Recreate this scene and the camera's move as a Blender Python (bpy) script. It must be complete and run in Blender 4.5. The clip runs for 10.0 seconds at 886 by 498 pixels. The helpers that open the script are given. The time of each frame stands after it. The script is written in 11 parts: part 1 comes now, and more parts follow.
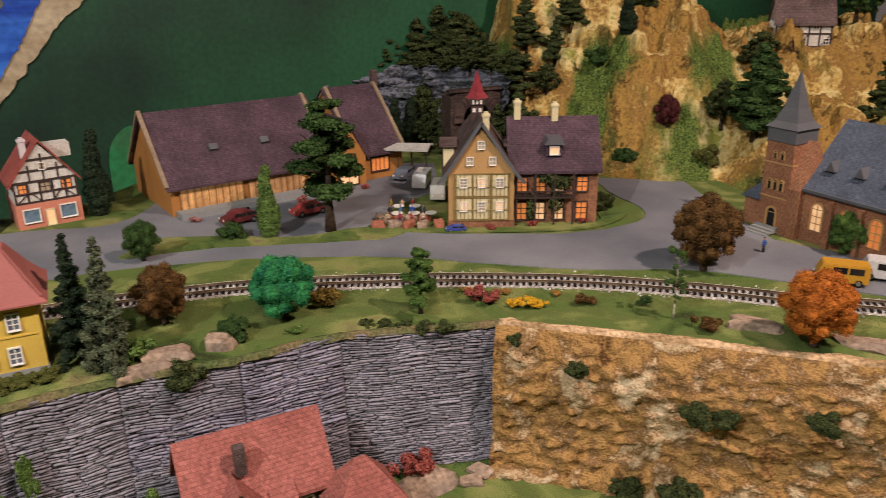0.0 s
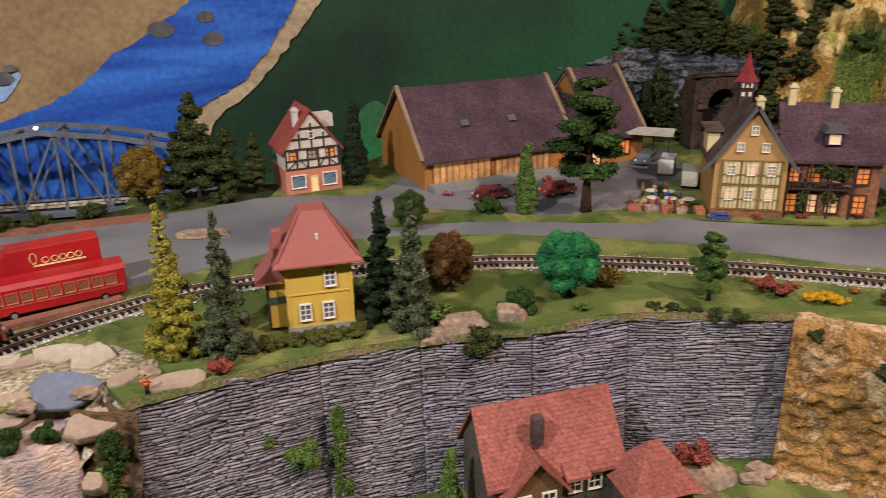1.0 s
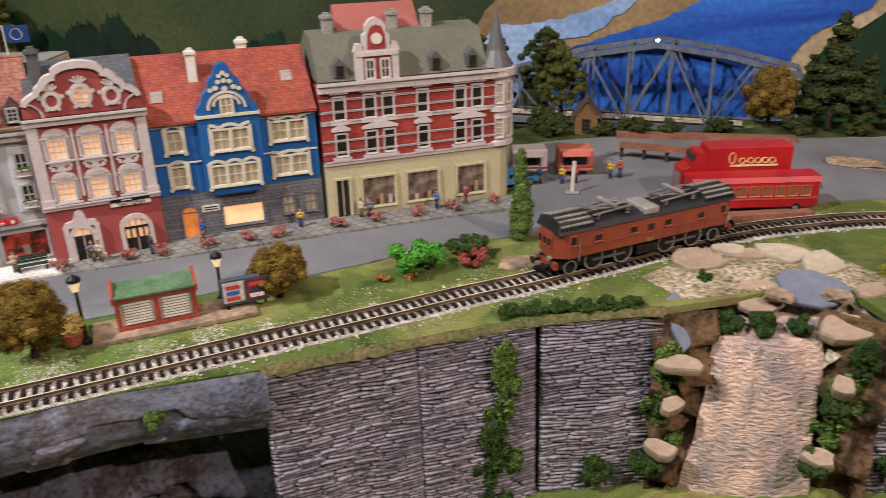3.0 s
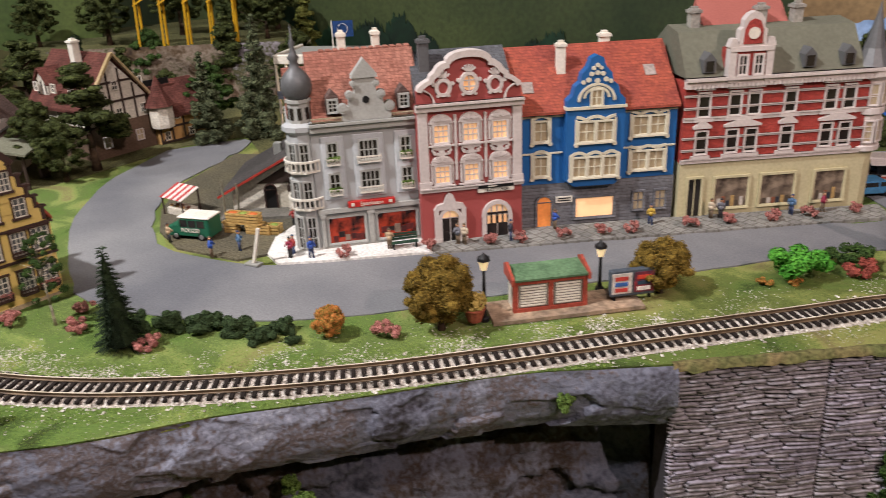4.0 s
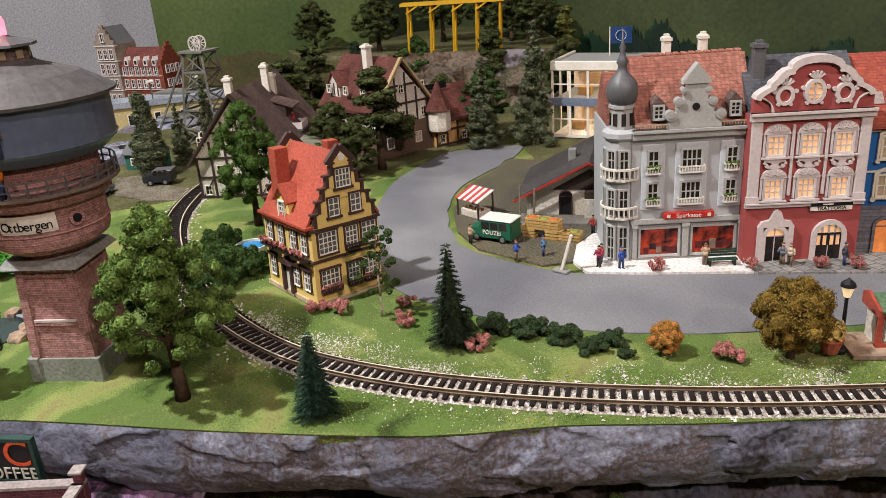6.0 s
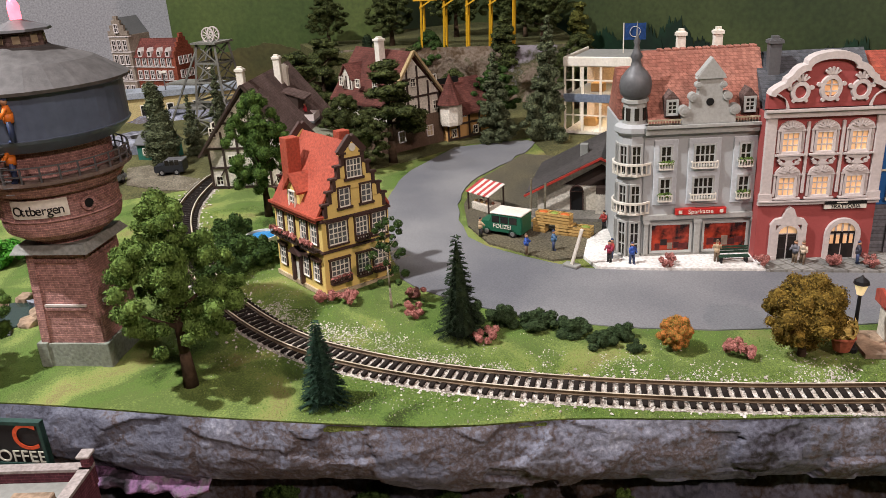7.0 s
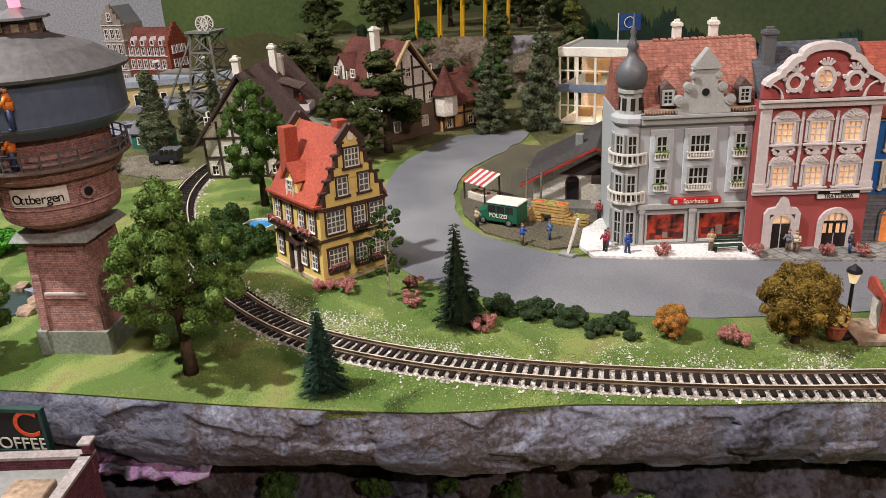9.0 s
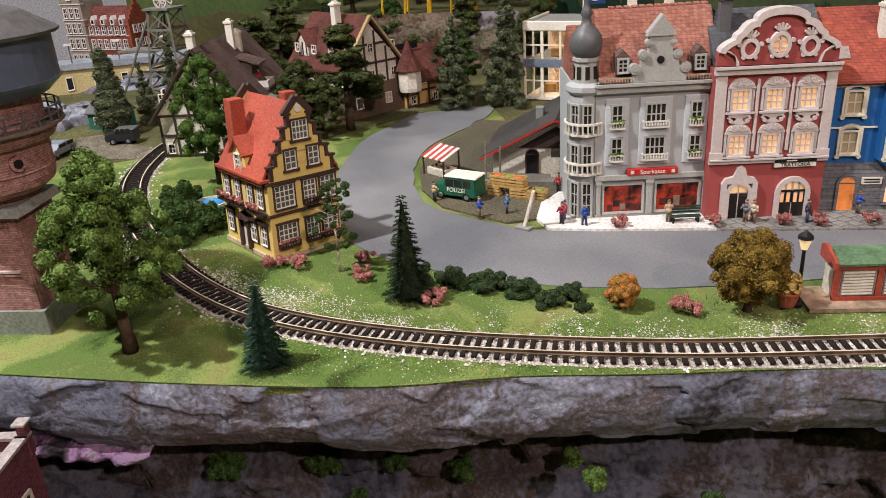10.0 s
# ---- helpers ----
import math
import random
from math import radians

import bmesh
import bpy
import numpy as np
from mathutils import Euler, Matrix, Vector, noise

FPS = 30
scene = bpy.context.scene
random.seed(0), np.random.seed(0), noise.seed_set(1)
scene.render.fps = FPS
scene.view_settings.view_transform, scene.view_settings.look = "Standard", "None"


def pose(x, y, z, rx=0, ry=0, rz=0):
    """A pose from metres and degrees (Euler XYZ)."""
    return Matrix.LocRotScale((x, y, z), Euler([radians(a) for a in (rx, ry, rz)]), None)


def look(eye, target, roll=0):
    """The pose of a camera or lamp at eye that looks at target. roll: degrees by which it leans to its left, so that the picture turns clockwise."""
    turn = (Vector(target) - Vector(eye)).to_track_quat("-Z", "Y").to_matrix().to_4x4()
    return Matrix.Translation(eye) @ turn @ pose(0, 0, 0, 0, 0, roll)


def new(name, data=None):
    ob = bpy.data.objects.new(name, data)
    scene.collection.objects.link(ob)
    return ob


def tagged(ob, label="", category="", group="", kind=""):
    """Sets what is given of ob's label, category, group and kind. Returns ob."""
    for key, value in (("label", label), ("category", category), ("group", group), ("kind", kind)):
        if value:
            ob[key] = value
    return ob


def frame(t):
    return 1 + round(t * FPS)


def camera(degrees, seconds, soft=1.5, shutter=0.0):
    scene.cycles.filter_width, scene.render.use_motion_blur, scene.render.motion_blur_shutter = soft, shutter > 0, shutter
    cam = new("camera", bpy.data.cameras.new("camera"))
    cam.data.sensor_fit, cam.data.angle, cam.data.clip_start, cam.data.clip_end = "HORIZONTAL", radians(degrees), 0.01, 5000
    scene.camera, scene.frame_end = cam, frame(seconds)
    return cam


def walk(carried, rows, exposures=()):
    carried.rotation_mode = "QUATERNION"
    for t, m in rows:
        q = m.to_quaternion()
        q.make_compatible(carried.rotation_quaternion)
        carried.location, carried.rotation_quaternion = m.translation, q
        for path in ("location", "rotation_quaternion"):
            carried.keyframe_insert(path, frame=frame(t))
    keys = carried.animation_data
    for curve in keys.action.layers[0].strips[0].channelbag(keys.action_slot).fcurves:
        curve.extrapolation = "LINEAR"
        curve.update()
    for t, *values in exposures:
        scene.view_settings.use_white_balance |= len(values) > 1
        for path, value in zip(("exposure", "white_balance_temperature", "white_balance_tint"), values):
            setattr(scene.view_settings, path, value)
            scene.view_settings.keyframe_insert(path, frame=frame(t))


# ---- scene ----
cam = camera(59.1, 10.0, soft=0.5, shutter=0.2)
METRES, EYE, TILT, LEAN, TURN = 0.75, 0.32, -20.3, 0.8, 0.0
ROWS = [
    (0.0, 0.0, 0.0, 0.0, 0.0, 0.0, -0.0),
    (0.5, -0.0944, -0.0015, -0.0052, 5.2, -0.38, -1.72),
    (1.0, -0.174, -0.008, -0.0214, 10.86, -1.11, -3.65),
    (1.5, -0.2509, -0.0236, -0.0336, 17.01, -2.56, -5.66),
    (2.0, -0.3301, -0.0483, -0.0617, 24.03, -4.25, -7.87),
    (2.5, -0.4231, -0.0985, -0.0947, 31.45, -6.32, -10.31),
    (3.0, -0.5074, -0.1516, -0.1315, 39.4, -8.64, -12.58),
    (4.5, -0.697, -0.346, -0.2158, 58.64, -12.36, -14.84),
    (5.0, -0.7254, -0.3763, -0.2215, 62.99, -13.31, -15.04),
    (5.5, -0.7331, -0.3883, -0.2301, 66.18, -14.07, -15.2),
    (6.0, -0.7313, -0.3905, -0.2349, 68.09, -14.61, -15.22),
    (7.5, -0.7313, -0.391, -0.2427, 69.08, -15.12, -16.08),
    (8.0, -0.7328, -0.4003, -0.2299, 68.92, -15.16, -16.28),
    (8.5, -0.7295, -0.4009, -0.2352, 68.74, -15.11, -16.27),
    (9.0, -0.728, -0.3967, -0.2432, 68.42, -15.53, -16.14),
    (9.5, -0.7263, -0.3846, -0.2485, 67.83, -15.84, -16.02),
    (10.0, -0.7269, -0.3596, -0.2495, 66.99, -16.25, -15.78),
]
walk(cam, [(t, pose(0, 0, EYE, TILT, LEAN, TURN) @ pose(METRES * x, METRES * y, METRES * z, 90 + pitch, roll, yaw)) for t, x, y, z, yaw, pitch, roll in ROWS])

# ---- light: a closed room with warm ceiling lamps over the layout ----
S = 0.01  # the plan below is in centimetres
world = bpy.data.worlds.new("room_air")
world.use_nodes = True
world.node_tree.nodes["Background"].inputs[0].default_value = (1.0, 0.93, 0.85, 1)
world.node_tree.nodes["Background"].inputs[1].default_value = 0.0008
scene.world = world


def lamp(name, eye, target, watts, size, colour):
    d = bpy.data.lights.new(name, "AREA")
    d.shape, d.size, d.energy, d.color = "DISK", size, watts, colour
    ob = new(name, d)
    ob.matrix_world = look([v * S for v in eye], [v * S for v in target])
    return tagged(ob, "warm white ceiling spotlight over the model railway", "lamp", kind="structure")


lamp("ceiling_spot_a", (95, 10, 140), (0, 85, 0), 31.5, 0.06, (1.0, 0.77, 0.72))
lamp("ceiling_spot_b", (-108, -108, 155), (-112, -15, 0), 48, 0.05, (0.98, 0.96, 0.99))
lamp("ceiling_spot_c", (-5, -45, 140), (-85, 40, 0), 10, 0.1, (1.0, 0.89, 0.88))
lamp("ceiling_spot_d", (-200, -90, 140), (-230, 0, 0), 11, 0.2, (1.0, 0.95, 0.96))
scene.view_settings.exposure = 0.0


# ---- materials ----
def srgb(h):
    v = [int(h[i:i + 2], 16) / 255 for i in (0, 2, 4)]
    return tuple(c / 12.92 if c <= 0.04045 else ((c + 0.055) / 1.055) ** 2.4 for c in v)


MATS = {}


def mat(name, c1, c2=None, scale=60.0, rough=0.65, bump=0.15, bscale=400.0, metal=0.0, rnd=0.0, island=False,
        emit=0.0, pattern="", fine=0.12, psize=(1.0, 0.5), contrast=(0.35, 0.65), plain=False):
    """A procedural paint: two tones mixed by noise, finer speckle, relief; pattern adds courses, boards or bricks."""
    if name in MATS:
        return MATS[name]
    a = srgb(c1)
    b = srgb(c2) if c2 else tuple(v * 0.85 for v in a)
    if plain:
        b = tuple(p + (q - p) * 0.45 for p, q in zip(a, b))
        fine, bump = fine * 0.4, bump * 0.5
    m = bpy.data.materials.new(name)
    m.use_nodes = True
    nt = m.node_tree
    N, L = nt.nodes, nt.links
    bs = N["Principled BSDF"]
    bs.inputs["Roughness"].default_value = rough
    bs.inputs["Metallic"].default_value = metal
    bs.inputs["Specular IOR Level"].default_value = 0.35 if rough < 0.8 else 0.12
    tc = N.new("ShaderNodeTexCoord")
    vec = tc.outputs["Object"]
    n1 = N.new("ShaderNodeTexNoise")
    n1.inputs["Scale"].default_value = scale
    n1.inputs["Detail"].default_value = 4
    L.new(vec, n1.inputs["Vector"])
    ramp = N.new("ShaderNodeMapRange")
    ramp.inputs["From Min"].default_value, ramp.inputs["From Max"].default_value = contrast
    L.new(n1.outputs["Fac"], ramp.inputs["Value"])
    fac = ramp.outputs["Result"]
    if island or rnd:
        src = N.new("ShaderNodeNewGeometry").outputs["Random Per Island"] if island else N.new("ShaderNodeObjectInfo").outputs["Random"]
        add = N.new("ShaderNodeMath")
        add.operation = "MULTIPLY_ADD"
        add.inputs[1].default_value = rnd if rnd else 0.7
        L.new(src, add.inputs[0])
        sc = N.new("ShaderNodeMath")
        sc.operation = "MULTIPLY"
        sc.inputs[1].default_value = 1 - (rnd if rnd else 0.7)
        L.new(fac, sc.inputs[0])
        L.new(sc.outputs[0], add.inputs[2])
        fac = add.outputs[0]
    mix = N.new("ShaderNodeMix")
    mix.data_type = "RGBA"
    mix.inputs["A"].default_value, mix.inputs["B"].default_value = (*a, 1), (*b, 1)
    L.new(fac, mix.inputs["Factor"])
    col = mix.outputs["Result"]
    n2 = N.new("ShaderNodeTexNoise")
    n2.inputs["Scale"].default_value = bscale
    n2.inputs["Detail"].default_value = 3
    L.new(vec, n2.inputs["Vector"])
    height = n2.outputs["Fac"]
    if fine:
        hs = N.new("ShaderNodeHueSaturation")
        mr = N.new("ShaderNodeMapRange")
        mr.inputs["From Min"].default_value, mr.inputs["From Max"].default_value = 0.3, 0.7
        mr.inputs["To Min"].default_value, mr.inputs["To Max"].default_value = 1 - fine * 2, 1 + fine * 2
        L.new(n2.outputs["Fac"], mr.inputs["Value"])
        L.new(mr.outputs["Result"], hs.inputs["Value"])
        L.new(col, hs.inputs["Color"])
        col = hs.outputs["Color"]
    if pattern:
        sep = N.new("ShaderNodeSeparateXYZ")
        L.new(vec, sep.inputs[0])
        sm = N.new("ShaderNodeMath")
        L.new(sep.outputs["X"], sm.inputs[0])
        L.new(sep.outputs["Y"], sm.inputs[1])
        cb = N.new("ShaderNodeCombineXYZ")
        L.new(sm.outputs[0], cb.inputs["X"])
        L.new(sep.outputs["Z"], cb.inputs["Y"])
        br = N.new("ShaderNodeTexBrick")
        br.inputs["Scale"].default_value = 1.0
        br.inputs["Brick Width"].default_value = psize[0] * S
        br.inputs["Row Height"].default_value = psize[1] * S
        br.inputs["Mortar Size"].default_value = min(psize) * S * 0.09
        br.inputs["Mortar Smooth"].default_value = 0.4
        if pattern == "flat":
            L.new(vec, br.inputs["Vector"])
        else:
            L.new(cb.outputs[0], br.inputs["Vector"])
        br.inputs["Color1"].default_value = (1, 1, 1, 1)
        br.inputs["Color2"].default_value = (0.72, 0.72, 0.72, 1)
        br.inputs["Mortar"].default_value = (0.55, 0.53, 0.5, 1) if pattern != "light" else (1.7, 1.65, 1.55, 1)
        mu = N.new("ShaderNodeMix")
        mu.data_type, mu.blend_type = "RGBA", "MULTIPLY"
        mu.inputs["Factor"].default_value = 1.0
        L.new(col, mu.inputs["A"])
        L.new(br.outputs["Color"], mu.inputs["B"])
        col = mu.outputs["Result"]
        ad = N.new("ShaderNodeMath")
        ad.operation = "MULTIPLY_ADD"
        ad.inputs[1].default_value = -1.2
        L.new(br.outputs["Fac"], ad.inputs[0])
        L.new(height, ad.inputs[2])
        height = ad.outputs[0]
    L.new(col, bs.inputs["Base Color"])
    if bump:
        bp = N.new("ShaderNodeBump")
        bp.inputs["Strength"].default_value = bump
        bp.inputs["Distance"].default_value = 0.0015
        L.new(height, bp.inputs["Height"])
        L.new(bp.outputs["Normal"], bs.inputs["Normal"])
    if emit:
        L.new(col, bs.inputs["Emission Color"])
        bs.inputs["Emission Strength"].default_value = emit
    MATS[name] = m
    return m


def leafmat(name, c1, c2, rough=0.85):
    return mat(name, c1, c2, 90, rough, 0, 700, island=True, rnd=0.75, fine=0.15)


def rockmix(name, cols, scale=12, vscale=26, rough=0.8, bump=1.0, streak=0.5):
    """Brush-painted rock: several tones in patches, with fine relief."""
    m = bpy.data.materials.new(name)
    m.use_nodes = True
    N, L = m.node_tree.nodes, m.node_tree.links
    bs = N["Principled BSDF"]
    bs.inputs["Roughness"].default_value = rough
    bs.inputs["Specular IOR Level"].default_value = 0.35 if rough < 0.8 else 0.12
    tc = N.new("ShaderNodeTexCoord")
    mp = N.new("ShaderNodeMapping")
    mp.inputs["Scale"].default_value = (1, 1, streak)
    L.new(tc.outputs["Object"], mp.inputs["Vector"])
    n1 = N.new("ShaderNodeTexNoise")
    n1.inputs["Scale"].default_value, n1.inputs["Detail"].default_value, n1.inputs["Distortion"].default_value = scale, 6, 0.8
    L.new(mp.outputs[0], n1.inputs["Vector"])
    n2 = N.new("ShaderNodeTexNoise")
    n2.inputs["Scale"].default_value, n2.inputs["Detail"].default_value = vscale * 6, 5
    L.new(tc.outputs["Object"], n2.inputs["Vector"])
    ad = N.new("ShaderNodeMath")
    ad.operation = "MULTIPLY_ADD"
    ad.inputs[1].default_value = 0.32
    L.new(n2.outputs["Fac"], ad.inputs[0])
    L.new(n1.outputs["Fac"], ad.inputs[2])
    cr = N.new("ShaderNodeValToRGB")
    cr.color_ramp.elements[0].position, cr.color_ramp.elements[1].position = 0.44, 0.86
    cr.color_ramp.elements[0].color = (*srgb(cols[0]), 1)
    cr.color_ramp.elements[1].color = (*srgb(cols[-1]), 1)
    for i, c in enumerate(cols[1:-1], 1):
        e = cr.color_ramp.elements.new(0.44 + 0.42 * i / (len(cols) - 1))
        e.color = (*srgb(c), 1)
    L.new(ad.outputs[0], cr.inputs[0])
    L.new(cr.outputs[0], bs.inputs["Base Color"])
    bp = N.new("ShaderNodeBump")
    bp.inputs["Strength"].default_value, bp.inputs["Distance"].default_value = bump, 0.004
    L.new(n2.outputs["Fac"], bp.inputs["Height"])
    L.new(bp.outputs[0], bs.inputs["Normal"])
    return m


GRASS = rockmix("flock_grass", ["333a1e", "475a2a", "5c6d35", "566031", "727c42", "86864e", "746c46"], 15, vscale=120, rough=0.95, bump=0.5, streak=1.0)
GRASS_DARK = mat("dark_flock", "2c351c", "48502c", 30, 0.95, 0.9, 800, fine=0.3)
ROAD = mat("painted_road", "5f6064", "7c7c7c", 7, 0.7, 0.2, 700, fine=0.09)
PAVE = mat("pavement_grey", "7d7c78", "8f8d86", 40, 0.85, 0.3, 400, pattern="flat", psize=(1.0, 1.0))
PAVE_WHITE = mat("pavement_pale", "d8d5cf", "c2beb6", 30, 0.85, 0.2, 400)
KERB = mat("kerb_stone", "9a9890", "7d7b74", 60, 0.85, 0.3)
EARTH = mat("bare_earth", "6b5a45", "8a7658", 30, 0.95, 0.8, 500, fine=0.25)
BALLAST = mat("ballast_grains", "e4dfd6", "958c82", 60, 0.9, 0.2, island=True, rnd=0.8)
ROCK_GREY = mat("painted_plaster_rock", "5f5f68", "8b8a90", 16, 0.8, 0.9, 120, fine=0.3)
ROCK_BROWN = mat("painted_rock_brown", "4a3d36", "6e5848", 20, 0.85, 0.8, 150, fine=0.3)
ROCK_OCHRE = mat("ochre_plaster_rock", "a87f45", "6e5230", 18, 0.9, 1.0, 90, fine=0.35)
STONE = mat("moulded_wall_stone", "5e595c", "8b858a", 25, 0.6, 0.4, 250, island=True, rnd=0.45, fine=0.22)
STONE_GAP = mat("wall_joint_dark", "3a3638", "4a4547", 40, 0.95, 0.4)
SLAB = mat("pale_loose_stone", "a08870", "7c6c5c", 30, 0.9, 0.6, 200, fine=0.2)
SLAB_GREY = mat("grey_loose_stone", "8e9098", "6c6e78", 30, 0.85, 0.6, 200, fine=0.2)
RAIL = mat("nickel_rail", "d6ccb8", "b4a890", 30, 0.38, 0.03, metal=0.12, fine=0.04)
RAIL_SIDE = mat("browned_rail_side", "6e5c46", "4a3c2e", 60, 0.55, 0.1, metal=0.2, fine=0.1)
SLEEPER = mat("dark_sleeper", "1b1714", "292320", 80, 0.8, 0.4)
BARK = mat("brown_bark", "4a3b2d", "2f261e", 90, 0.9, 0.7, 300)
BIRCHBARK = mat("birch_bark", "b9ae98", "6f675a", 150, 0.8, 0.3)
# dark tone for unseen room surfaces, keeps bounced fill light low
FILL_CUT_DARK = mat("fill_cut_dark", "3a3836", "302e2c", 4, 0.9, 0.1)
PLASTER_WALL = mat("room_wall_paint", "b4b3b4", "a9a8aa", 3, 0.9, 0.1, 200)
ROOM_DARK = mat("room_floor", "38322e", "2c2824", 5, 0.8, 0.1)
WHITE = mat("white_plastic", "d9d3c6", "c2bba9", 60, 0.5, 0.1, plain=True)
CREAM = mat("cream_plastic", "cdbf93", "b9a97c", 60, 0.55, 0.1, plain=True)
BLACK = mat("black_plastic", "111011", "1b1a1a", 60, 0.5, 0.1, plain=True)
GLASSDARK = mat("dark_pane", "171615", "332e28", 50, 0.15, 0.0, fine=0)
LIT = mat("lit_pane", "f2c795", "d8a070", 60, 0.4, 0.0, emit=0.45, fine=0)
LITDIM = mat("curtained_pane", "b8a888", "8a7a62", 70, 0.4, 0.0, fine=0)
LITORANGE = mat("orange_lit_pane", "e08a48", "c26f36", 40, 0.5, 0, emit=0.35, fine=0.05)

# ---- mesh helpers, all in centimetres ----
def B():
    return bmesh.new()


def face(bm, pts):
    return bm.faces.new([bm.verts.new(p) for p in pts])


def box(bm, x0, x1, y0, y1, z0, z1, bevel=0.0):
    vs = [bm.verts.new((x, y, z)) for x in (x0, x1) for y in (y0, y1) for z in (z0, z1)]
    fs = [bm.faces.new([vs[i] for i in q]) for q in ((0, 1, 3, 2), (4, 6, 7, 5), (0, 4, 5, 1), (2, 3, 7, 6), (0, 2, 6, 4), (1, 5, 7, 3))]
    if bevel:
        bmesh.ops.bevel(bm, geom=list({e for f in fs for e in f.edges}), offset=bevel, segments=1, affect="EDGES")
    return bm


def obox(bm, m, sx, sy, sz):
    """A box of half sizes, posed by m."""
    vs = [bm.verts.new(m @ Vector((x, y, z))) for x in (-sx, sx) for y in (-sy, sy) for z in (-sz, sz)]
    for q in ((0, 1, 3, 2), (4, 6, 7, 5), (0, 4, 5, 1), (2, 3, 7, 6), (0, 2, 6, 4), (1, 5, 7, 3)):
        bm.faces.new([vs[i] for i in q])
    return bm


def beam(bm, a, b, w, h=None):
    """A bar of square section between two points."""
    a, b = Vector(a), Vector(b)
    d = b - a
    m = Matrix.Translation((a + b) / 2) @ d.to_track_quat("Z", "Y").to_matrix().to_4x4()
    return obox(bm, m, w / 2, (h or w) / 2, d.length / 2)


def lathe(bm, profile, n=16, centre=(0, 0), cap=True):
    """Rings of (radius, z), swept round the upright axis."""
    rings = []
    for r, z in profile:
        rings.append([bm.verts.new((centre[0] + r * math.cos(2 * math.pi * i / n), centre[1] + r * math.sin(2 * math.pi * i / n), z)) for i in range(n)])
    for a, b in zip(rings, rings[1:]):
        for i in range(n):
            bm.faces.new((a[i], a[(i + 1) % n], b[(i + 1) % n], b[i]))
    if cap:
        bm.faces.new(rings[0][::-1])
        bm.faces.new(rings[-1])
    return bm


def tube(bm, a, b, r0, r1=None, n=7):
    a, b = Vector(a), Vector(b)
    r1 = r0 if r1 is None else r1
    q = (b - a).to_track_quat("Z", "Y").to_matrix()
    ra, rb = [], []
    for i in range(n):
        c = Vector((math.cos(2 * math.pi * i / n), math.sin(2 * math.pi * i / n), 0))
        ra.append(bm.verts.new(a + q @ c * r0))
        rb.append(bm.verts.new(b + q @ c * r1))
    for i in range(n):
        bm.faces.new((ra[i], ra[(i + 1) % n], rb[(i + 1) % n], rb[i]))
    bm.faces.new(ra[::-1])
    bm.faces.new(rb)
    return bm


def prism_y(bm, poly, y0, y1):
    """A polygon of (x, z), extruded along y."""
    a = [bm.verts.new((x, y0, z)) for x, z in poly]
    b = [bm.verts.new((x, y1, z)) for x, z in poly]
    n = len(poly)
    bm.faces.new(a)
    bm.faces.new(b[::-1])
    for i in range(n):
        bm.faces.new((a[i], b[i], b[(i + 1) % n], a[(i + 1) % n]))
    return bm


def prism_x(bm, poly, x0, x1):
    """A polygon of (y, z), extruded along x."""
    a = [bm.verts.new((x0, y, z)) for y, z in poly]
    b = [bm.verts.new((x1, y, z)) for y, z in poly]
    n = len(poly)
    bm.faces.new(a)
    bm.faces.new(b[::-1])
    for i in range(n):
        bm.faces.new((a[i], b[i], b[(i + 1) % n], a[(i + 1) % n]))
    return bm


def prism_z(bm, poly, z0, z1):
    a = [bm.verts.new((x, y, z0)) for x, y in poly]
    b = [bm.verts.new((x, y, z1)) for x, y in poly]
    n = len(poly)
    bm.faces.new(a[::-1])
    bm.faces.new(b)
    for i in range(n):
        bm.faces.new((a[i], a[(i + 1) % n], b[(i + 1) % n], b[i]))
    return bm


def mesh_of(name, bm, material, smooth=False):
    bmesh.ops.recalc_face_normals(bm, faces=bm.faces[:])
    bmesh.ops.scale(bm, vec=(S, S, S), verts=bm.verts[:])
    me = bpy.data.meshes.new(name)
    bm.to_mesh(me)
    bm.free()
    me.materials.append(material)
    if smooth:
        me.polygons.foreach_set("use_smooth", [True] * len(me.polygons))
    return me


def pydata(name, verts, faces, material, smooth=False):
    me = bpy.data.meshes.new(name)
    me.from_pydata((np.asarray(verts) * S).tolist(), [], faces)
    me.materials.append(material)
    if smooth:
        me.polygons.foreach_set("use_smooth", [True] * len(me.polygons))
    return me


def part(name, bm, material, parent, label="", smooth=False, at=None):
    """Links a bmesh (or a mesh) as one object under a thing or a part."""
    me = bm if isinstance(bm, bpy.types.Mesh) else mesh_of(name, bm, material, smooth)
    ob = new(name, me)
    ob.parent = parent
    if at is not None:
        ob.matrix_basis = at
    return tagged(ob, label) if label else ob


def single(name, bm, material, label, category, group="", kind="", at=None, smooth=False):
    """A thing that is one mesh."""
    me = bm if isinstance(bm, bpy.types.Mesh) else mesh_of(name, bm, material, smooth)
    ob = new(name, me)
    if at is not None:
        ob.matrix_basis = at
    return tagged(ob, label, category, group, kind)


def at(x, y, z=0.0, rz=0.0, rx=0.0, ry=0.0, s=1.0):
    return pose(x * S, y * S, z * S, rx, ry, rz) @ Matrix.Scale(s, 4)


def thing(name, x, y, z, rz, label, category, group="", kind=""):
    ob = new(name)
    ob.empty_display_size = 0.01
    ob.matrix_basis = at(x, y, z, rz)
    return tagged(ob, label, category, group, kind)


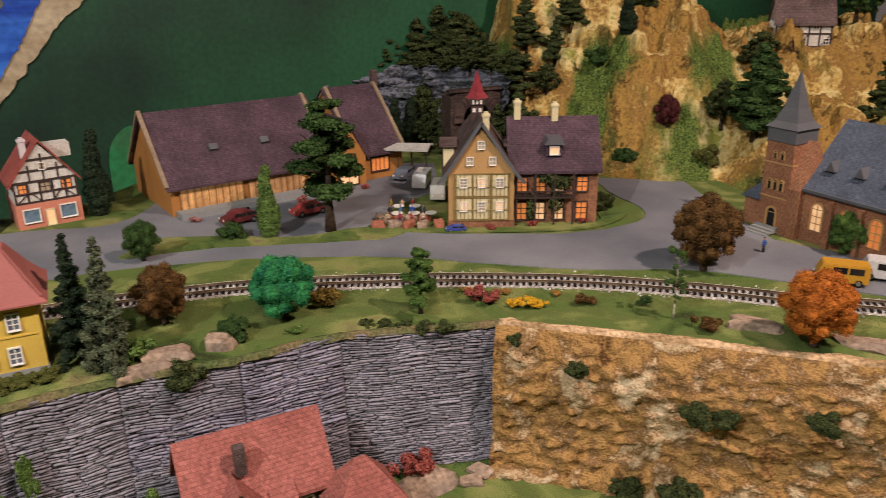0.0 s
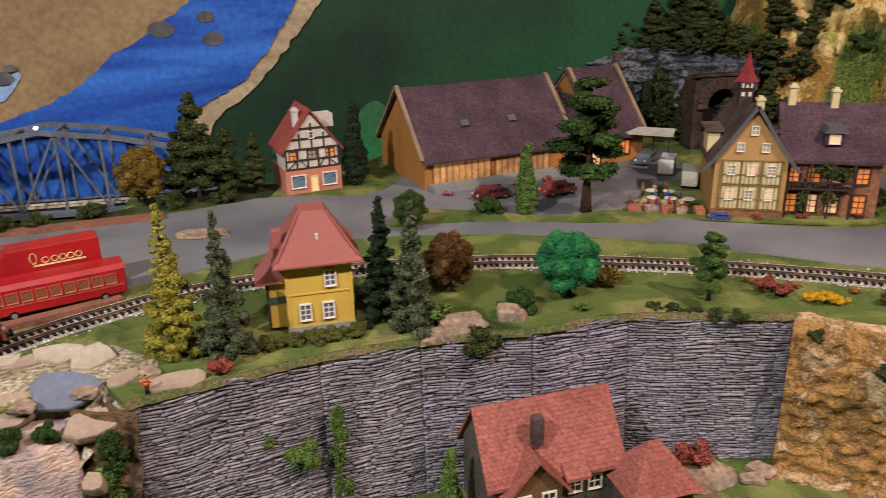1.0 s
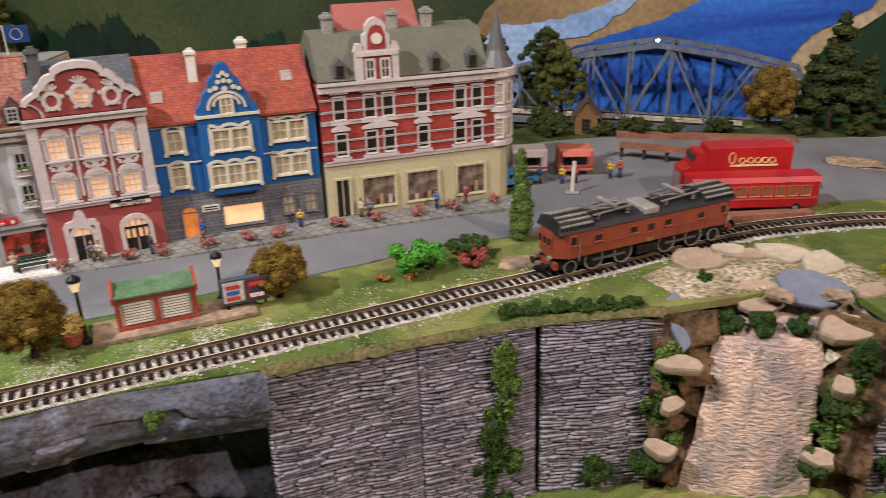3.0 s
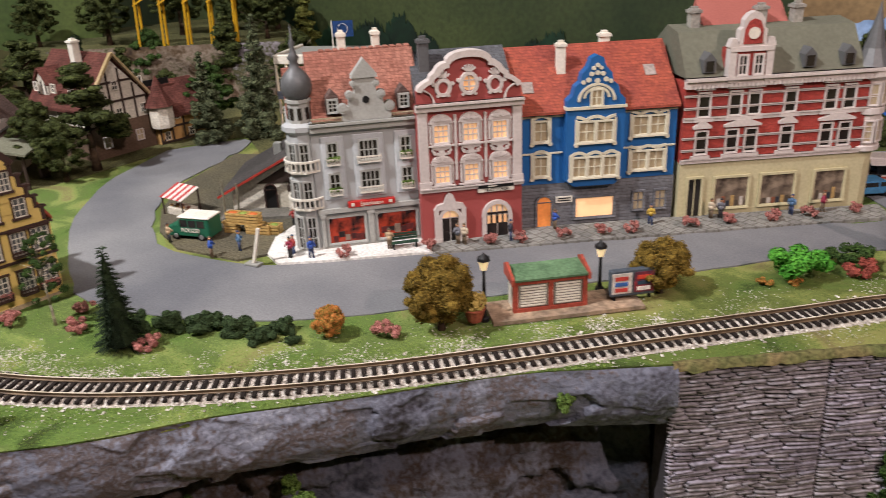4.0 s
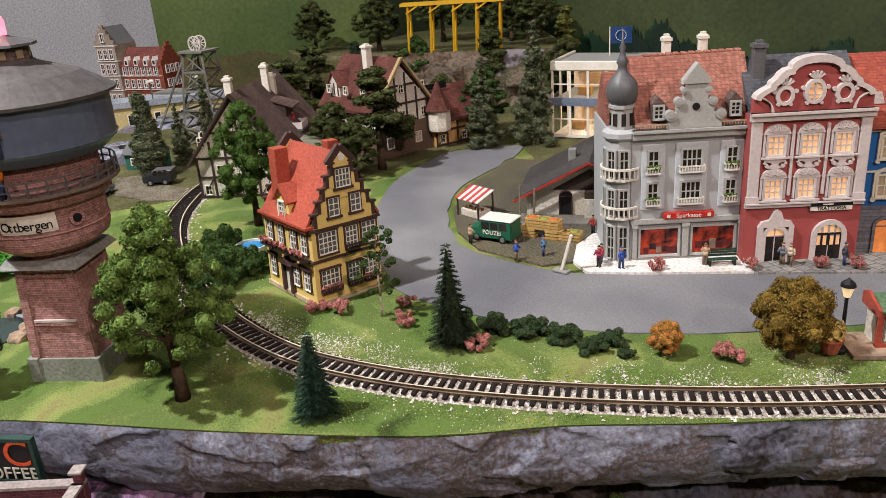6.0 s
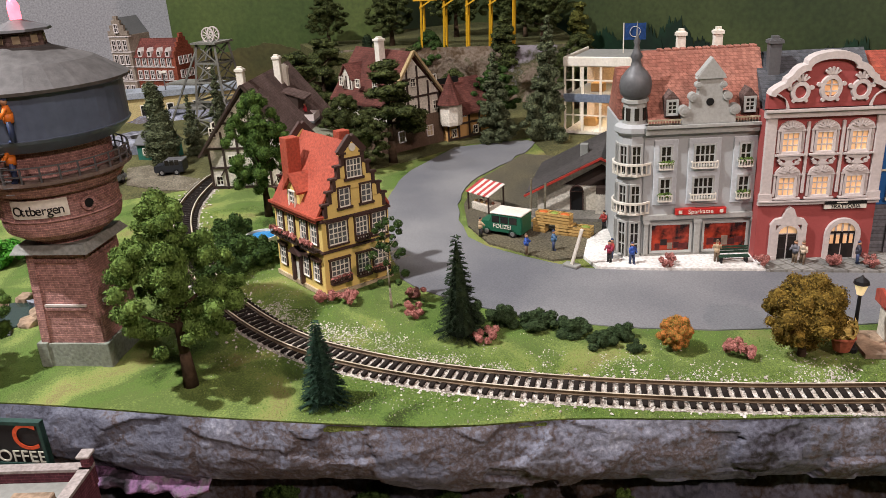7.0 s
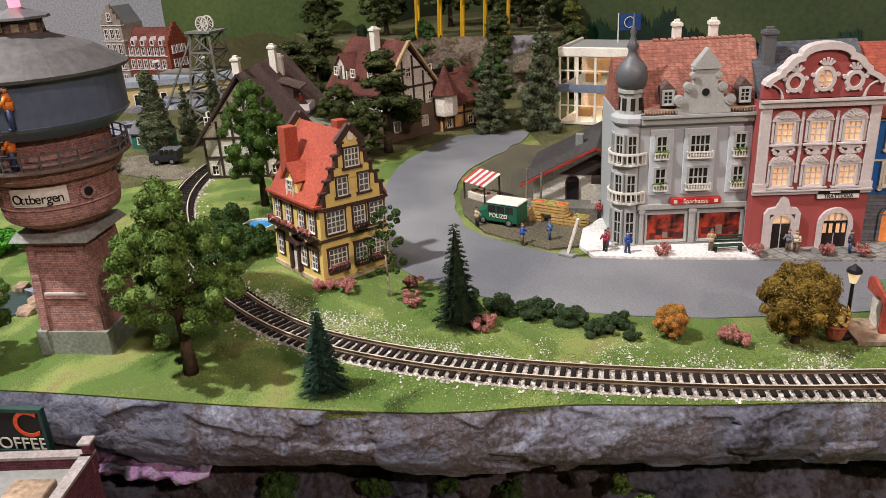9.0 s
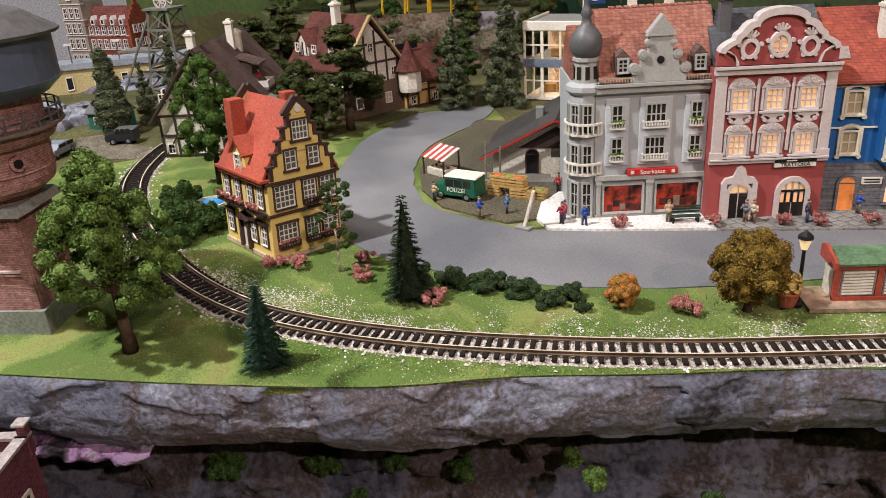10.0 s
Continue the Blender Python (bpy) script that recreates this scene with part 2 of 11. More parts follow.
def smooth_line(pts, step=1.0):
    """A Catmull-Rom line through plan points, resampled."""
    p = [np.array(q, float) for q in pts]
    p = [2 * p[0] - p[1]] + p + [2 * p[-1] - p[-2]]
    out = []
    for i in range(1, len(p) - 2):
        n = max(2, int(np.linalg.norm(p[i + 1] - p[i]) / step))
        for k in range(n):
            t = k / n
            out.append(0.5 * (2 * p[i] + (p[i + 1] - p[i - 1]) * t + (2 * p[i - 1] - 5 * p[i] + 4 * p[i + 1] - p[i + 2]) * t * t
                              + (3 * p[i] - p[i - 1] - 3 * p[i + 1] + p[i + 2]) * t ** 3))
    out.append(p[-2])
    return out


def n3(x, y, z=0.0):
    return noise.noise(Vector((x, y, z)))


def fractal(x, y, z=0.0, octaves=4):
    return noise.fractal(Vector((x, y, z)), 1.0, 2.0, octaves)


# ---- plan of the layout ----
EDGE_RIGHT = [(75, 44), (55, 51), (35.3, 58), (28.9, 59.7), (20.5, 62.6), (10.8, 65.2), (5.4, 66.6)]
WALL_A = [(5.0, 66.8), (-9.9, 64.4)]
WALL_B = [(-9.9, 64.4), (-18.2, 60.2), (-27.4, 56.6), (-35, 52.4), (-46.8, 43.2)]
WALL_C = [(-59.6, 34.4), (-65.7, 27.4)]
WALL_D = [(-65.9, 27.0), (-70.6, 19.5), (-75.9, 10.4)]
EDGE_LEFT = [(-76, 10.2), (-81.3, 1.8), (-85.5, -7.7), (-89, -15.1), (-91.6, -22.5), (-97.3, -32.8), (-106, -47.0), (-116, -66)]
TRACK = [(62, 62), (50, 66), (40.7, 68.6), (33.8, 70.4), (26.3, 72.9), (14.8, 75.6), (1, 76.7), (-11.5, 76.4), (-20.9, 75.4), (-27, 74.0), (-36, 71.2), (-45, 67),
         (-52.6, 61.6), (-57.4, 56.2), (-61.6, 50), (-66, 40), (-69.3, 32.1), (-72, 26.6), (-74.9, 20.1), (-78.6, 12.1), (-82.6, 3.2),
         (-86.6, -5.2), (-91.5, -13.5), (-96.2, -20.0), (-101, -25), (-105.4, -28.2), (-111.7, -30.9), (-120, -33), (-130, -34.2), (-139.7, -33.9), (-147.9, -31.9), (-156, -28), (-166, -20)]
ROAD_NEAR = [(75, 62), (48, 69.5), (32, 76.8), (25, 79), (13.5, 79.6), (-5.9, 84), (-18, 84.2), (-29.7, 83.0), (-40, 80), (-47, 76), (-52, 70), (-58, 63.6), (-64.6, 55), (-70, 47), (-75, 40),
             (-80, 32), (-84, 22.1), (-89, 12), (-92.7, 2.0), (-95, -3), (-99.7, -9.3), (-104, -13.4), (-110.6, -17.2), (-115.2, -17.4), (-124, -16), (-130.3, -14.5), (-138, -10.8), (-144.6, -6.7)]
ROAD_FAR = [(-152, 2), (-150, 12), (-144.5, 8.7), (-136, -2.0), (-128.5, -6.5), (-122, -8.8), (-116.3, -8.6), (-110, -5.2), (-106.9, -2.6), (-104.5, 2), (-100.7, 8.5), (-96.4, 16), (-91.1, 25.1), (-86.0, 34.0),
            (-82.7, 39.5), (-79.5, 45.5), (-84, 49), (-93, 55), (-93.1, 60.6), (-89, 68), (-82.9, 74.6), (-74, 81), (-66.2, 85.6), (-56.9, 93.6), (-43.6, 97.5), (-41, 110)]


def sheet(pts, z, material, name, label, category, kind="structure", wob=0.0, skirt=0.6):
    """A flat sheet with a little thickness, cut to a plan outline."""
    bm = B()
    top = [bm.verts.new((p[0] + wob * n3(p[0] * 0.5, p[1] * 0.5), p[1] + wob * n3(p[0] * 0.5, p[1] * 0.5, 7), z)) for p in pts]
    f = bm.faces.new(top)
    low = [bm.verts.new(v.co - Vector((0, 0, skirt))) for v in top]
    n = len(top)
    for i in range(n):
        bm.faces.new((top[i], low[i], low[(i + 1) % n], top[(i + 1) % n]))
    bmesh.ops.triangulate(bm, faces=[f])
    return single(name, bm, material, label, category, kind=kind)


def in_poly(x, y, poly):
    """Which of the points (arrays) lie inside a plan outline."""
    c = np.zeros(len(x), bool)
    j = len(poly) - 1
    for i in range(len(poly)):
        (xi, yi), (xj, yj) = poly[i], poly[j]
        if yi != yj:
            c ^= ((yi > y) != (yj > y)) & (x < (xj - xi) * (y - yi) / (yj - yi) + xi)
        j = i
    return c


EDGE = smooth_line(EDGE_RIGHT, 2) + WALL_A + WALL_B[1:] + [(-50, 45.5), (-53, 44.5), (-56, 39.5)] + WALL_C + WALL_D + smooth_line(EDGE_LEFT, 2)
PLATEAU = [(float(p[0]), float(p[1])) for p in EDGE] + [(-230, -66), (-230, 58), (-118, 62), (-98, 66), (-95, 78), (-88, 74), (-80, 79.5), (-74, 86), (-76, 90), (-70, 94), (-58, 101), (-52, 106), (-45, 128), (-20, 152), (40, 200), (200, 200), (200, 44)]
sheet(PLATEAU, 0.0, GRASS, "ground", "green flock grass covering the model plateau", "ground")
ROADLINE = smooth_line(ROAD_NEAR, 2) + smooth_line(ROAD_FAR, 2) + [(-41, 118), (-20, 128), (-2, 128), (-1, 112), (-7, 104), (-10.7, 93.3), (0, 91.6), (14.6, 91.2)] \
    + smooth_line([(20, 92.6), (24.6, 95.5), (26.6, 99), (25.5, 104), (23.5, 110), (22.6, 117)], 2) + [(36, 115), (37, 100), (39, 88), (60, 70), (75, 66)]
sheet(ROADLINE, 0.12, ROAD, "road", "grey painted road with faint white markings through the village", "road", wob=0.5)
# brighter copy of the grass mix: spotlight brightness put into the lawn colour
LAWN = rockmix("lamplit_lawn_flock", ["343f1f", "4b602d", "5e7539", "596838", "738547", "858b50", "7a754c"], 15, vscale=130, rough=0.95, bump=0.5, streak=1.0)
sheet([(float(p[0]), float(p[1])) for p in smooth_line(EDGE_LEFT, 2)[5:]] + [(-165, -66), (-165, -22), (-140, -4), (-112, -10), (-98, 0), (-88, 14), (-81.5, 6)], 0.03, LAWN, "lawn", "green flock lawn round the railway bend, lamplight put into its colour", "grass", skirt=0.3)
sheet([(-98, 66), (-95, 78), (-88, 74), (-80, 79.5), (-74, 86), (-70, 94), (-58, 101), (-57, 94.2), (-66.5, 86.2), (-74.5, 81.4), (-83.5, 75.2), (-89.5, 68.6), (-94, 61)], 0.06, GRASS_DARK, "shady_ground", "dark green scrub ground beside the bridge", "ground", skirt=0.3, wob=0.4)
# verge of grass between the two carriageways and the factory yard
VERGE = smooth_line([(-38, 84.5), (-36, 90.5), (-28, 91.6), (-19, 91), (-10.7, 94.3), (-5.5, 93.5), (-7, 90.2), (-18, 88.6), (-30, 87), (-37, 84)], 2)
sheet(VERGE, 0.24, GRASS, "verge", "green flock verge between road and factory yard", "grass", wob=0.4)
sheet([(-240, 40), (-60, 70), (-30, 130), (60, 210), (-240, 210)], -5.0, GRASS_DARK, "river_ground", "dark green low ground beneath the bridge", "ground", skirt=1)


# ---- retaining walls of moulded stone ----
def stone_block(rng, x, z, w, h, proud):
    """Ten corners of one lens-shaped stone on a wall face (x along, y out, z up): a pointed outline and a smaller front."""
    j = lambda a: rng.uniform(-a, a)
    o = min(0.15, w * 0.25)
    back = [(x - 0.1, 0.06, z + h * 0.4 + j(0.05)), (x + o, 0.06, z - 0.02), (x + w - o, 0.06, z - 0.02), (x + w + 0.1, 0.06, z + h * 0.55 + j(0.05)), (x + w - o, 0.06, z + h), (x + o, 0.06, z + h)]
    front = [(x + o * 0.9 + j(0.06), -proud + j(0.05), z + h * 0.26 + j(0.03)), (x + w - o * 0.9 + j(0.06), -proud + j(0.05), z + h * 0.26 + j(0.03)),
             (x + w - o * 1.1 + j(0.06), -proud * 0.8 + j(0.04), z + h * 0.82 + j(0.03)), (x + o * 1.1 + j(0.06), -proud * 0.8 + j(0.04), z + h * 0.82 + j(0.03))]
    return back + front


STONE_FACES = [(6, 7, 8, 9), (0, 1, 6), (1, 2, 7, 6), (2, 3, 7), (3, 8, 7), (3, 4, 8), (4, 5, 9, 8), (5, 0, 9), (0, 6, 9)]


def stone_wall(name, pts, top, bottom, label, seed, singles=0, lean=0.06, course=0.25):
    rng = random.Random(seed)
    bm = B()
    verts, faces, loose = [], [], []
    for (ax, ay), (bx, by) in zip(pts[:-1], pts[1:]):
        # the face looks towards the valley: to the right of the way from a to b turned outward
        d = Vector((bx - ax, by - ay, 0))
        length = d.length
        d.normalize()
        out = Vector((-d.y, d.x, 0))
        if out.dot(Vector((0.5, -0.85, 0))) < 0:
            out = -out
        q = [Vector((ax, ay, 0)), Vector((bx, by, 0))]
        low = [p + out * (top - bottom) * lean + Vector((0, 0, bottom)) for p in q]
        hi = [p + Vector((0, 0, top)) for p in q]
        bk = [p - out * 2.0 for p in q]
        vs = [bm.verts.new(v) for v in (hi[0], hi[1], low[1], low[0])]
        vb = [bm.verts.new(v) for v in (bk[0] + Vector((0, 0, top)), bk[1] + Vector((0, 0, top)), bk[1] + Vector((0, 0, bottom)), bk[0] + Vector((0, 0, bottom)))]
        bm.faces.new(vs)
        bm.faces.new(vb[::-1])
        for i in range(4):
            bm.faces.new((vs[i], vb[i], vb[(i + 1) % 4], vs[(i + 1) % 4]))
        z, row = bottom + 0.05, 0
        while z < top - 0.1:
            h = min(course * rng.uniform(0.85, 1.2), top - z)
            x = -rng.uniform(0, 0.6) if row % 2 else 0.0
            while x < length - 0.15:
                w = rng.uniform(1.1, 3.0)
                x0, x1 = max(0.0, x), min(length, x + w)
                x += w
                if x1 - x0 < 0.25:
                    continue
                pr = rng.uniform(0.14, 0.32)
                c = []
                for px, py, pz in stone_block(rng, x0 + 0.01, z, x1 - x0 - 0.02, h - 0.03, pr):
                    pz += 0.34 * n3((ax + px) * 0.28, z * 0.4, seed) + 0.12 * n3((ax + px) * 0.9, z * 0.8, seed + 3)
                    p = Vector((ax, ay, 0)) + d * px + out * ((top - pz) * lean - py) + Vector((0, 0, pz))
                    c.append(tuple(p))
                if len(loose) < singles and z > top - 9 and rng.random() < 0.85:
                    loose.append(c)
                else:
                    k = len(verts)
                    verts += c
                    faces += [tuple(k + i for i in f) for f in STONE_FACES]
            z += h
            row += 1
    wall = single(name, bm, STONE_GAP, label, "wall", kind="structure")
    st = part("stonework", pydata("stonework", verts, faces, STONE, True), STONE, wall, "rows of rough grey moulded stones")
    tagged(st, kind="stuff")
    for c in loose:
        part("stone", pydata("stone", c, STONE_FACES, STONE_ONE, True), STONE_ONE, wall)
    return wall


STONE_ONE = mat("moulded_wall_stone_single", "57525a", "8c8690", 25, 0.6, 0.4, 250, rnd=0.45, fine=0.22)
stone_wall("wall_a", WALL_A, -0.1, -15.5, "grey moulded dry-stone retaining wall under the railway", 3, lean=0.02)
stone_wall("wall_b", WALL_B, -0.1, -16.5, "long grey dry-stone retaining wall below the signal house", 5, singles=220)
stone_wall("wall_c", WALL_C, -0.1, -17, "grey dry-stone retaining wall beside the waterfall", 7, singles=260)
stone_wall("wall_d", WALL_D, -0.3, -17, "grey dry-stone retaining wall with hanging ivy", 9, singles=200)


# ---- rock faces ----
def cliff(name, pts, profile, amp, material, label, seed, rows=22, step=0.9, freq=0.28, strata=0.0, plates=0.0, wavy=0.0):
    """A rough rock face along a plan line; profile(f) gives (outward, height) for f from 0 at the lip to 1 at the foot."""
    line = smooth_line(pts, step)
    n = len(line)
    verts, faces = [], []
    for i, p in enumerate(line):
        a, b = line[max(0, i - 1)], line[min(n - 1, i + 1)]
        d = np.array([b[0] - a[0], b[1] - a[1]])
        d = d / np.linalg.norm(d)
        o = np.array([-d[1], d[0]])
        if o @ np.array([0.5, -0.85]) < 0:
            o = -o
        for k in range(rows + 1):
            f = k / rows
            ou, z = profile(f)
            z *= 1 + wavy * n3(p[0] * 0.07, p[1] * 0.07, seed + 2)
            x, y = p[0] + o[0] * ou, p[1] + o[1] * ou
            e = min(1.0, f * 6)
            q = noise.hetero_terrain(Vector((x * freq, y * freq, z * freq * 1.3 + seed)), 0.7, 2.1, 5, 0.6) - 0.6
            c = abs(n3(x * freq * 0.6, z * freq * 0.9, seed + y * freq * 0.6))
            r = amp * (0.55 * q + 1.1 * c - 0.25) * e
            if strata:
                r += strata * e * (n3(x * 0.16, y * 0.16, z * 1.1 + seed) + 0.7 * abs(n3(x * 0.7, y * 0.7, z * 2.2 + seed)) + 0.5 * abs(n3(x * 1.9, y * 1.9, z * 3.4)))
            if plates:
                cell = noise.voronoi(Vector((x * 0.24 + 0.25 * n3(x * 0.4, z * 0.4), y * 0.24, z * 0.3 + seed + 0.25 * n3(z * 0.5, x * 0.5))))[1][0]
                r += plates * min(1.0, f * 14) * (n3(cell.x * 5.3, cell.y * 5.3, cell.z * 5.3) + 0.9 * (x * 0.24 - cell.x) * n3(cell.x * 3, 5, cell.z * 3) + 0.8 * (z * 0.3 + seed - cell.z) * n3(cell.z * 4, cell.x * 4, 2))
            verts.append((x + o[0] * r, y + o[1] * r, z + 0.35 * amp * n3(x * 0.5, y * 0.5, z + seed) * e))
    for i in range(n - 1):
        for k in range(rows):
            a = i * (rows + 1) + k
            faces.append((a, a + 1, a + rows + 2, a + rows + 1))
    return single(name, pydata(name, verts, faces, material, True), material, label, "rock", kind="structure")


ROCK_LIP = rockmix("grey_brushed_rock", ["1e1816", "3c3b45", "565864", "626470", "4e4340", "686a76", "7c7e8a", "a0a2aa"], 9, vscale=50, streak=0.6, rough=0.62, bump=0.4)
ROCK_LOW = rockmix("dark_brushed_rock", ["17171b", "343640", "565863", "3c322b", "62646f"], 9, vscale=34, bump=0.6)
ROCK_YEL = rockmix("ochre_brushed_rock", ["553a20", "8e693c", "ac854e", "745432", "b49870", "c8b28e"], 30, vscale=70, bump=0.7, streak=1.0)
ROCK_HILL = rockmix("ochre_hill_rock", ["241a0e", "5e4622", "98783a", "7a5a30", "b09452", "c8b47c", "8c8a40"], 13, vscale=26, streak=0.45)
ROCK_DARK = rockmix("dark_slate_rock", ["181718", "38383a", "6c6e76", "262a20", "54565c"], 14, streak=4.0)
ROCK_BROWN2 = rockmix("brown_gorge_rock", ["17130f", "3a2e22", "6e573e", "2c3018"], 16)

cliff("cliff_right", [(90, 38), (75, 43), (55, 50), (35.3, 57.4), (20.5, 62.1), (10.8, 64.8), (4.6, 66.5)], lambda f: (0.3 + 2.6 * f + 0.5 * math.sin(f * 7), -0.1 - 16 * f), 0.45, ROCK_YEL,
      "ochre plaster rock face below the railway", 11, rows=84, step=0.28, freq=0.95, strata=0.27, plates=0.3)
cliff("cliff_left", [(-75.6, 10.6), (-78, 7)] + EDGE_LEFT[1:], lambda f: (0.05 + 0.5 * math.sin(f * 3.0) - 1.2 * max(0, f - 0.7), -0.05 - 4.5 * f), 0.12, ROCK_LIP,
      "grey and brown painted rock lip under the track", 4, rows=40, step=0.22, freq=0.8, plates=0.6, wavy=0.35)
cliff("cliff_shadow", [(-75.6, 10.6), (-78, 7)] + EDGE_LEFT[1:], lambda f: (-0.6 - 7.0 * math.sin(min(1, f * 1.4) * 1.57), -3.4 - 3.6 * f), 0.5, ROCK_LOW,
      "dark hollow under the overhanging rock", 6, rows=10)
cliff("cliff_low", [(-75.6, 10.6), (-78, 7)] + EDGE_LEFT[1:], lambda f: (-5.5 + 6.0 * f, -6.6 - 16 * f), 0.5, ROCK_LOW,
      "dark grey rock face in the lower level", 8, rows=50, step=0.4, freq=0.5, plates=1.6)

def lip(name, pts, wide, material, label, seed):
    """A torn strip of plaster along the brink, slightly domed, with uneven edges."""
    line = smooth_line(pts, 0.4)
    verts, faces = [], []
    for i, p in enumerate(line):
        a, b = line[max(0, i - 1)], line[min(len(line) - 1, i + 1)]
        d = (b - a) / np.linalg.norm(b - a)
        o = np.array([-d[1], d[0]]) * (1 if -d[1] * 0.5 - d[0] * 0.85 > 0 else -1)
        w0, w1 = wide * (0.7 + 0.8 * n3(i * 0.21, seed)), 0.45 + 0.3 * n3(i * 0.33, seed + 5)
        for q, z in ((-w0, 0.0), (-w0 * 0.5, 0.12 + 0.08 * n3(i * 0.5, seed)), (w1 * 0.6, 0.1), (w1, -0.35 - 0.3 * abs(n3(i * 0.4, seed + 9)))):
            verts.append((p[0] + o[0] * q, p[1] + o[1] * q, z))
    faces = [(4 * i + k, 4 * i + k + 1, 4 * i + k + 5, 4 * i + k + 4) for i in range(len(line) - 1) for k in range(3)]
    return single(name, pydata(name, verts, faces, material, True), material, label, "edge", kind="structure")


PLASTER_EDGE = mat("cream_torn_plaster", "c4a47c", "8f7450", 30, 0.9, 0.6, 300, fine=0.25)
EARTH_EDGE = mat("earthy_green_edge", "6a5c40", "4c5530", 26, 0.95, 0.6, 400, fine=0.25)
lip("brink_right", EDGE_RIGHT + [(4.8, 66.8)], 0.9, PLASTER_EDGE, "torn cream plaster edge above the ochre rock", 3)
lip("brink_walls", WALL_A + WALL_B[1:], 0.3, EARTH_EDGE, "earthy turf edge along the top of the stone wall", 5)
lip("brink_far", WALL_C + WALL_D[1:], 0.3, EARTH_EDGE, "earthy turf edge along the top of the stone wall", 7)

# valley floor, low ground under the camera
sheet([(120, 70), (-45, 72), (-62, 40), (-74, 24), (-78, -4), (-60, -40), (-20, -40), (120, 0)], -15.0, GRASS, "valley_ground", "green flock meadow at the foot of the rock face", "ground", skirt=2)
sheet([(-70, 20), (-120, -60), (-150, -120), (-60, -120), (-20, -40)], -23, EARTH, "low_ground", "brown earth on the lower level of the layout", "ground", skirt=2)


# ---- waterfall between the walls ----
def waterfall():
    rng = random.Random(12)
    m = bpy.data.materials.new("resin_water")
    m.use_nodes = True
    N, L = m.node_tree.nodes, m.node_tree.links
    bs = N["Principled BSDF"]
    bs.inputs["Roughness"].default_value = 0.12
    bs.inputs["Coat Weight"].default_value = 0.6
    tc, mp, nz, cr, bp = N.new("ShaderNodeTexCoord"), N.new("ShaderNodeMapping"), N.new("ShaderNodeTexNoise"), N.new("ShaderNodeValToRGB"), N.new("ShaderNodeBump")
    mp.inputs["Scale"].default_value = (1, 1, 0.6)
    nz.inputs["Scale"].default_value, nz.inputs["Detail"].default_value = 48, 6
    cr.color_ramp.elements[0].position, cr.color_ramp.elements[1].position = 0.3, 0.7
    cr.color_ramp.elements[0].color, cr.color_ramp.elements[1].color = (*srgb("7d767a"), 1), (*srgb("d8b8a2"), 1)
    bp.inputs["Strength"].default_value, bp.inputs["Distance"].default_value = 0.9, 0.004
    L.new(tc.outputs["Object"], mp.inputs[0])
    L.new(mp.outputs[0], nz.inputs["Vector"])
    L.new(nz.outputs["Fac"], cr.inputs[0])
    L.new(cr.outputs[0], bs.inputs["Base Color"])
    rip, rm = N.new("ShaderNodeTexNoise"), N.new("ShaderNodeMapping")
    rm.inputs["Scale"].default_value = (0.9, 0.9, 1.9)
    rip.inputs["Scale"].default_value, rip.inputs["Detail"].default_value = 190, 3
    L.new(tc.outputs["Object"], rm.inputs[0])
    L.new(rm.outputs[0], rip.inputs["Vector"])
    L.new(rip.outputs["Fac"], bp.inputs["Height"])
    L.new(bp.outputs[0], bs.inputs["Normal"])
    verts, faces = [], []
    nu, nv = 26, 44
    d, o = Vector((0.82, 0.57, 0)), Vector((0.57, -0.82, 0))
    c = Vector((-53.6, 40.3, 0))
    for v in range(nv + 1):
        f = v / nv
        g = max(0.0, f - 0.3) / 0.7
        out = -7 + 8.5 * min(1, f / 0.3) + 3.4 * g
        z = -0.9 - 1.6 * (f / 0.3) ** 1.5 if f < 0.3 else -2.5 - 20 * g ** 1.15
        wid = 4.5 - 0.8 * math.sin(f * 3.1) + 1.2 * g + 0.35 * n3(f * 9, 2.2, 1)
        for u in range(nu + 1):
            s = u / nu * 2 - 1
            p = c + d * (s * wid * 1.05 - 1.0 + 0.5 * math.sin(f * 5)) + o * (out - 0.6 * s * s + 0.35 * n3(s * 5, f * 2.5, 3)) + Vector((0, 0, z + 0.15 * n3(s * 4, f * 12)))
            verts.append(tuple(p))
    for v in range(nv):
        for u in range(nu):
            a = v * (nu + 1) + u
            faces.append((a, a + 1, a + nu + 2, a + nu + 1))
    w = thing("waterfall", 0, 0, 0, 0, "glossy brown and grey resin waterfall between stone walls", "waterfall")
    cut = 13 * nu
    part("head_pool", pydata("head_pool", verts[:14 * (nu + 1)], faces[:cut], m, True), m, w)
    part("falling_water", pydata("falling_water", verts[13 * (nu + 1):], [tuple(i - 13 * (nu + 1) for i in f) for f in faces[cut:]], m, True), m, w)
    # rock cheeks beside and behind the fall
    cliff("gorge_left", [(-59.4, 34.8), (-58, 38), (-57.5, 44)], lambda f: (0.6 * f, -0.6 - 17 * f), 1.6, ROCK_BROWN2, "brown rock beside the waterfall", 21)
    cliff("gorge_right", [(-50.5, 46), (-49.2, 44), (-46.9, 43.0)], lambda f: (0.6 * f, -0.6 - 17 * f), 1.6, ROCK_BROWN2, "brown rock beside the waterfall", 23)
    cliff("gorge_back", [(-59, 40), (-55, 45), (-50, 47)], lambda f: (1.5 * f, -1.2 - 17 * f), 1.5, ROCK_BROWN2, "brown rock behind the waterfall", 25)
    cliff("gorge_cheek", [(-51.0, 43.0), (-48.6, 42.9), (-46.0, 43.6)], lambda f: (0.4 + 1.8 * f, -0.5 - 17 * f), 1.2, ROCK_BROWN2, "mossy brown rock between waterfall and wall", 27, rows=30, step=0.4, freq=0.6)
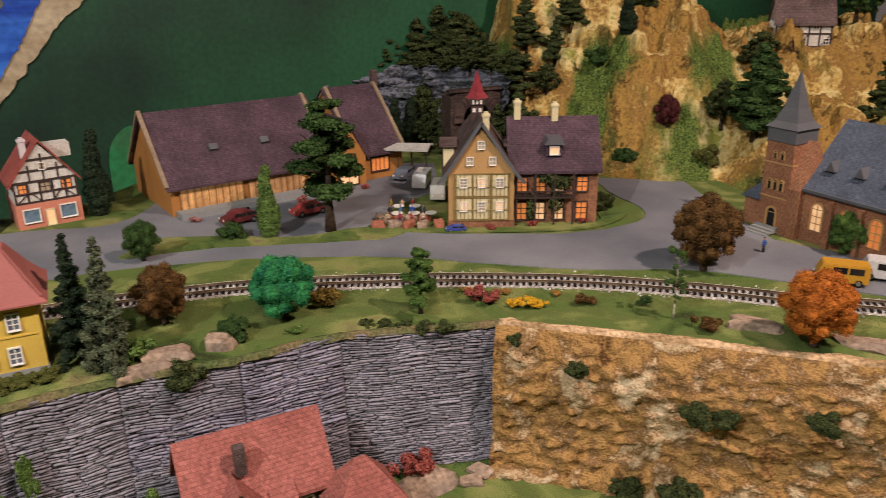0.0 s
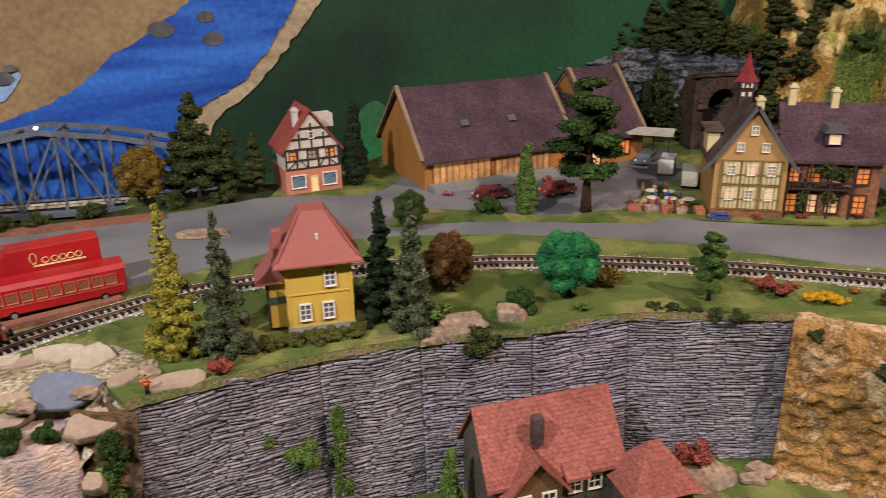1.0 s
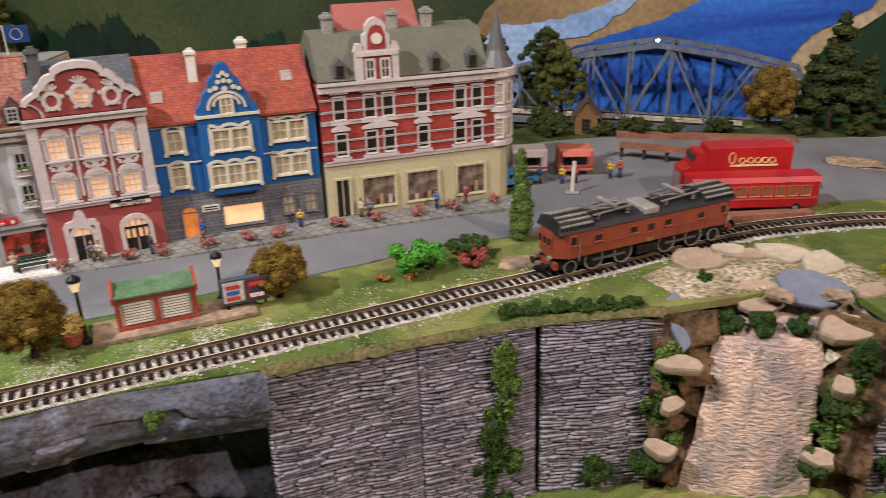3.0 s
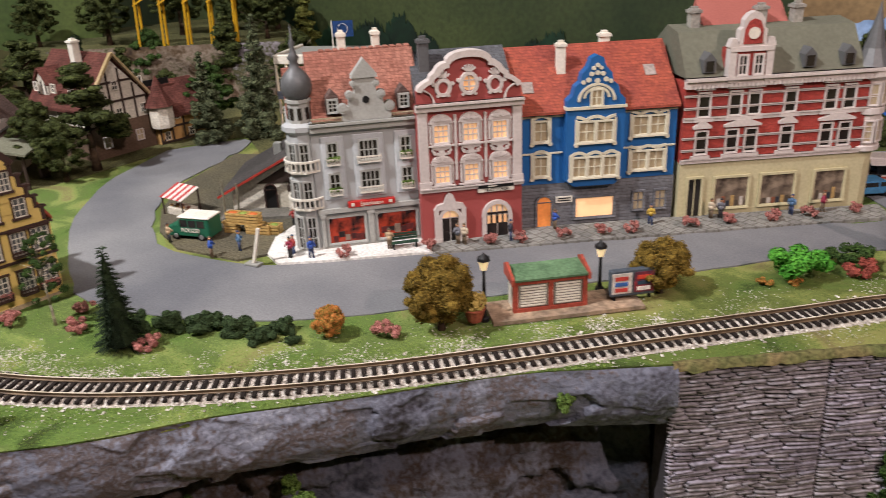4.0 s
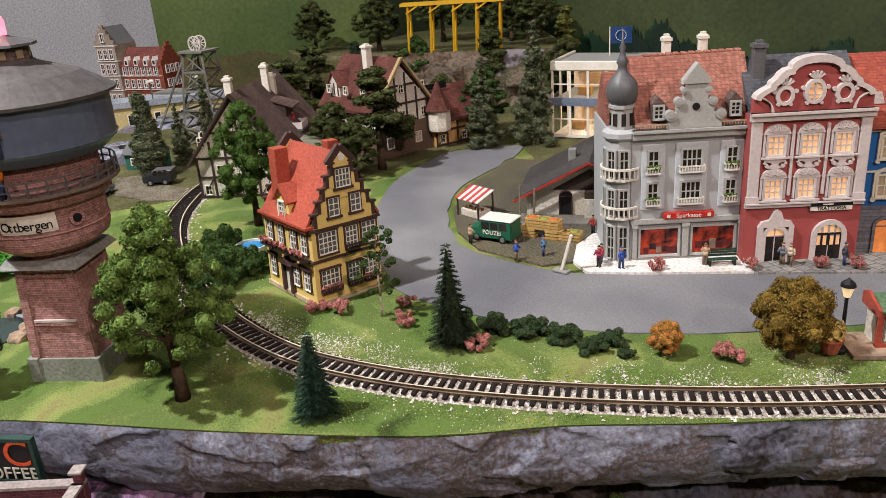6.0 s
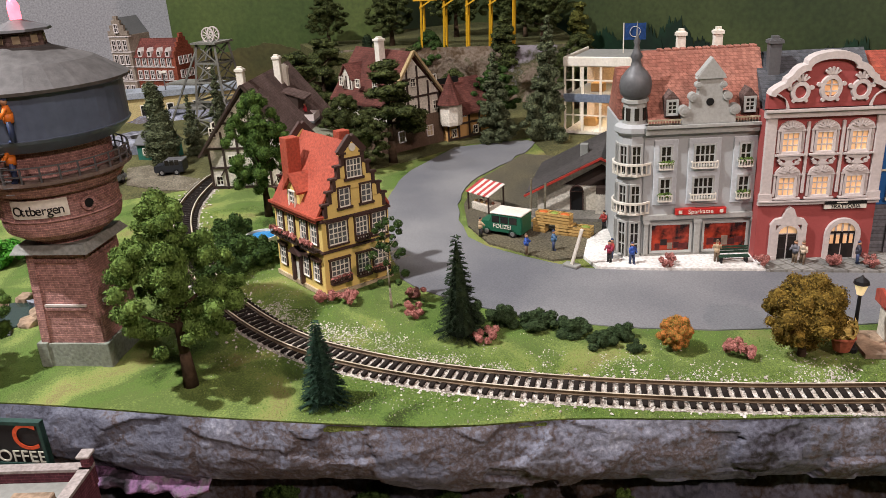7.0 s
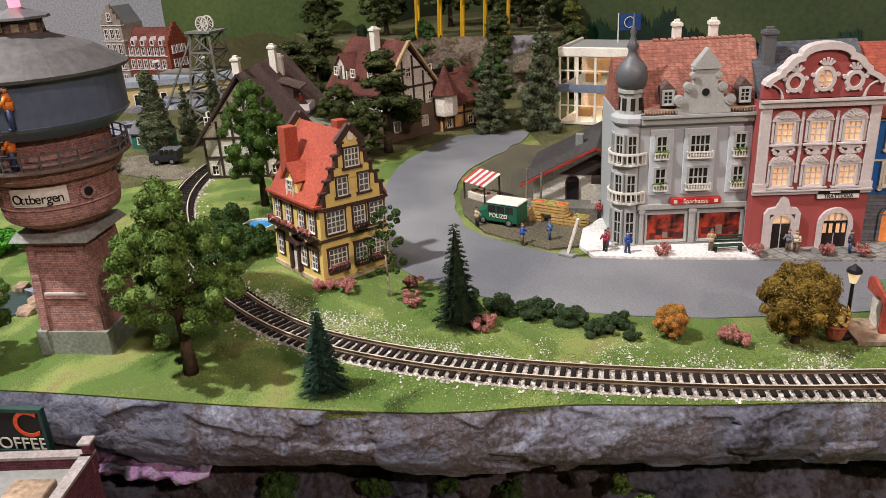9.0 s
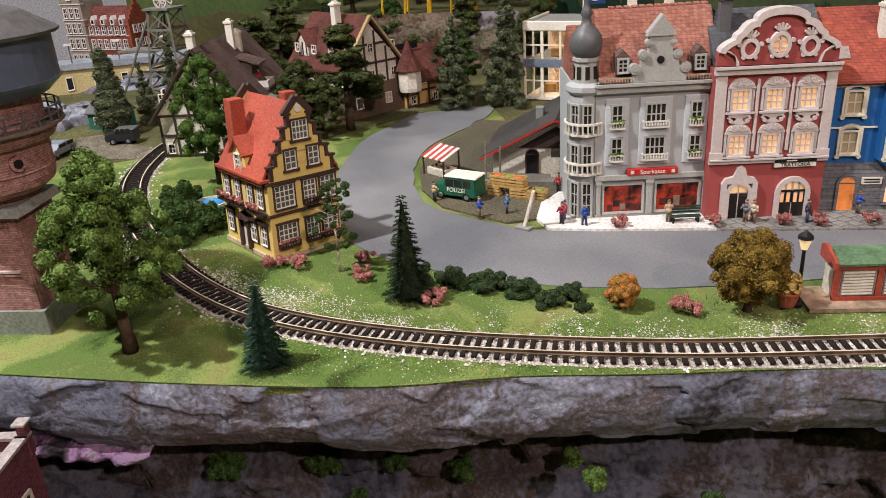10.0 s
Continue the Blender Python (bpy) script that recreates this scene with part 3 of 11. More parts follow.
    cliff("gorge_cheek_far", [(-60.4, 33.6), (-58.8, 35.6), (-57.0, 37.6)], lambda f: (0.2 + 1.6 * f, -0.5 - 17 * f), 1.1, ROCK_BROWN2, "mossy brown rock between waterfall and wall", 29, rows=30, step=0.4, freq=0.6)
    return w


waterfall()


def pebble(name, x, y, z, sx, sy, sz, rz, material, label, seed, tilt=0.0, group=""):
    """A loose flat stone with chipped edges."""
    bm = B()
    bmesh.ops.create_icosphere(bm, subdivisions=2, radius=1)
    for v in bm.verts:
        c = v.co.copy()
        r = 1 + 0.45 * n3(c.x * 1.1 + seed, c.y * 1.1, c.z * 0.8) + 0.12 * n3(c.x * 3, c.y * 3 + seed, c.z * 3)
        q = [math.copysign(abs(k) ** 0.5, k) for k in c]
        v.co = (q[0] * sx * r, q[1] * sy * r, q[2] * sz * r)
    return single(name, bm, material, label, "stone", group, at=at(x, y, z, rz, tilt), smooth=False)


def flat_slab(name, x, y, z, sx, sy, sz, rz, material, label, seed, tilt=0.0, group=""):
    """A split shard of stone: uneven polygon, chipped rim, slightly domed top."""
    rng = random.Random(int(seed * 100))
    n = 9
    ang = sorted(2 * math.pi * (i + rng.uniform(-0.3, 0.3)) / n for i in range(n))
    rad = [rng.uniform(0.78, 1.12) for _ in range(n)]
    bm = B()
    rings = [[bm.verts.new((sx * r * k * math.cos(a), sy * r * k * math.sin(a), sz * h + (0.12 * sz * rng.uniform(-1, 1) if h > 0 else 0))) for a, r in zip(ang, rad)] for k, h in ((0.94, -0.8), (1.0, -0.3), (1.0, 0.35), (0.95, 0.6), (0.5, 0.62))]
    for a, b in zip(rings, rings[1:]):
        for i in range(n):
            bm.faces.new((a[i], a[(i + 1) % n], b[(i + 1) % n], b[i]))
    bm.faces.new(rings[0][::-1])
    bm.faces.new(rings[-1])
    return single(name, bm, material, label, "stone", group, at=at(x, y, z, rz, tilt), smooth=False)


# ---- hill behind the station ----
def sstep(a, b, x):
    t = min(1, max(0, (x - a) / (b - a)))
    return t * t * (3 - 2 * t)


def hill_height(x, y):
    y0 = 117 + 6 * n3(x * 0.05, 3) + 4 * math.sin(x * 0.12) + (6 if x < 12 else 0)
    if x > 46:
        y0 -= 6 * sstep(46, 70, x)
    a = sstep(y0, y0 + 16, y) * 17 + sstep(y0 + 14, y0 + 36, y) * 14
    a *= sstep(1, 13, x + 2 * n3(y * 0.1, x * 0.1))
    if x > 40:
        terrace = sstep(104, 116, y) * 9.5 + sstep(126, 138, y) * 9
        k = sstep(40, 52, x)
        a = a * (1 - k) + terrace * k
    crag = abs(n3(x * 0.11 + 0.6 * n3(y * 0.08, 7), y * 0.03, 9))
    rough = 2.6 * fractal(x * 0.09, y * 0.09, 2, 6) + 7.0 * crag + 3.6 * abs(n3(x * 0.3, y * 0.1, 4)) + 2.4 * abs(n3(x * 0.7, y * 0.4, 6)) + 1.1 * abs(n3(x * 1.6, y * 1.1, 8)) - 3.6
    h = a + rough * min(1, a / 6) - 0.6
    ledge = h / 3.4 + 0.5 * n3(x * 0.07, y * 0.07, 12)
    f = ledge - math.floor(ledge)
    return h + 2.2 * (sstep(0.25, 0.75, f) - f) * min(1, a / 6)


def hill_paint():
    """Ochre and cream plaster rock with big flocked green drifts running down the slope."""
    m = ROCK_HILL.copy()
    m.name = "flocked_hill_rock"
    N, L = m.node_tree.nodes, m.node_tree.links
    bs = N["Principled BSDF"]
    src = bs.inputs["Base Color"].links[0].from_socket
    tc, mp, n1, mr, n2 = N.new("ShaderNodeTexCoord"), N.new("ShaderNodeMapping"), N.new("ShaderNodeTexNoise"), N.new("ShaderNodeMapRange"), N.new("ShaderNodeTexNoise")
    mp.inputs["Scale"].default_value = (1.2, 0.5, 0.55)
    n1.inputs["Scale"].default_value, n1.inputs["Detail"].default_value = 7.5, 5
    n2.inputs["Scale"].default_value, n2.inputs["Detail"].default_value = 300, 3
    mr.inputs["From Min"].default_value, mr.inputs["From Max"].default_value = 0.53, 0.6
    L.new(tc.outputs["Object"], mp.inputs[0])
    L.new(mp.outputs[0], n1.inputs["Vector"])
    L.new(tc.outputs["Object"], n2.inputs["Vector"])
    L.new(n1.outputs["Fac"], mr.inputs["Value"])
    gr = N.new("ShaderNodeValToRGB")
    gr.color_ramp.elements[0].position, gr.color_ramp.elements[1].position = 0.35, 0.7
    gr.color_ramp.elements[0].color, gr.color_ramp.elements[1].color = (*srgb("2c3a1c"), 1), (*srgb("6a7a34"), 1)
    L.new(n2.outputs["Fac"], gr.inputs[0])
    mx = N.new("ShaderNodeMix")
    mx.data_type = "RGBA"
    L.new(mr.outputs[0], mx.inputs["Factor"])
    L.new(src, mx.inputs["A"])
    L.new(gr.outputs[0], mx.inputs["B"])
    L.new(mx.outputs["Result"], bs.inputs["Base Color"])
    return m


def hill():
    xs, ys = np.arange(-4, 110, 0.5), np.arange(100, 175, 0.5)
    verts = [(x, y, hill_height(x, y)) for y in ys for x in xs]
    n = len(xs)
    faces = [(j * n + i, j * n + i + 1, (j + 1) * n + i + 1, (j + 1) * n + i) for j in range(len(ys) - 1) for i in range(n - 1)]
    hp = hill_paint()
    me = pydata("hill", verts, faces, hp, True)
    return single("hill", me, hp, "ochre plaster rock hillside with green flock patches", "hill", kind="structure")


hill()
cliff("slate_bank", [(12, 132), (2, 143), (-10, 147), (-30, 142)], lambda f: (4 * f, 14 - 14.5 * f), 1.2, ROCK_DARK, "dark slate rock bank beside the tunnel", 31, rows=60, step=0.5, freq=0.3, strata=1.4, plates=1.5)


# ---- painted backdrop ----
MP, MD = Vector((-76, 113, 0)), Vector((0.89, 0.456, 0))


def mural_paint(name, c1, c2, scale, streak=(1, 1, 1), rough=0.6):
    m = mat(name, c1, c2, scale, rough, 0.15, 120, fine=0.1)
    for nd in m.node_tree.nodes:
        if nd.type == "TEX_NOISE" and nd.inputs["Scale"].default_value == scale:
            mp = m.node_tree.nodes.new("ShaderNodeMapping")
            mp.inputs["Scale"].default_value = streak
            mp.inputs["Rotation"].default_value = (0, 0.6, 0)
            tc = m.node_tree.nodes.new("ShaderNodeTexCoord")
            m.node_tree.links.new(tc.outputs["Object"], mp.inputs[0])
            m.node_tree.links.new(mp.outputs[0], nd.inputs["Vector"])
            nd.inputs["Distortion"].default_value = 0.7
    return m


M_GREEN = mural_paint("mural_green", "07170f", "1c4a2c", 2.2, (0.5, 1, 1.4))
M_OLIVE = mural_paint("mural_olive", "16250f", "3a4424", 2.2, (0.5, 1, 1.2))
M_BLUE = mural_paint("mural_river_blue", "143486", "3369ba", 7, (0.3, 1, 3.0), 0.45)
M_SAND = mural_paint("mural_sand", "8f7854", "745e40", 6, (0.5, 1, 1.5))
M_PALE = mural_paint("mural_pale_water", "6f8db6", "8fa6c4", 6, (0.5, 1, 2))
M_BANK = mural_paint("mural_bank", "a8987a", "8c7858", 12, (0.4, 1, 2))
M_ROCK = mural_paint("mural_rock", "5a5a58", "38383a", 20)
mrot = math.degrees(math.atan2(MD.y, MD.x))


def flat_shape(name, pts, material, label, category, dy, parent_at, thick=0.5, kind="structure", ease=True):
    """A painted shape on the backdrop: outline of (u, z), dy in front of it."""
    line = smooth_line(pts + [pts[0]], 0.6)[:-1] if ease else pts
    if ease and len(pts) > 7:
        line = [(p[0] + 0.5 * n3(p[0] * 0.5, p[1] * 0.5, 3) + 0.25 * n3(p[0] * 1.7, p[1] * 1.7, 5), p[1] + 0.4 * n3(p[0] * 0.5, p[1] * 0.5, 9) + 0.2 * n3(p[0] * 1.9, p[1] * 1.9, 1)) for p in line]
    bm = B()
    prism_y(bm, [(float(p[0]), float(p[1])) for p in line], -dy * 0.25 - 0.09, -dy * 0.25)
    return single(name, bm, material, label, category, kind=kind, at=parent_at)


mat_at = at(MP.x, MP.y, 0, mrot)
bm = B()
box(bm, -216, 210, 0, 3, -30, 75)
single("backdrop", bm, M_GREEN, "dark green painted hillside backdrop board", "backdrop", kind="structure", at=mat_at)
flat_shape("backdrop_meadow", [(-215, -20), (-50, -20), (-44, 8), (-42, 18), (-34, 40), (-30, 74), (-215, 74)], M_OLIVE, "olive green painted meadow on the backdrop", "backdrop", 0.4, mat_at, 0.3)
flat_shape("backdrop_sand", [(-52, 7.5), (-44, 4.5), (-30, 6), (-14, 14), (-2, 22), (10, 30), (24, 46), (18, 62), (-20, 60), (-37, 34), (-46, 17)], M_SAND, "sandy brown painted river bank on the backdrop", "backdrop", 0.8, mat_at, 0.3)
flat_shape("backdrop_shore", [(-3, -12), (1, 4.5), (9, 11.2), (14.5, 17.2), (20.5, 24), (29, 31), (40, 42), (30, 44), (18, 31), (8, 20), (-3, 10), (-12, -12)], M_BANK, "pale painted river shore on the backdrop", "backdrop", 1.2, mat_at, 0.3)
flat_shape("backdrop_pool", [(-50, -14), (-49, 2), (-46, 6.4), (-42, 7.4), (-34, 7.6), (-26, 13), (-25, 15.4), (-29, 13.4), (-36, 10.8), (-43, 9.4), (-49, 8), (-52, -6)], M_PALE, "pale blue painted pool on the backdrop", "backdrop", 1.6, mat_at, 0.3)
flat_shape("backdrop_pool_low", [(-52, -14), (-51, 4), (-47, 7.6), (-42, 8), (-38, 5), (-44, -2), (-46, -14)], M_PALE, "pale blue painted shallows on the backdrop", "backdrop", 2.0, mat_at, 0.3)
flat_shape("backdrop_river", [(-40, -14), (-38, 3), (-31, 7.4), (-20, 11.2), (-12, 16.8), (-6, 20.2), (2, 26), (14, 36), (26, 38), (18, 27), (13, 19), (6.5, 12), (-2, 5.5), (-6, -14)], M_BLUE, "deep blue painted river on the backdrop", "backdrop", 2.4, mat_at, 0.3)
for u, z, r in ((-4.3, 20.6, 2.0), (3.2, 18.9, 1.7), (2.4, 22.2, 1.4), (-27.4, 14.6, 1.6), (-26, 16, 0.9), (12, 27, 1.5)):
    flat_shape("backdrop_rock", [(u + r * math.cos(a * 0.9) * (1 + 0.15 * n3(u + a, z)), z + 0.62 * r * math.sin(a * 0.9)) for a in range(7)], M_ROCK, "grey painted boulder on the backdrop", "backdrop", 2.8, mat_at, 0.3)
bm = B()
box(bm, 0, 41.5, 0, 2, -20, 60)
single("backdrop_panel", bm, mural_paint("panel_olive_green", "2c4018", "54602e", 2.4, (0.6, 1, 1.2)), "green painted backdrop panel", "backdrop", kind="structure", at=at(-224, -30, 0, math.degrees(math.atan2(40, 11))))
M_UMBER = mural_paint("mural_umber", "3a3a1c", "544a26", 3.0, (0.6, 1, 1.4))
flat_shape("backdrop_umber", [(1, -6), (40, -6), (40, 6), (34, 8.5), (26, 7.4), (18, 9.2), (9, 8), (1, 9)], M_UMBER, "umber painted undergrowth on the backdrop panel", "backdrop", 0.4, at(-224, -30, 0, math.degrees(math.atan2(40, 11))))
M_TREES = mural_paint("mural_dark_trees", "06140c", "12301c", 9, (1, 1, 0.5))
rtr = random.Random(12)
for u, z, w, h in ((-142, 3, 8, 9), (-135, 3, 11, 5.6), (-126.5, 3, 11, 7), (-119.5, 3, 9, 8.6), (-114, 2, 7, 5.5), (-87.6, 2, 8, 7.0), (-91.6, 2, 6, 4.8), (-146, 4, 5, 11), (-151, 3, 6, 12)):
    tips = []
    for i in range(31):
        f = i / 30
        tips.append((u + w * (f - 0.5), z + h * (math.sin(f * 3.14) ** 0.6) * rtr.uniform(0.75, 1.0) * (1.0 if i % 2 else 0.84)))
    flat_shape("backdrop_trees", [(u - w / 2, -6)] + tips + [(u + w / 2, -6)], M_TREES, "dark green brushed tree clump painted on the backdrop", "backdrop", 1.4 + (u % 3) * 0.3, mat_at, ease=False)

# ---- the room around ----
single("layout_base", box(B(), -232, 200, -122, 202, -110, -25.2), ROOM_DARK, "dark cloth-covered base of the model railway", "table", kind="structure")
bm = B()
box(bm, -330, -320, -260, 260, -110, 165)
single("wall_west", bm, PLASTER_WALL, "plain grey room wall", "wall", kind="structure")
# east and south walls are out of view, darkened to hold back bounced light
for nm, q in (("wall_east", (240, 250, -260, 260)), ("wall_south", (-330, 250, -270, -260)), ("wall_north", (-330, 250, 260, 270))):
    bm = B()
    box(bm, *q, -110, 165)
    single(nm, bm, FILL_CUT_DARK if nm != "wall_north" else PLASTER_WALL, "plain grey room wall", "wall", kind="structure")
bm = B()
box(bm, -330, 250, -270, 270, -114, -110)
single("floor", bm, ROOM_DARK, "dark brown room floor", "floor", kind="structure")
# ceiling out of view, darkened likewise against bounce
bm = B()
box(bm, -330, 250, -270, 270, 165, 170)
single("ceiling", bm, FILL_CUT_DARK, "unseen room ceiling, dark to cut bounced light", "ceiling", kind="structure")


# ---- railway track ----
def track(name, pts, z, label, singles=0):
    line = smooth_line(pts, 0.35)
    t = thing(name, 0, 0, 0, 0, label, "railway track")
    acc = np.concatenate([[0], np.cumsum([np.linalg.norm(b - a) for a, b in zip(line, line[1:])])])
    total = acc[-1]

    def along(s):
        i = min(len(line) - 2, max(0, int(np.searchsorted(acc, s)) - 1))
        f = (s - acc[i]) / max(1e-6, acc[i + 1] - acc[i])
        p = line[i] + (line[i + 1] - line[i]) * f
        d = (line[i + 1] - line[i]) / max(1e-6, acc[i + 1] - acc[i])
        return p, d

    for side in (-1, 1):
        verts, faces = [], []
        prof = [(-0.1, 0.0), (-0.1, 0.05), (-0.035, 0.08), (-0.035, 0.19), (-0.055, 0.21), (-0.055, 0.27), (0.055, 0.27), (0.055, 0.21), (0.035, 0.19), (0.035, 0.08), (0.1, 0.05), (0.1, 0.0)]
        k = len(prof)
        m = int(total / 1.0)
        for i in range(m + 1):
            p, d = along(total * i / m)
            o = np.array([-d[1], d[0]])
            for a, h in prof:
                q = p + o * (side * 0.855 + a)
                verts.append((q[0], q[1], z + 0.2 + h))
        for i in range(m):
            for j in range(k):
                a, b = i * k + j, i * k + (j + 1) % k
                faces.append((a, b, b + k, a + k))
        me = pydata("rail", verts, faces, RAIL_SIDE)
        me.materials.append(RAIL)
        me.polygons.foreach_set("material_index", [1 if i % k == 5 else 0 for i in range(len(faces))])
        part("rail", me, RAIL_SIDE, t, "rail with dark sides and worn brassy head")
    me = B()
    box(me, -0.16, 0.16, -1.45, 1.45, 0, 0.2, 0.03)
    sl = mesh_of("sleeper", me, SLEEPER)
    n = int(total / 0.67)
    mid = min(range(len(line)), key=lambda i: abs(line[i][0] + 86) + abs(line[i][1] + 5))
    rest = []
    for i in range(n):
        s = (i + 0.5) * 0.67
        p, d = along(s)
        ang = math.degrees(math.atan2(d[1], d[0])) + n3(i * 3.7, 1) * 2
        if abs(s - acc[mid]) < singles * 0.335:
            part("sleeper", sl, SLEEPER, t, at=at(p[0], p[1], z, ang))
        else:
            rest.append(at(p[0], p[1], z, ang))
    src = [v.co.copy() for v in sl.vertices]
    fs = [tuple(p.vertices) for p in sl.polygons]
    verts, faces = [], []
    for m4 in rest:
        k = len(verts)
        verts += [tuple((m4 @ v) / S) for v in src]
        faces += [tuple(k + i for i in f) for f in fs]
    if verts:
        tagged(part("sleeper_run", pydata("sleeper_run", verts, faces, SLEEPER), SLEEPER, t), kind="stuff")
    return along, total


along, track_len = track("railway_track", TRACK, 0.12, "single brass-railed model track on dark sleepers", 280)


# ballast grains and pale litter beside the track
def beside(count, seed, lo, hi, spread, bias=0.0, keep_off=0.0):
    """Plan points strewn beside the track, on the plateau only."""
    rng = np.random.default_rng(seed)
    ln = np.array(smooth_line(TRACK, 0.5))
    seg = np.linalg.norm(np.diff(ln, axis=0), axis=1)
    acc = np.concatenate([[0], np.cumsum(seg)])
    s = rng.uniform(lo, hi, count) * acc[-1]
    i = np.clip(np.searchsorted(acc, s) - 1, 0, len(seg) - 1)
    f = (s - acc[i]) / seg[i]
    d = (ln[i + 1] - ln[i]) / seg[i][:, None]
    o = rng.normal(bias, spread, count)
    o = np.where(np.abs(o) < keep_off, np.sign(o) * (keep_off + np.abs(o)), o)
    x = ln[i, 0] + (ln[i + 1, 0] - ln[i, 0]) * f - d[:, 1] * o
    y = ln[i, 1] + (ln[i + 1, 1] - ln[i, 1]) * f + d[:, 0] * o
    ok = in_poly(x, y, PLATEAU)
    return x[ok], y[ok], rng


def grains(name, count, seed, spread, label, material, size=(0.06, 0.16), lo=0.0, hi=1.0, bias=0.0, zoff=0.0, clump=False):
    x, y, rng = beside(count, seed, lo, hi, spread, bias)
    if clump:
        ok = np.array([n3(a * 0.3, b * 0.3, seed) + 0.5 * n3(a * 0.9, b * 0.9, seed) > g for a, b, g in zip(x, y, rng.uniform(-0.25, 0.35, len(x)))])
        x, y = x[ok], y[ok]
    n = len(x)
    r = rng.uniform(*size, n)
    z = rng.uniform(0, 0.06, n) + zoff
    p = np.zeros((n, 5, 3))
    for a in range(4):
        t = a * 1.571 + rng.uniform(-0.5, 0.5, n)
        p[:, a] = np.stack([x + r * np.cos(t), y + r * np.sin(t), z], 1)
    p[:, 4] = np.stack([x + rng.uniform(-0.4, 0.4, n) * r, y + rng.uniform(-0.4, 0.4, n) * r, z + r * rng.uniform(0.7, 1.2, n)], 1)
    faces = [(5 * i + a, 5 * i + (a + 1) % 4, 5 * i + 4) for i in range(n) for a in range(4)]
    return single(name, pydata(name, p.reshape(-1, 3), faces, material), material, label, "gravel", kind="stuff")


grains("ballast", 26000, 5, 0.85, "pale grey ballast grains between the sleepers", BALLAST, lo=0.02, hi=0.98, zoff=0.06)
grains("gravel_litter", 15000, 6, 2.9, "scattered pale gravel on the grass beside the track", BALLAST, size=(0.02, 0.065), lo=0.5, hi=0.85, clump=True)
grains("gravel_bank", 9500, 7, 1.1, "pale gravel strewn along the grass bank", BALLAST, size=(0.03, 0.085), lo=0.60, hi=0.80, bias=-2.4, clump=True)
bm = B()
ln = smooth_line(TRACK, 2)
bedL, bedR = [], []
for i, p in enumerate(ln):
    a, b = ln[max(0, i - 1)], ln[min(len(ln) - 1, i + 1)]
    d = (b - a) / np.linalg.norm(b - a)
    o = np.array([-d[1], d[0]])
    bedL.append(p + o * 1.75)
    bedR.append(p - o * 1.75)
for i in range(len(ln) - 1):
    vs = [bm.verts.new((q[0], q[1], h)) for q, h in ((bedL[i], 0.02), (ln[i], 0.16), (ln[i + 1], 0.16), (bedL[i + 1], 0.02), (bedR[i], 0.02), (bedR[i + 1], 0.02))]
    bm.faces.new(vs[:4])
    bm.faces.new((vs[1], vs[4], vs[5], vs[2]))
single("track_bed", bm, mat("pale_bed", "b9b0a4", "8d857b", 90, 0.95, 0.6, 900, fine=0.35), "pale ballast bed under the track", "track bed", kind="structure")

flat_shape("backdrop_grass", [(24, -8), (30, -8), (30.5, 4), (28.5, 7.5), (25.5, 6), (24, 2)], mural_paint("mural_bright_green", "1f6a3a", "2a5a34", 12), "bright green painted meadow patch on the backdrop", "backdrop", 0.8, mat_at, 0.3)


# ---- plants ----
def leaf_cloud(blobs, n, size, seed, core=0.8, flat=0.0, stretch=1.4, droop=0.0):
    """Many small leaves on the skins of lumpy blobs (x, y, z, rx, ry, rz), over rough dark cores."""
    rng = np.random.default_rng(seed)
    bl = np.array(blobs, float)
    area = (bl[:, 3] * bl[:, 4] + bl[:, 4] * bl[:, 5] + bl[:, 3] * bl[:, 5])
    pick = rng.choice(len(bl), n, p=area / area.sum())
    d = rng.normal(size=(n, 3))
    d /= np.linalg.norm(d, axis=1)[:, None]
    rad = rng.uniform(0.72, 1.08, (n, 1))
    c = bl[pick, :3] + d * bl[pick, 3:] * rad
    nrm = d + rng.normal(scale=0.38, size=(n, 3)) + np.array([0, 0, 0.2])
    nrm /= np.linalg.norm(nrm, axis=1)[:, None]
    ref = rng.normal(size=(n, 3)) * np.array([1, 1, 1 - flat])
    u = np.cross(nrm, ref)
    u /= np.linalg.norm(u, axis=1)[:, None] + 1e-9
    v = np.cross(nrm, u)
    s = size * rng.uniform(0.6, 1.3, (n, 1))
    a, b = c - u * s * stretch, c + u * s * stretch
    a[:, 2] -= droop * s[:, 0]
    lift = nrm * s * 0.35
    p = np.stack([a, c + v * s * 0.75 + lift, b, c - v * s * 0.75 + lift], 1).reshape(-1, 3)
    verts = p.tolist()
    faces = [(4 * i, 4 * i + 1, 4 * i + 2, 4 * i + 3) for i in range(n)]
    if core:
        ico = B()
        bmesh.ops.create_icosphere(ico, subdivisions=2, radius=1)
        iv = [v.co.copy() for v in ico.verts]
        fi = [tuple(v.index for v in f.verts) for f in ico.faces]
        ico.free()
        for x, y, z, rx, ry, rz in blobs:
            k = len(verts)
            for q in iv:
                r = core * (1 + 0.25 * n3(q.x * 2 + x, q.y * 2 + y, q.z * 2 + z))
                verts.append((x + q.x * rx * r, y + q.y * ry * r, z + q.z * rz * r))
            faces += [tuple(k + i for i in f) for f in fi]
    return verts, faces


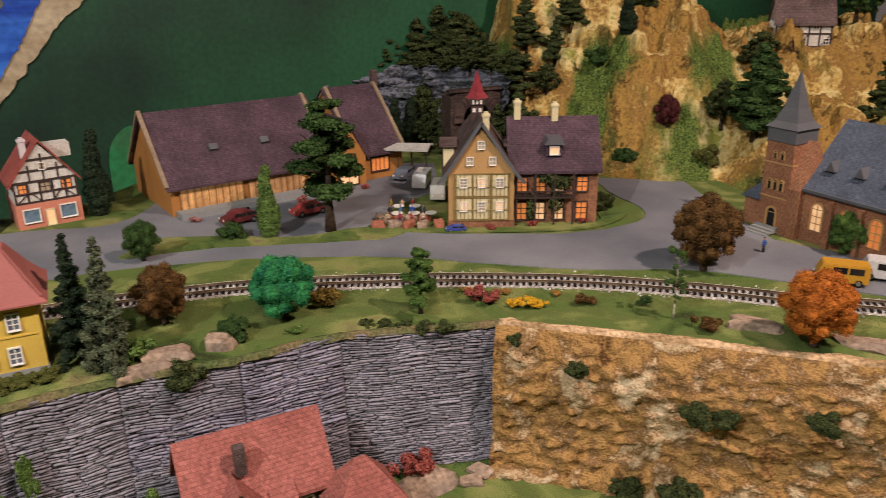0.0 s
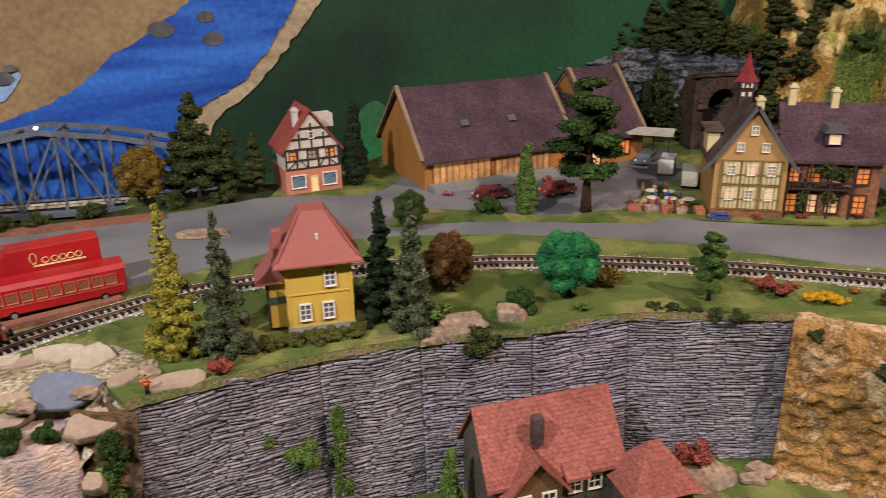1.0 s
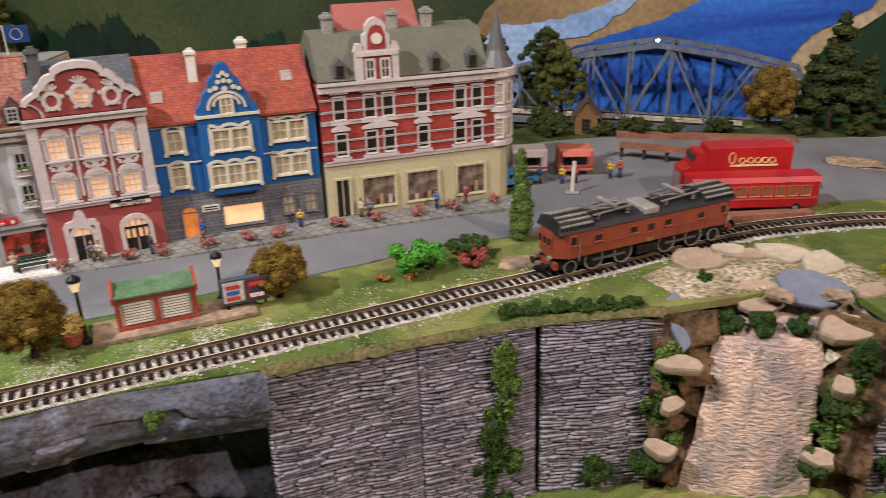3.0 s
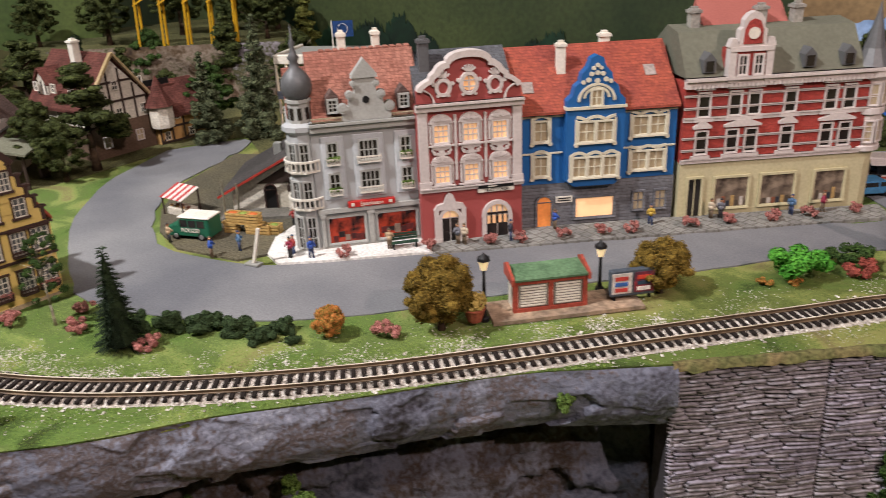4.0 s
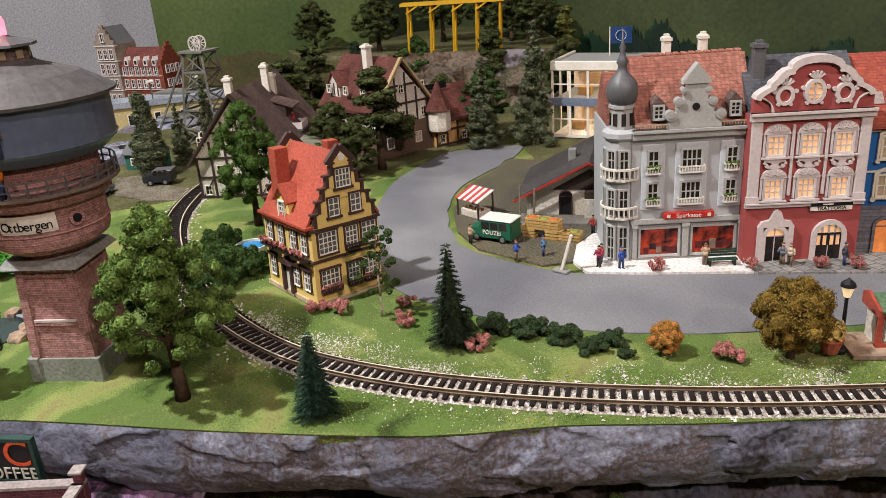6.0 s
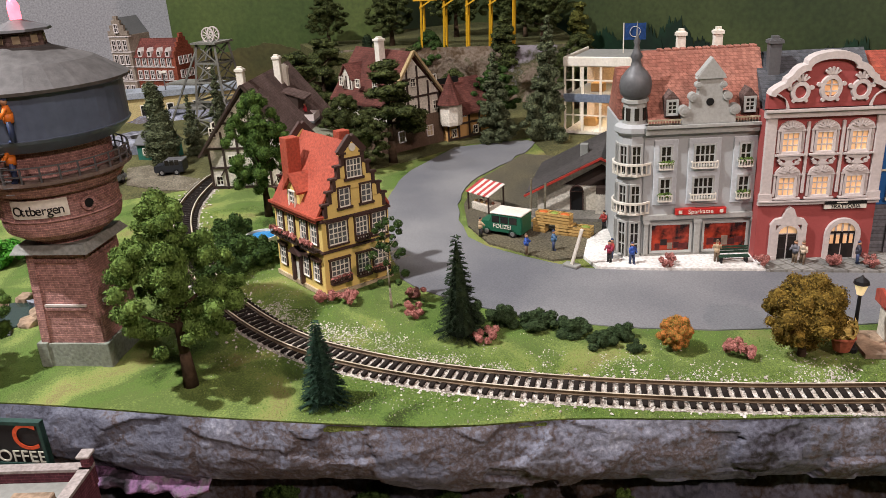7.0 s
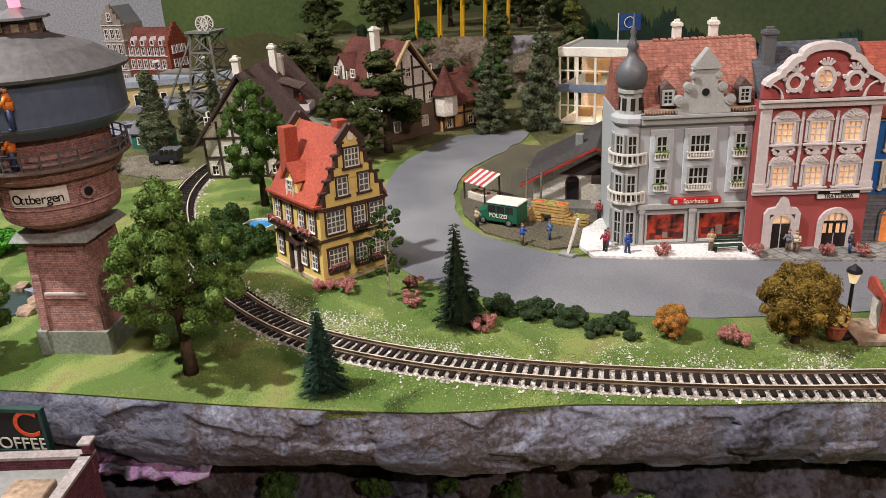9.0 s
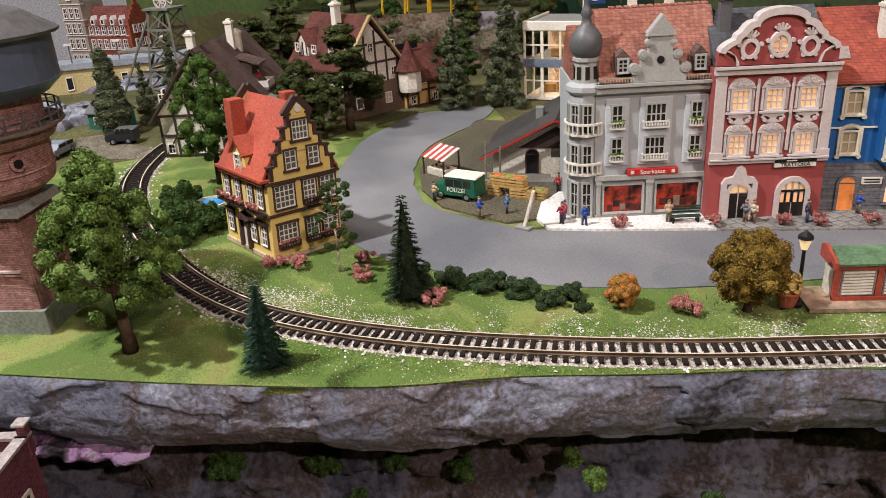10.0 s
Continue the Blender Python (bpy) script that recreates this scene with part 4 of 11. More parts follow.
def trunk_mesh(name, h, r, limbs, seed, material, lean=0.0):
    rng = random.Random(seed)
    bm = B()
    pts = [(lean * h * t + rng.uniform(-1, 1) * 0.15 * t, rng.uniform(-1, 1) * 0.15 * t, h * t) for t in (0, 0.25, 0.5, 0.75, 1)]
    pts[0] = (0, 0, -0.2)
    for i in range(4):
        tube(bm, pts[i], pts[i + 1], r * (1.25 if i == 0 else 1 - 0.2 * i), r * (1 - 0.2 * (i + 1)), 8)
    for i in range(limbs):
        t = rng.uniform(0.4, 0.95)
        a = i * 2.4 + rng.uniform(-0.4, 0.4)
        ln = h * rng.uniform(0.2, 0.4) * (1.2 - t)
        p = (lean * h * t, 0, h * t)
        q = (p[0] + ln * math.cos(a), ln * math.sin(a), p[2] + ln * rng.uniform(0.3, 0.8))
        tube(bm, p, q, r * 0.4, r * 0.12, 5)
    return mesh_of(name, bm, material, True)


PLANTS = {}
LEAF = {
    "hedge": ("455636", "1d2a18"),
    "mid": ("4a6230", "14240f"), "bright": ("5a7434", "1a2e14"), "olive": ("78924a", "223610"), "dark": ("545c32", "131a0e"), "pine": ("36442c", "121b14"), "greygreen": ("6b7254", "242b1d"),
    "blue": ("37503e", "12211a"), "teal": ("3f8a46", "105040"), "brown": ("74542c", "241a0e"), "gold": ("907634", "2c250e"), "ochre": ("6a6a34", "343a18"), "orange": ("bc7028", "7e4018"), "yellow": ("aca044", "6c6c28"),
    "maroon": ("5a2c28", "341a1a"), "pink": ("c4867c", "7c4c46"), "flame": ("d07c44", "3f6428"), "lemon": ("e0b030", "b88a20"), "lime": ("5fa03a", "3a7a2a"), "red": ("a8594c", "6a342c"), "cream": ("c9b06a", "9a8440"),
}


def plant(kind, colour, x, y, h, label, z=0.0, variant=0, category="tree", wide=1.0, group="", rz=None):
    """One plant of height h; kinds: broad, pine, ball, fir, cypress, larch, bush, flower, birch."""
    key = (kind, colour, variant)
    if key not in PLANTS:
        rng = random.Random(hash_of(kind) * 31 + variant)
        lm = leafmat("leaf_" + colour, *LEAF[colour])
        H0, seed = 10.0, hash_of(kind) + variant * 17 + 3
        blobs, trunk, n, size, kw = [], None, 1800, 0.34, {}
        if kind == "broad":
            for i in range(110):
                t = rng.uniform(0.3, 0.98)
                r = 3.3 * math.sin(min(1, (1.04 - t) / 0.5) * 1.45) * (0.75 if t < 0.42 else 1)
                a = i * 2.4 + rng.uniform(-0.6, 0.6)
                q = rng.uniform(0.25, 1.06) ** 0.5 * r
                s = rng.uniform(0.32, 0.66) * (1.15 - 0.3 * t)
                blobs.append((q * math.cos(a), q * math.sin(a), 10 * t - 0.4, s, s, s * 0.8))
            blobs += [(0, 0, 6.0, 1.3, 1.3, 2.4), (0, 0, 9.2, 0.6, 0.6, 0.7)]
            trunk, n, size = trunk_mesh("trunk", 7.5, 0.36, 8, seed, BARK), 34000, 0.062
        elif kind == "pine":
            for i in range(40):
                t = 0.2 + 0.78 * i / 40
                a = i * 2.4 + rng.uniform(-0.8, 0.8)
                q = (1.06 - t) * 2.6 * rng.uniform(0.35, 1.0)
                s = rng.uniform(0.45, 0.85) * (1.3 - 0.6 * t)
                blobs.append((q * math.cos(a), q * math.sin(a), 10 * t + rng.uniform(-0.4, 0.4), s * 1.1, s * 1.1, s * 0.62))
            blobs += [(0, 0, 5.0, 0.9, 0.9, 2.6), (0, 0, 9.6, 0.4, 0.4, 0.6)]
            trunk, n, size = trunk_mesh("trunk", 8.5, 0.26, 0, seed, BARK), 10000, 0.11
        elif kind == "scots":
            for i in range(11):
                t = 0.34 + 0.64 * i / 10
                a = i * 2.4 + rng.uniform(-0.6, 0.6)
                q = (1.25 - t) * 2.5 * rng.uniform(0.45, 1.0) * (0.15 if i == 10 else 1)
                for k in range(7):
                    s = rng.uniform(0.4, 0.75) * (1.25 - 0.45 * t)
                    blobs.append((q * math.cos(a) + rng.uniform(-0.8, 0.8), q * math.sin(a) + rng.uniform(-0.8, 0.8), 10 * t - 0.3 + rng.uniform(-0.3, 0.3), s * 1.15, s * 1.15, s * 0.7))
            trunk, n, size = trunk_mesh("trunk", 9.0, 0.3, 9, seed, BARK), 11000, 0.1
        elif kind == "ball":
            blobs = [(0, 0, 5.2, 3.3, 3.3, 3.7)]
            for i in range(70):
                v = Vector((rng.gauss(0, 1), rng.gauss(0, 1), rng.gauss(0.15, 0.9))).normalized()
                q, s = rng.uniform(2.6, 3.5) * (1.06 - 0.2 * max(0, v.z)), rng.uniform(0.6, 1.15)
                blobs.append((v.x * q, v.y * q, 5.2 + v.z * q * 1.16, s, s, s))
            trunk, n, size = trunk_mesh("trunk", 4, 0.45, 3, seed, BARK), 24000, 0.1
        elif kind == "cypress":
            for i in range(9):
                t = i / 8
                r = 1.35 * (math.sin(min(1, t * 1.25 + 0.3) * 2.2)) * (1.15 - 0.75 * t) + 0.15
                blobs.append((rng.uniform(-0.15, 0.15), rng.uniform(-0.15, 0.15), 0.9 + 8.4 * t, r, r, 0.95))
            trunk, n, size, kw = trunk_mesh("trunk", 1.2, 0.3, 0, seed, BARK), 11000, 0.085, dict(stretch=1.9)
        elif kind == "larch":
            for i in range(130):
                t = 0.03 + 0.96 * i / 130
                a = i * 2.4 + rng.uniform(-0.7, 0.7)
                q = (1.03 - t) * 2.05 * rng.uniform(0.25, 1.05)
                s = rng.uniform(0.2, 0.46) * (1.25 - 0.85 * t)
                blobs.append((q * math.cos(a), q * math.sin(a), 10 * t + rng.uniform(-0.3, 0.3), s * 1.15, s * 1.15, s * 0.9))
            blobs.append((0, 0, 4.0, 0.6, 0.6, 3.6))
            trunk, n, size, kw = trunk_mesh("trunk", 9.6, 0.18, 0, seed, BARK), 17000, 0.075, dict(core=0.6)
        elif kind == "birch":
            for i in range(30):
                t = rng.uniform(0.38, 1.0)
                a = i * 2.4
                q = rng.uniform(0.3, 2.0) * (1.3 - 0.5 * t)
                s = rng.uniform(0.22, 0.46)
                blobs.append((q * math.cos(a), q * math.sin(a), 10 * t - 0.4, s, s, s * 0.9))
            trunk, n, size, kw = trunk_mesh("trunk", 9.0, 0.13, 16, seed, BIRCHBARK), 3600, 0.085, dict(core=0.3)
        elif kind == "bush":
            blobs = [(0, 0, 2.8, 3.4, 2.8, 3.0)]
            for i in range(16):
                a = i * 2.4 + rng.uniform(-0.5, 0.5)
                q, s = rng.uniform(1.6, 5.0), rng.uniform(0.9, 2.1)
                blobs.append((q * math.cos(a) * 1.1, q * math.sin(a) * 0.85, rng.uniform(1.2, 7.8 - 0.7 * q), s, s, s * 0.9))
            n, size, kw = 5600, 0.29, dict(core=0.75)
        elif kind == "ivy":
            for i in range(26):
                t = rng.random() ** 0.8
                s = rng.uniform(0.35, 0.8)
                blobs.append((rng.gauss(0, 0.9) * (1.1 - 0.5 * t), rng.uniform(-0.3, 0.3), 10 * t, s, s * 0.55, s * 1.3))
            n, size, kw = 2600, 0.2, dict(core=0.5, droop=0.6)
        elif kind == "flower":
            for i in range(10):
                a = i * 2.4
                q = rng.uniform(1, 5.5)
                blobs.append((q * math.cos(a) * 1.3, q * math.sin(a), rng.uniform(2.5, 7.0), 2.2, 2.2, 1.9))
            n, size, kw = 1300, 0.5, dict(core=0.6)
        me_trunk = trunk
        if kind == "fir":
            verts, faces = [], []
            k = 0
            for i in range(26):
                t = 0.06 + 0.92 * i / 25
                nb = int(15 * (1 - t) + 5)
                for b in range(nb):
                    a = (b + rng.uniform(-0.35, 0.35)) / nb * 6.283 + i * 1.3
                    ln = (1.03 - t) * 2.25 * rng.uniform(0.78, 1.12) + 0.12
                    d = Vector((math.cos(a), math.sin(a), rng.uniform(-0.12, 0.22)))
                    side = Vector((-math.sin(a), math.cos(a), 0))
                    z0 = 10 * t + rng.uniform(-0.12, 0.12)
                    m = max(3, int(ln / 0.17))
                    for c in range(m):
                        f = 0.3 + 0.7 * c / m
                        p = d * ln * f + Vector((0, 0, z0 - 0.25 * ln * f * f))
                        w = (0.42 - 0.2 * f) * rng.uniform(0.8, 1.2)
                        q = d * 0.3
                        for s in (-1, 1):
                            verts += [tuple(p), tuple(p + q * 0.6 + Vector((0, 0, 0.06))), tuple(p + side * s * w + q + Vector((0, 0, rng.uniform(-0.08, 0.12))))]
                            faces.append((k, k + 1, k + 2))
                            k += 3
            ring = B()
            lathe(ring, [(1.4, 0.7), (1.0, 3.5), (0.55, 6.5), (0.05, 9.6)], 10)
            for f in ring.faces:
                k = len(verts)
                verts += [tuple(v.co) for v in f.verts]
                faces.append(tuple(range(k, k + len(f.verts))))
            ring.free()
            crown = pydata("crown", verts, faces, lm)
            me_trunk = trunk_mesh("trunk", 2, 0.3, 0, seed, BARK)
        else:
            verts, faces = leaf_cloud(blobs, n, size, seed, **kw)
            crown = pydata("crown", verts, faces, lm)
        PLANTS[key] = (me_trunk, crown)
    me_trunk, crown = PLANTS[key]
    s = h / 10
    turn = rz if rz is not None else (x * 37 + y * 11) % 360
    if me_trunk is None:
        ob = new(kind if kind in ("bush", "ivy") else "flower_bed", crown)
        ob.matrix_basis = at(x, y, z, turn) @ Matrix.Diagonal((s * wide, s * wide, s, 1))
        return tagged(ob, label, category, group)
    t = new("tree")
    t.empty_display_size = 0.01
    t.matrix_basis = at(x, y, z, turn) @ Matrix.Diagonal((s * wide, s * wide, s, 1))
    tagged(t, label, category, group)
    part("trunk", me_trunk, None, t)
    part("crown", crown, None, t)
    return t


def hash_of(word):
    return sum(ord(c) * (i + 1) for i, c in enumerate(word))


# trees along the railway and the road
plant("scots", "mid", -14.6, 93.4, 16.5, "tall dark green tree with layered foliage by the factory", wide=1.25)
plant("cypress", "olive", -21.9, 91.5, 9.0, "olive green columnar cypress on the verge", variant=1, wide=1.15)
plant("cypress", "pine", -47.1, 101.9, 11.5, "dark green cypress beside the timbered house", wide=1.1)
plant("scots", "bright", -2.6, 68.7, 6.6, "small green pine with a bare trunk by the track", variant=2, wide=1.1)
plant("birch", "bright", 21.2, 66.7, 7.2, "thin young birch on the grass bank")
plant("ball", "orange", 31.8, 60.9, 7.6, "bright orange autumn tree with dense round crown", wide=1.05)
plant("ball", "brown", 27.8, 78.8, 9.2, "brown autumn tree with dense round crown by the road", wide=0.98)
plant("ball", "teal", -15.5, 68.0, 7.0, "dense bright green and teal round tree", variant=1, wide=1.08)
plant("ball", "brown", -26.8, 67.0, 6.6, "brown round-crowned tree by the track", variant=1, wide=0.95)
plant("ball", "mid", -34.8, 83.6, 5.2, "round green tree on the road verge", variant=2, wide=1.0)
plant("bush", "mid", -26.5, 91.0, 3.0, "round dark green bush on the verge", category="bush", variant=1)
plant("bush", "mid", -19.5, 64.0, 2.8, "round green bush near the stone wall", category="bush", variant=1)
plant("bush", "dark", -22.5, 58.6, 3.4, "dark green bush hanging over the stone wall", z=-1.6, category="bush")
plant("bush", "dark", 20.5, 100.5, 3.6, "round dark green bush beside the station", category="bush", variant=1)
plant("larch", "yellow", -46.4, 50.4, 13.0, "slender yellow-green larch near the wall")
plant("larch", "greygreen", -42.2, 51.2, 12.5, "slender dark grey-green conifer by the signal house", variant=1, wide=0.9)
plant("larch", "greygreen", -28.4, 58.8, 11.8, "dark grey-green conifer behind the stone wall", variant=2, wide=1.0)
plant("larch", "pine", -31.6, 60.2, 11.5, "dark conifer next to the signal house", variant=3, wide=1.1)
plant("fir", "pine", -33.5, 65, 6.5, "small dark fir beyond the track")
plant("ball", "gold", -72.1, 88.3, 8.8, "golden brown round tree beside the truss bridge", variant=1, wide=0.95)
for x, y, h, v in ((-65.5, 91, 14.5, 0), (-62.4, 93.4, 9.5, 1), (-68.5, 91.5, 9, 2), (-59.5, 95.5, 8.5, 0)):
    plant("pine", "dark", x, y, h, "dark green conifer in the grove by the bridge", variant=v, wide=1.1, group="grove by the bridge")
plant("broad", "ochre", -95.6, 75.5, 10.5, "olive brown tree beside the bridge", variant=1)
plant("broad", "dark", -100.5, 79, 12, "dark leafy tree behind the wooden hut", variant=1)
plant("broad", "dark", -105, 66, 14.5, "dark round tree behind the town houses", variant=2, wide=1.0)
plant("pine", "dark", -106, 76, 10, "dark conifer near the river backdrop", variant=0)
plant("cypress", "olive", -75.3, 38.2, 8.2, "slender ivy-green leaning hedge column by the road", variant=2, wide=0.9)
plant("ball", "gold", -89.0, 1.7, 6.0, "golden brown round tree beside the kiosk", variant=2, wide=1.04)
plant("ball", "gold", -83.2, 17.8, 4.6, "golden olive round tree at the end of the kiosk", variant=2, wide=1.25)
# plants on the near lawn
plant("broad", "olive", -102.7, -35.3, 13.6, "large leafy green tree on the lawn by the water tower", wide=0.88)
plant("fir", "blue", -96.8, -27.7, 5.6, "small blue-green fir on the lawn", wide=1.2)
plant("fir", "pine", -101.1, -17.0, 7.6, "dark green fir beside the street")
plant("birch", "mid", -107.9, -20.1, 7.8, "small birch in front of the yellow house", variant=1)
for x, y, h, w in ((-101.6, -13.6, 1.9, 1.0), (-99.8, -11.6, 1.9, 1.1), (-98.0, -9.9, 1.8, 1.2), (-95.7, -8.9, 1.5, 1.1), (-95.9, -7.2, 1.6, 1.0), (-93.9, -7.4, 1.2, 0.8), (-102.6, -15.4, 2.4, 0.6)):
    plant("bush", "hedge", x, y, h, "low dark green bush along the street", category="bush", wide=w * 1.15, group="bushes along the street", variant=int(h * 10) % 2)
plant("ball", "flame", -93.0, -5.0, 2.7, "orange and green flowering bush", category="bush", variant=1, wide=1.1)
for x, y, h in ((-90.5, -1.9, 1.3), (-99.6, -15.6, 1.2), (-105.8, -19.0, 1.2), (-110.3, -22.8, 1.3), (-108.7, -17.9, 1.1), (-111.2, -24.6, 1.2)):
    plant("flower", "pink", x, y, h, "cluster of pink flowers on the lawn", category="flowers", wide=1.0, group="pink flowers", variant=int(h * 10) % 3)
for x, y, h in ((-122.1, -29.2, 4.2), (-119.8, -30.8, 3.0), (-124.5, -31, 3.6), (-121.0, -33.0, 2.2), (-122.8, -28.0, 3.6), (-129.6, -29.6, 4.0)):
    plant("bush", "mid", x, y, h, "dense green bush beside the yellow house", category="bush", wide=0.9, group="bushes by the yellow house")
plant("broad", "bright", -135.6, -25.4, 13.6, "bushy green tree behind the yellow house", variant=1, wide=0.82)
plant("broad", "bright", -110.8, -48.5, 8.2, "small leafy tree by the water tower", variant=2, wide=0.9)
plant("bush", "lime", -134, -51, 4.2, "bright green bush behind the water tower", category="bush")
# wood at the back of the village
for k, c, x, y, h, v, w in (("scots", "dark", -149.2, -7.5, 13.0, 2, 1.35), ("scots", "dark", -182, -9, 13, 1, 1.2), ("broad", "dark", -150.5, -13, 9.5, 0, 1.15), ("broad", "dark", -146.8, -11.5, 7.5, 1, 1.2), ("scots", "dark", -170, -15, 12.5, 0, 1.3), ("broad", "mid", -158.5, 11, 10, 1, 1.1), ("cypress", "pine", -186, 0, 12, 1, 1.2), ("broad", "dark", -163, 6.5, 9, 0, 1.2), ("larch", "greygreen", -152, 8, 12, 1, 1.25), ("larch", "greygreen", -150, 15, 16.5, 2, 1.05),
                            ("cypress", "greygreen", -164.4, -35, 11.2, 0, 1.45), ("larch", "greygreen", -169.0, -30.8, 8.4, 1, 1.1), ("pine", "dark", -172, 3, 11, 2, 1.2),
                            ("larch", "greygreen", -173, -26.5, 11.5, 0, 0.85), ("broad", "dark", -165, 28, 12, 1, 1.1), ("pine", "dark", -180, 22, 14, 1, 1.2), ("broad", "mid", -190, 12, 12, 2, 1.1), ("pine", "ochre", -186, 40, 14, 2, 1.2)):
    plant(k, c, x, y, h, "dark tree in the wood behind the village", variant=v, wide=w, group="wood behind the village")
for x, y, h, v, w in ((-199, 8, 11, 0, 1.2), (-202, 22, 12, 1, 1.2), (-201, 32, 11, 2, 1.3), (-192, 32, 10, 0, 1.2), (-194, 38, 12, 1, 1.2), (-183, 31, 9, 2, 1.2), (-205, 41, 12, 0, 1.3), (-208, -2, 10, 1, 1.2)):
    plant("broad", "dark", x, y, h, "dark leafy tree on the mossy bank", z=8.5, variant=v, wide=w, group="trees on the bank")
# hill on the station side
for k, c, x, y, h, v, w in (("ball", "maroon", 34.5, 121, 6.0, 1, 0.8), ("pine", "mid", 46, 115, 14, 0, 1.4), ("bush", "ochre", 40, 117.5, 4.0, 0, 1.0), ("cypress", "pine", 30, 132, 7, 0, 1.6), ("pine", "dark", 47.5, 108, 9, 1, 1.4), ("pine", "dark", 9, 131, 9, 0, 1.3), ("pine", "dark", 14, 138, 9, 1, 1.5),
                            ("pine", "dark", 2, 147, 11, 2, 1.5), ("pine", "dark", 0.5, 134.5, 11, 0, 1.1), ("cypress", "pine", -9, 139, 9, 0, 1.4), ("broad", "dark", -3, 137, 7, 1, 1.2), ("pine", "dark", 12, 128, 9, 2, 1.2), ("pine", "dark", -5, 149, 10, 0, 1.6), ("broad", "dark", -12, 150, 10, 1, 1.3), ("broad", "dark", -20, 148, 8, 2, 1.4), ("pine", "dark", 7, 143, 14, 0, 1.3), ("cypress", "pine", -6, 139, 9, 1, 1.4), ("broad", "dark", 38, 146, 8, 0, 1.3),
                            ("pine", "dark", 22, 141, 8, 1, 1.6), ("bush", "mid", 25, 131, 3.5, 0, 1.2), ("bush", "mid", 56, 126, 4.0, 1, 1.2), ("pine", "dark", 66, 118, 10, 2, 1.4), ("broad", "dark", 53, 134, 8, 1, 1.3), ("broad", "mid", 72, 142, 9, 0, 1.3), ("pine", "dark", 84, 136, 11, 1, 1.4), ("bush", "dark", 34, 140, 4, 0, 1.4), ("broad", "dark", -27, 147, 6, 0, 1.3), ("pine", "dark", -22, 149, 7, 1, 1.5), ("broad", "dark", -15, 151, 7, 2, 1.3), ("broad", "dark", -8, 151, 9, 0, 1.3), ("pine", "dark", -1, 151, 12, 1, 1.5), ("broad", "dark", 3.5, 149, 11, 2, 1.2), ("cypress", "pine", -13, 137, 8, 0, 1.3), ("cypress", "pine", -20, 138, 7, 1, 1.4), ("pine", "dark", 0, 133, 8, 2, 1.2), ("broad", "dark", 8, 124, 6.5, 0, 1.2), ("broad", "dark", 11.5, 125.5, 5.5, 1, 1.3), ("broad", "dark", 14.5, 128, 6.5, 2, 1.2), ("pine", "dark", 6, 128, 8.5, 1, 1.3), ("broad", "dark", 17, 132, 5.5, 0, 1.3), ("broad", "dark", 10, 131.5, 8, 1, 1.3), ("pine", "dark", 19, 137, 8, 2, 1.3), ("broad", "mid", 48.5, 118, 9, 2, 1.1), ("broad", "dark", 43, 121, 8, 0, 1.1), ("bush", "mid", 28, 119, 3, 1, 1.1), ("bush", "dark", 20, 118.5, 3, 0, 1.2), ("bush", "ochre", 51, 108, 3.5, 1, 1.2)):
    plant(k, c, x, y, h, "dark green tree on the rocky hillside" if c in ("dark", "pine", "mid") else "autumn coloured tree at the foot of the hill", z=max(0, hill_height(x, y) - 0.3) if y > 100 and x > -4 and not (x < 9 and y > 138) else (0 if y < 145 else 12), variant=v, wide=w, group="trees on the hillside", category="bush" if k == "bush" else "tree")


# ---- buildings ----
TILE_RED = mat("red_roof_tile", "a8543f", "92463a", 40, 0.75, 0.5, 300, pattern="course", psize=(0.32, 0.22))
TILE_ORANGE = mat("orange_roof_tile", "a04a36", "8c3f2f", 22, 0.65, 0.25, 500, fine=0.14)
TILE_PINK = mat("faded_pink_roof", "9c5c52", "8c5048", 9, 0.7, 0.12, 900, fine=0.06)
TILE_PINK_ROWS = mat("pink_tiled_roof", "a9685c", "96584e", 20, 0.8, 0.5, 300, pattern="course", psize=(0.22, 0.3))
TILE_ROSE = mat("rose_roof_tile", "aa7666", "946052", 30, 0.8, 0.5, 300, pattern="course", psize=(0.34, 0.26))
TILE_PLUM = mat("plum_slate_roof", "5e4a50", "4c3c42", 26, 0.8, 0.5, 300, pattern="course", psize=(0.3, 0.24))
TILE_BROWN = mat("brown_roof_tile", "6e5c56", "54443f", 30, 0.8, 0.5, 300, pattern="course", psize=(0.35, 0.24))
SLATE = mat("blue_grey_slate", "5c6470", "4c535e", 30, 0.6, 0.5, 300, pattern="course", psize=(0.3, 0.2))
SLATE_GREEN = mat("grey_green_roof", "6a6a5c", "5a5a4e", 25, 0.8, 0.4, 300, plain=True)
GREYWALL = mat("blue_grey_plaster", "a4a6a5", "969997", 14, 0.7, 0.12, 500, fine=0.05, plain=True)
GREYTRIM = mat("grey_stone_trim", "a2a29c", "8d8d87", 40, 0.7, 0.15, 500, plain=True)
GREYDARK = mat("dark_grey_metal", "5a5a5a", "4b4b4d", 40, 0.45, 0.15, plain=True)
PINKWALL = mat("raspberry_plaster", "9c4a46", "8a403e", 18, 0.7, 0.15, 500, fine=0.06, plain=True)
PALETRIM = mat("pale_rose_white_trim", "c4bab4", "b0a5a0", 50, 0.6, 0.15, plain=True)
BLUEWALL = mat("strong_blue_plaster", "1f5a94", "1a4f86", 18, 0.55, 0.12, 500, fine=0.05, plain=True)
STONEBAND = mat("grey_ashlar", "77777a", "68686c", 30, 0.8, 0.4, 300, pattern="course", psize=(6.0, 0.32))
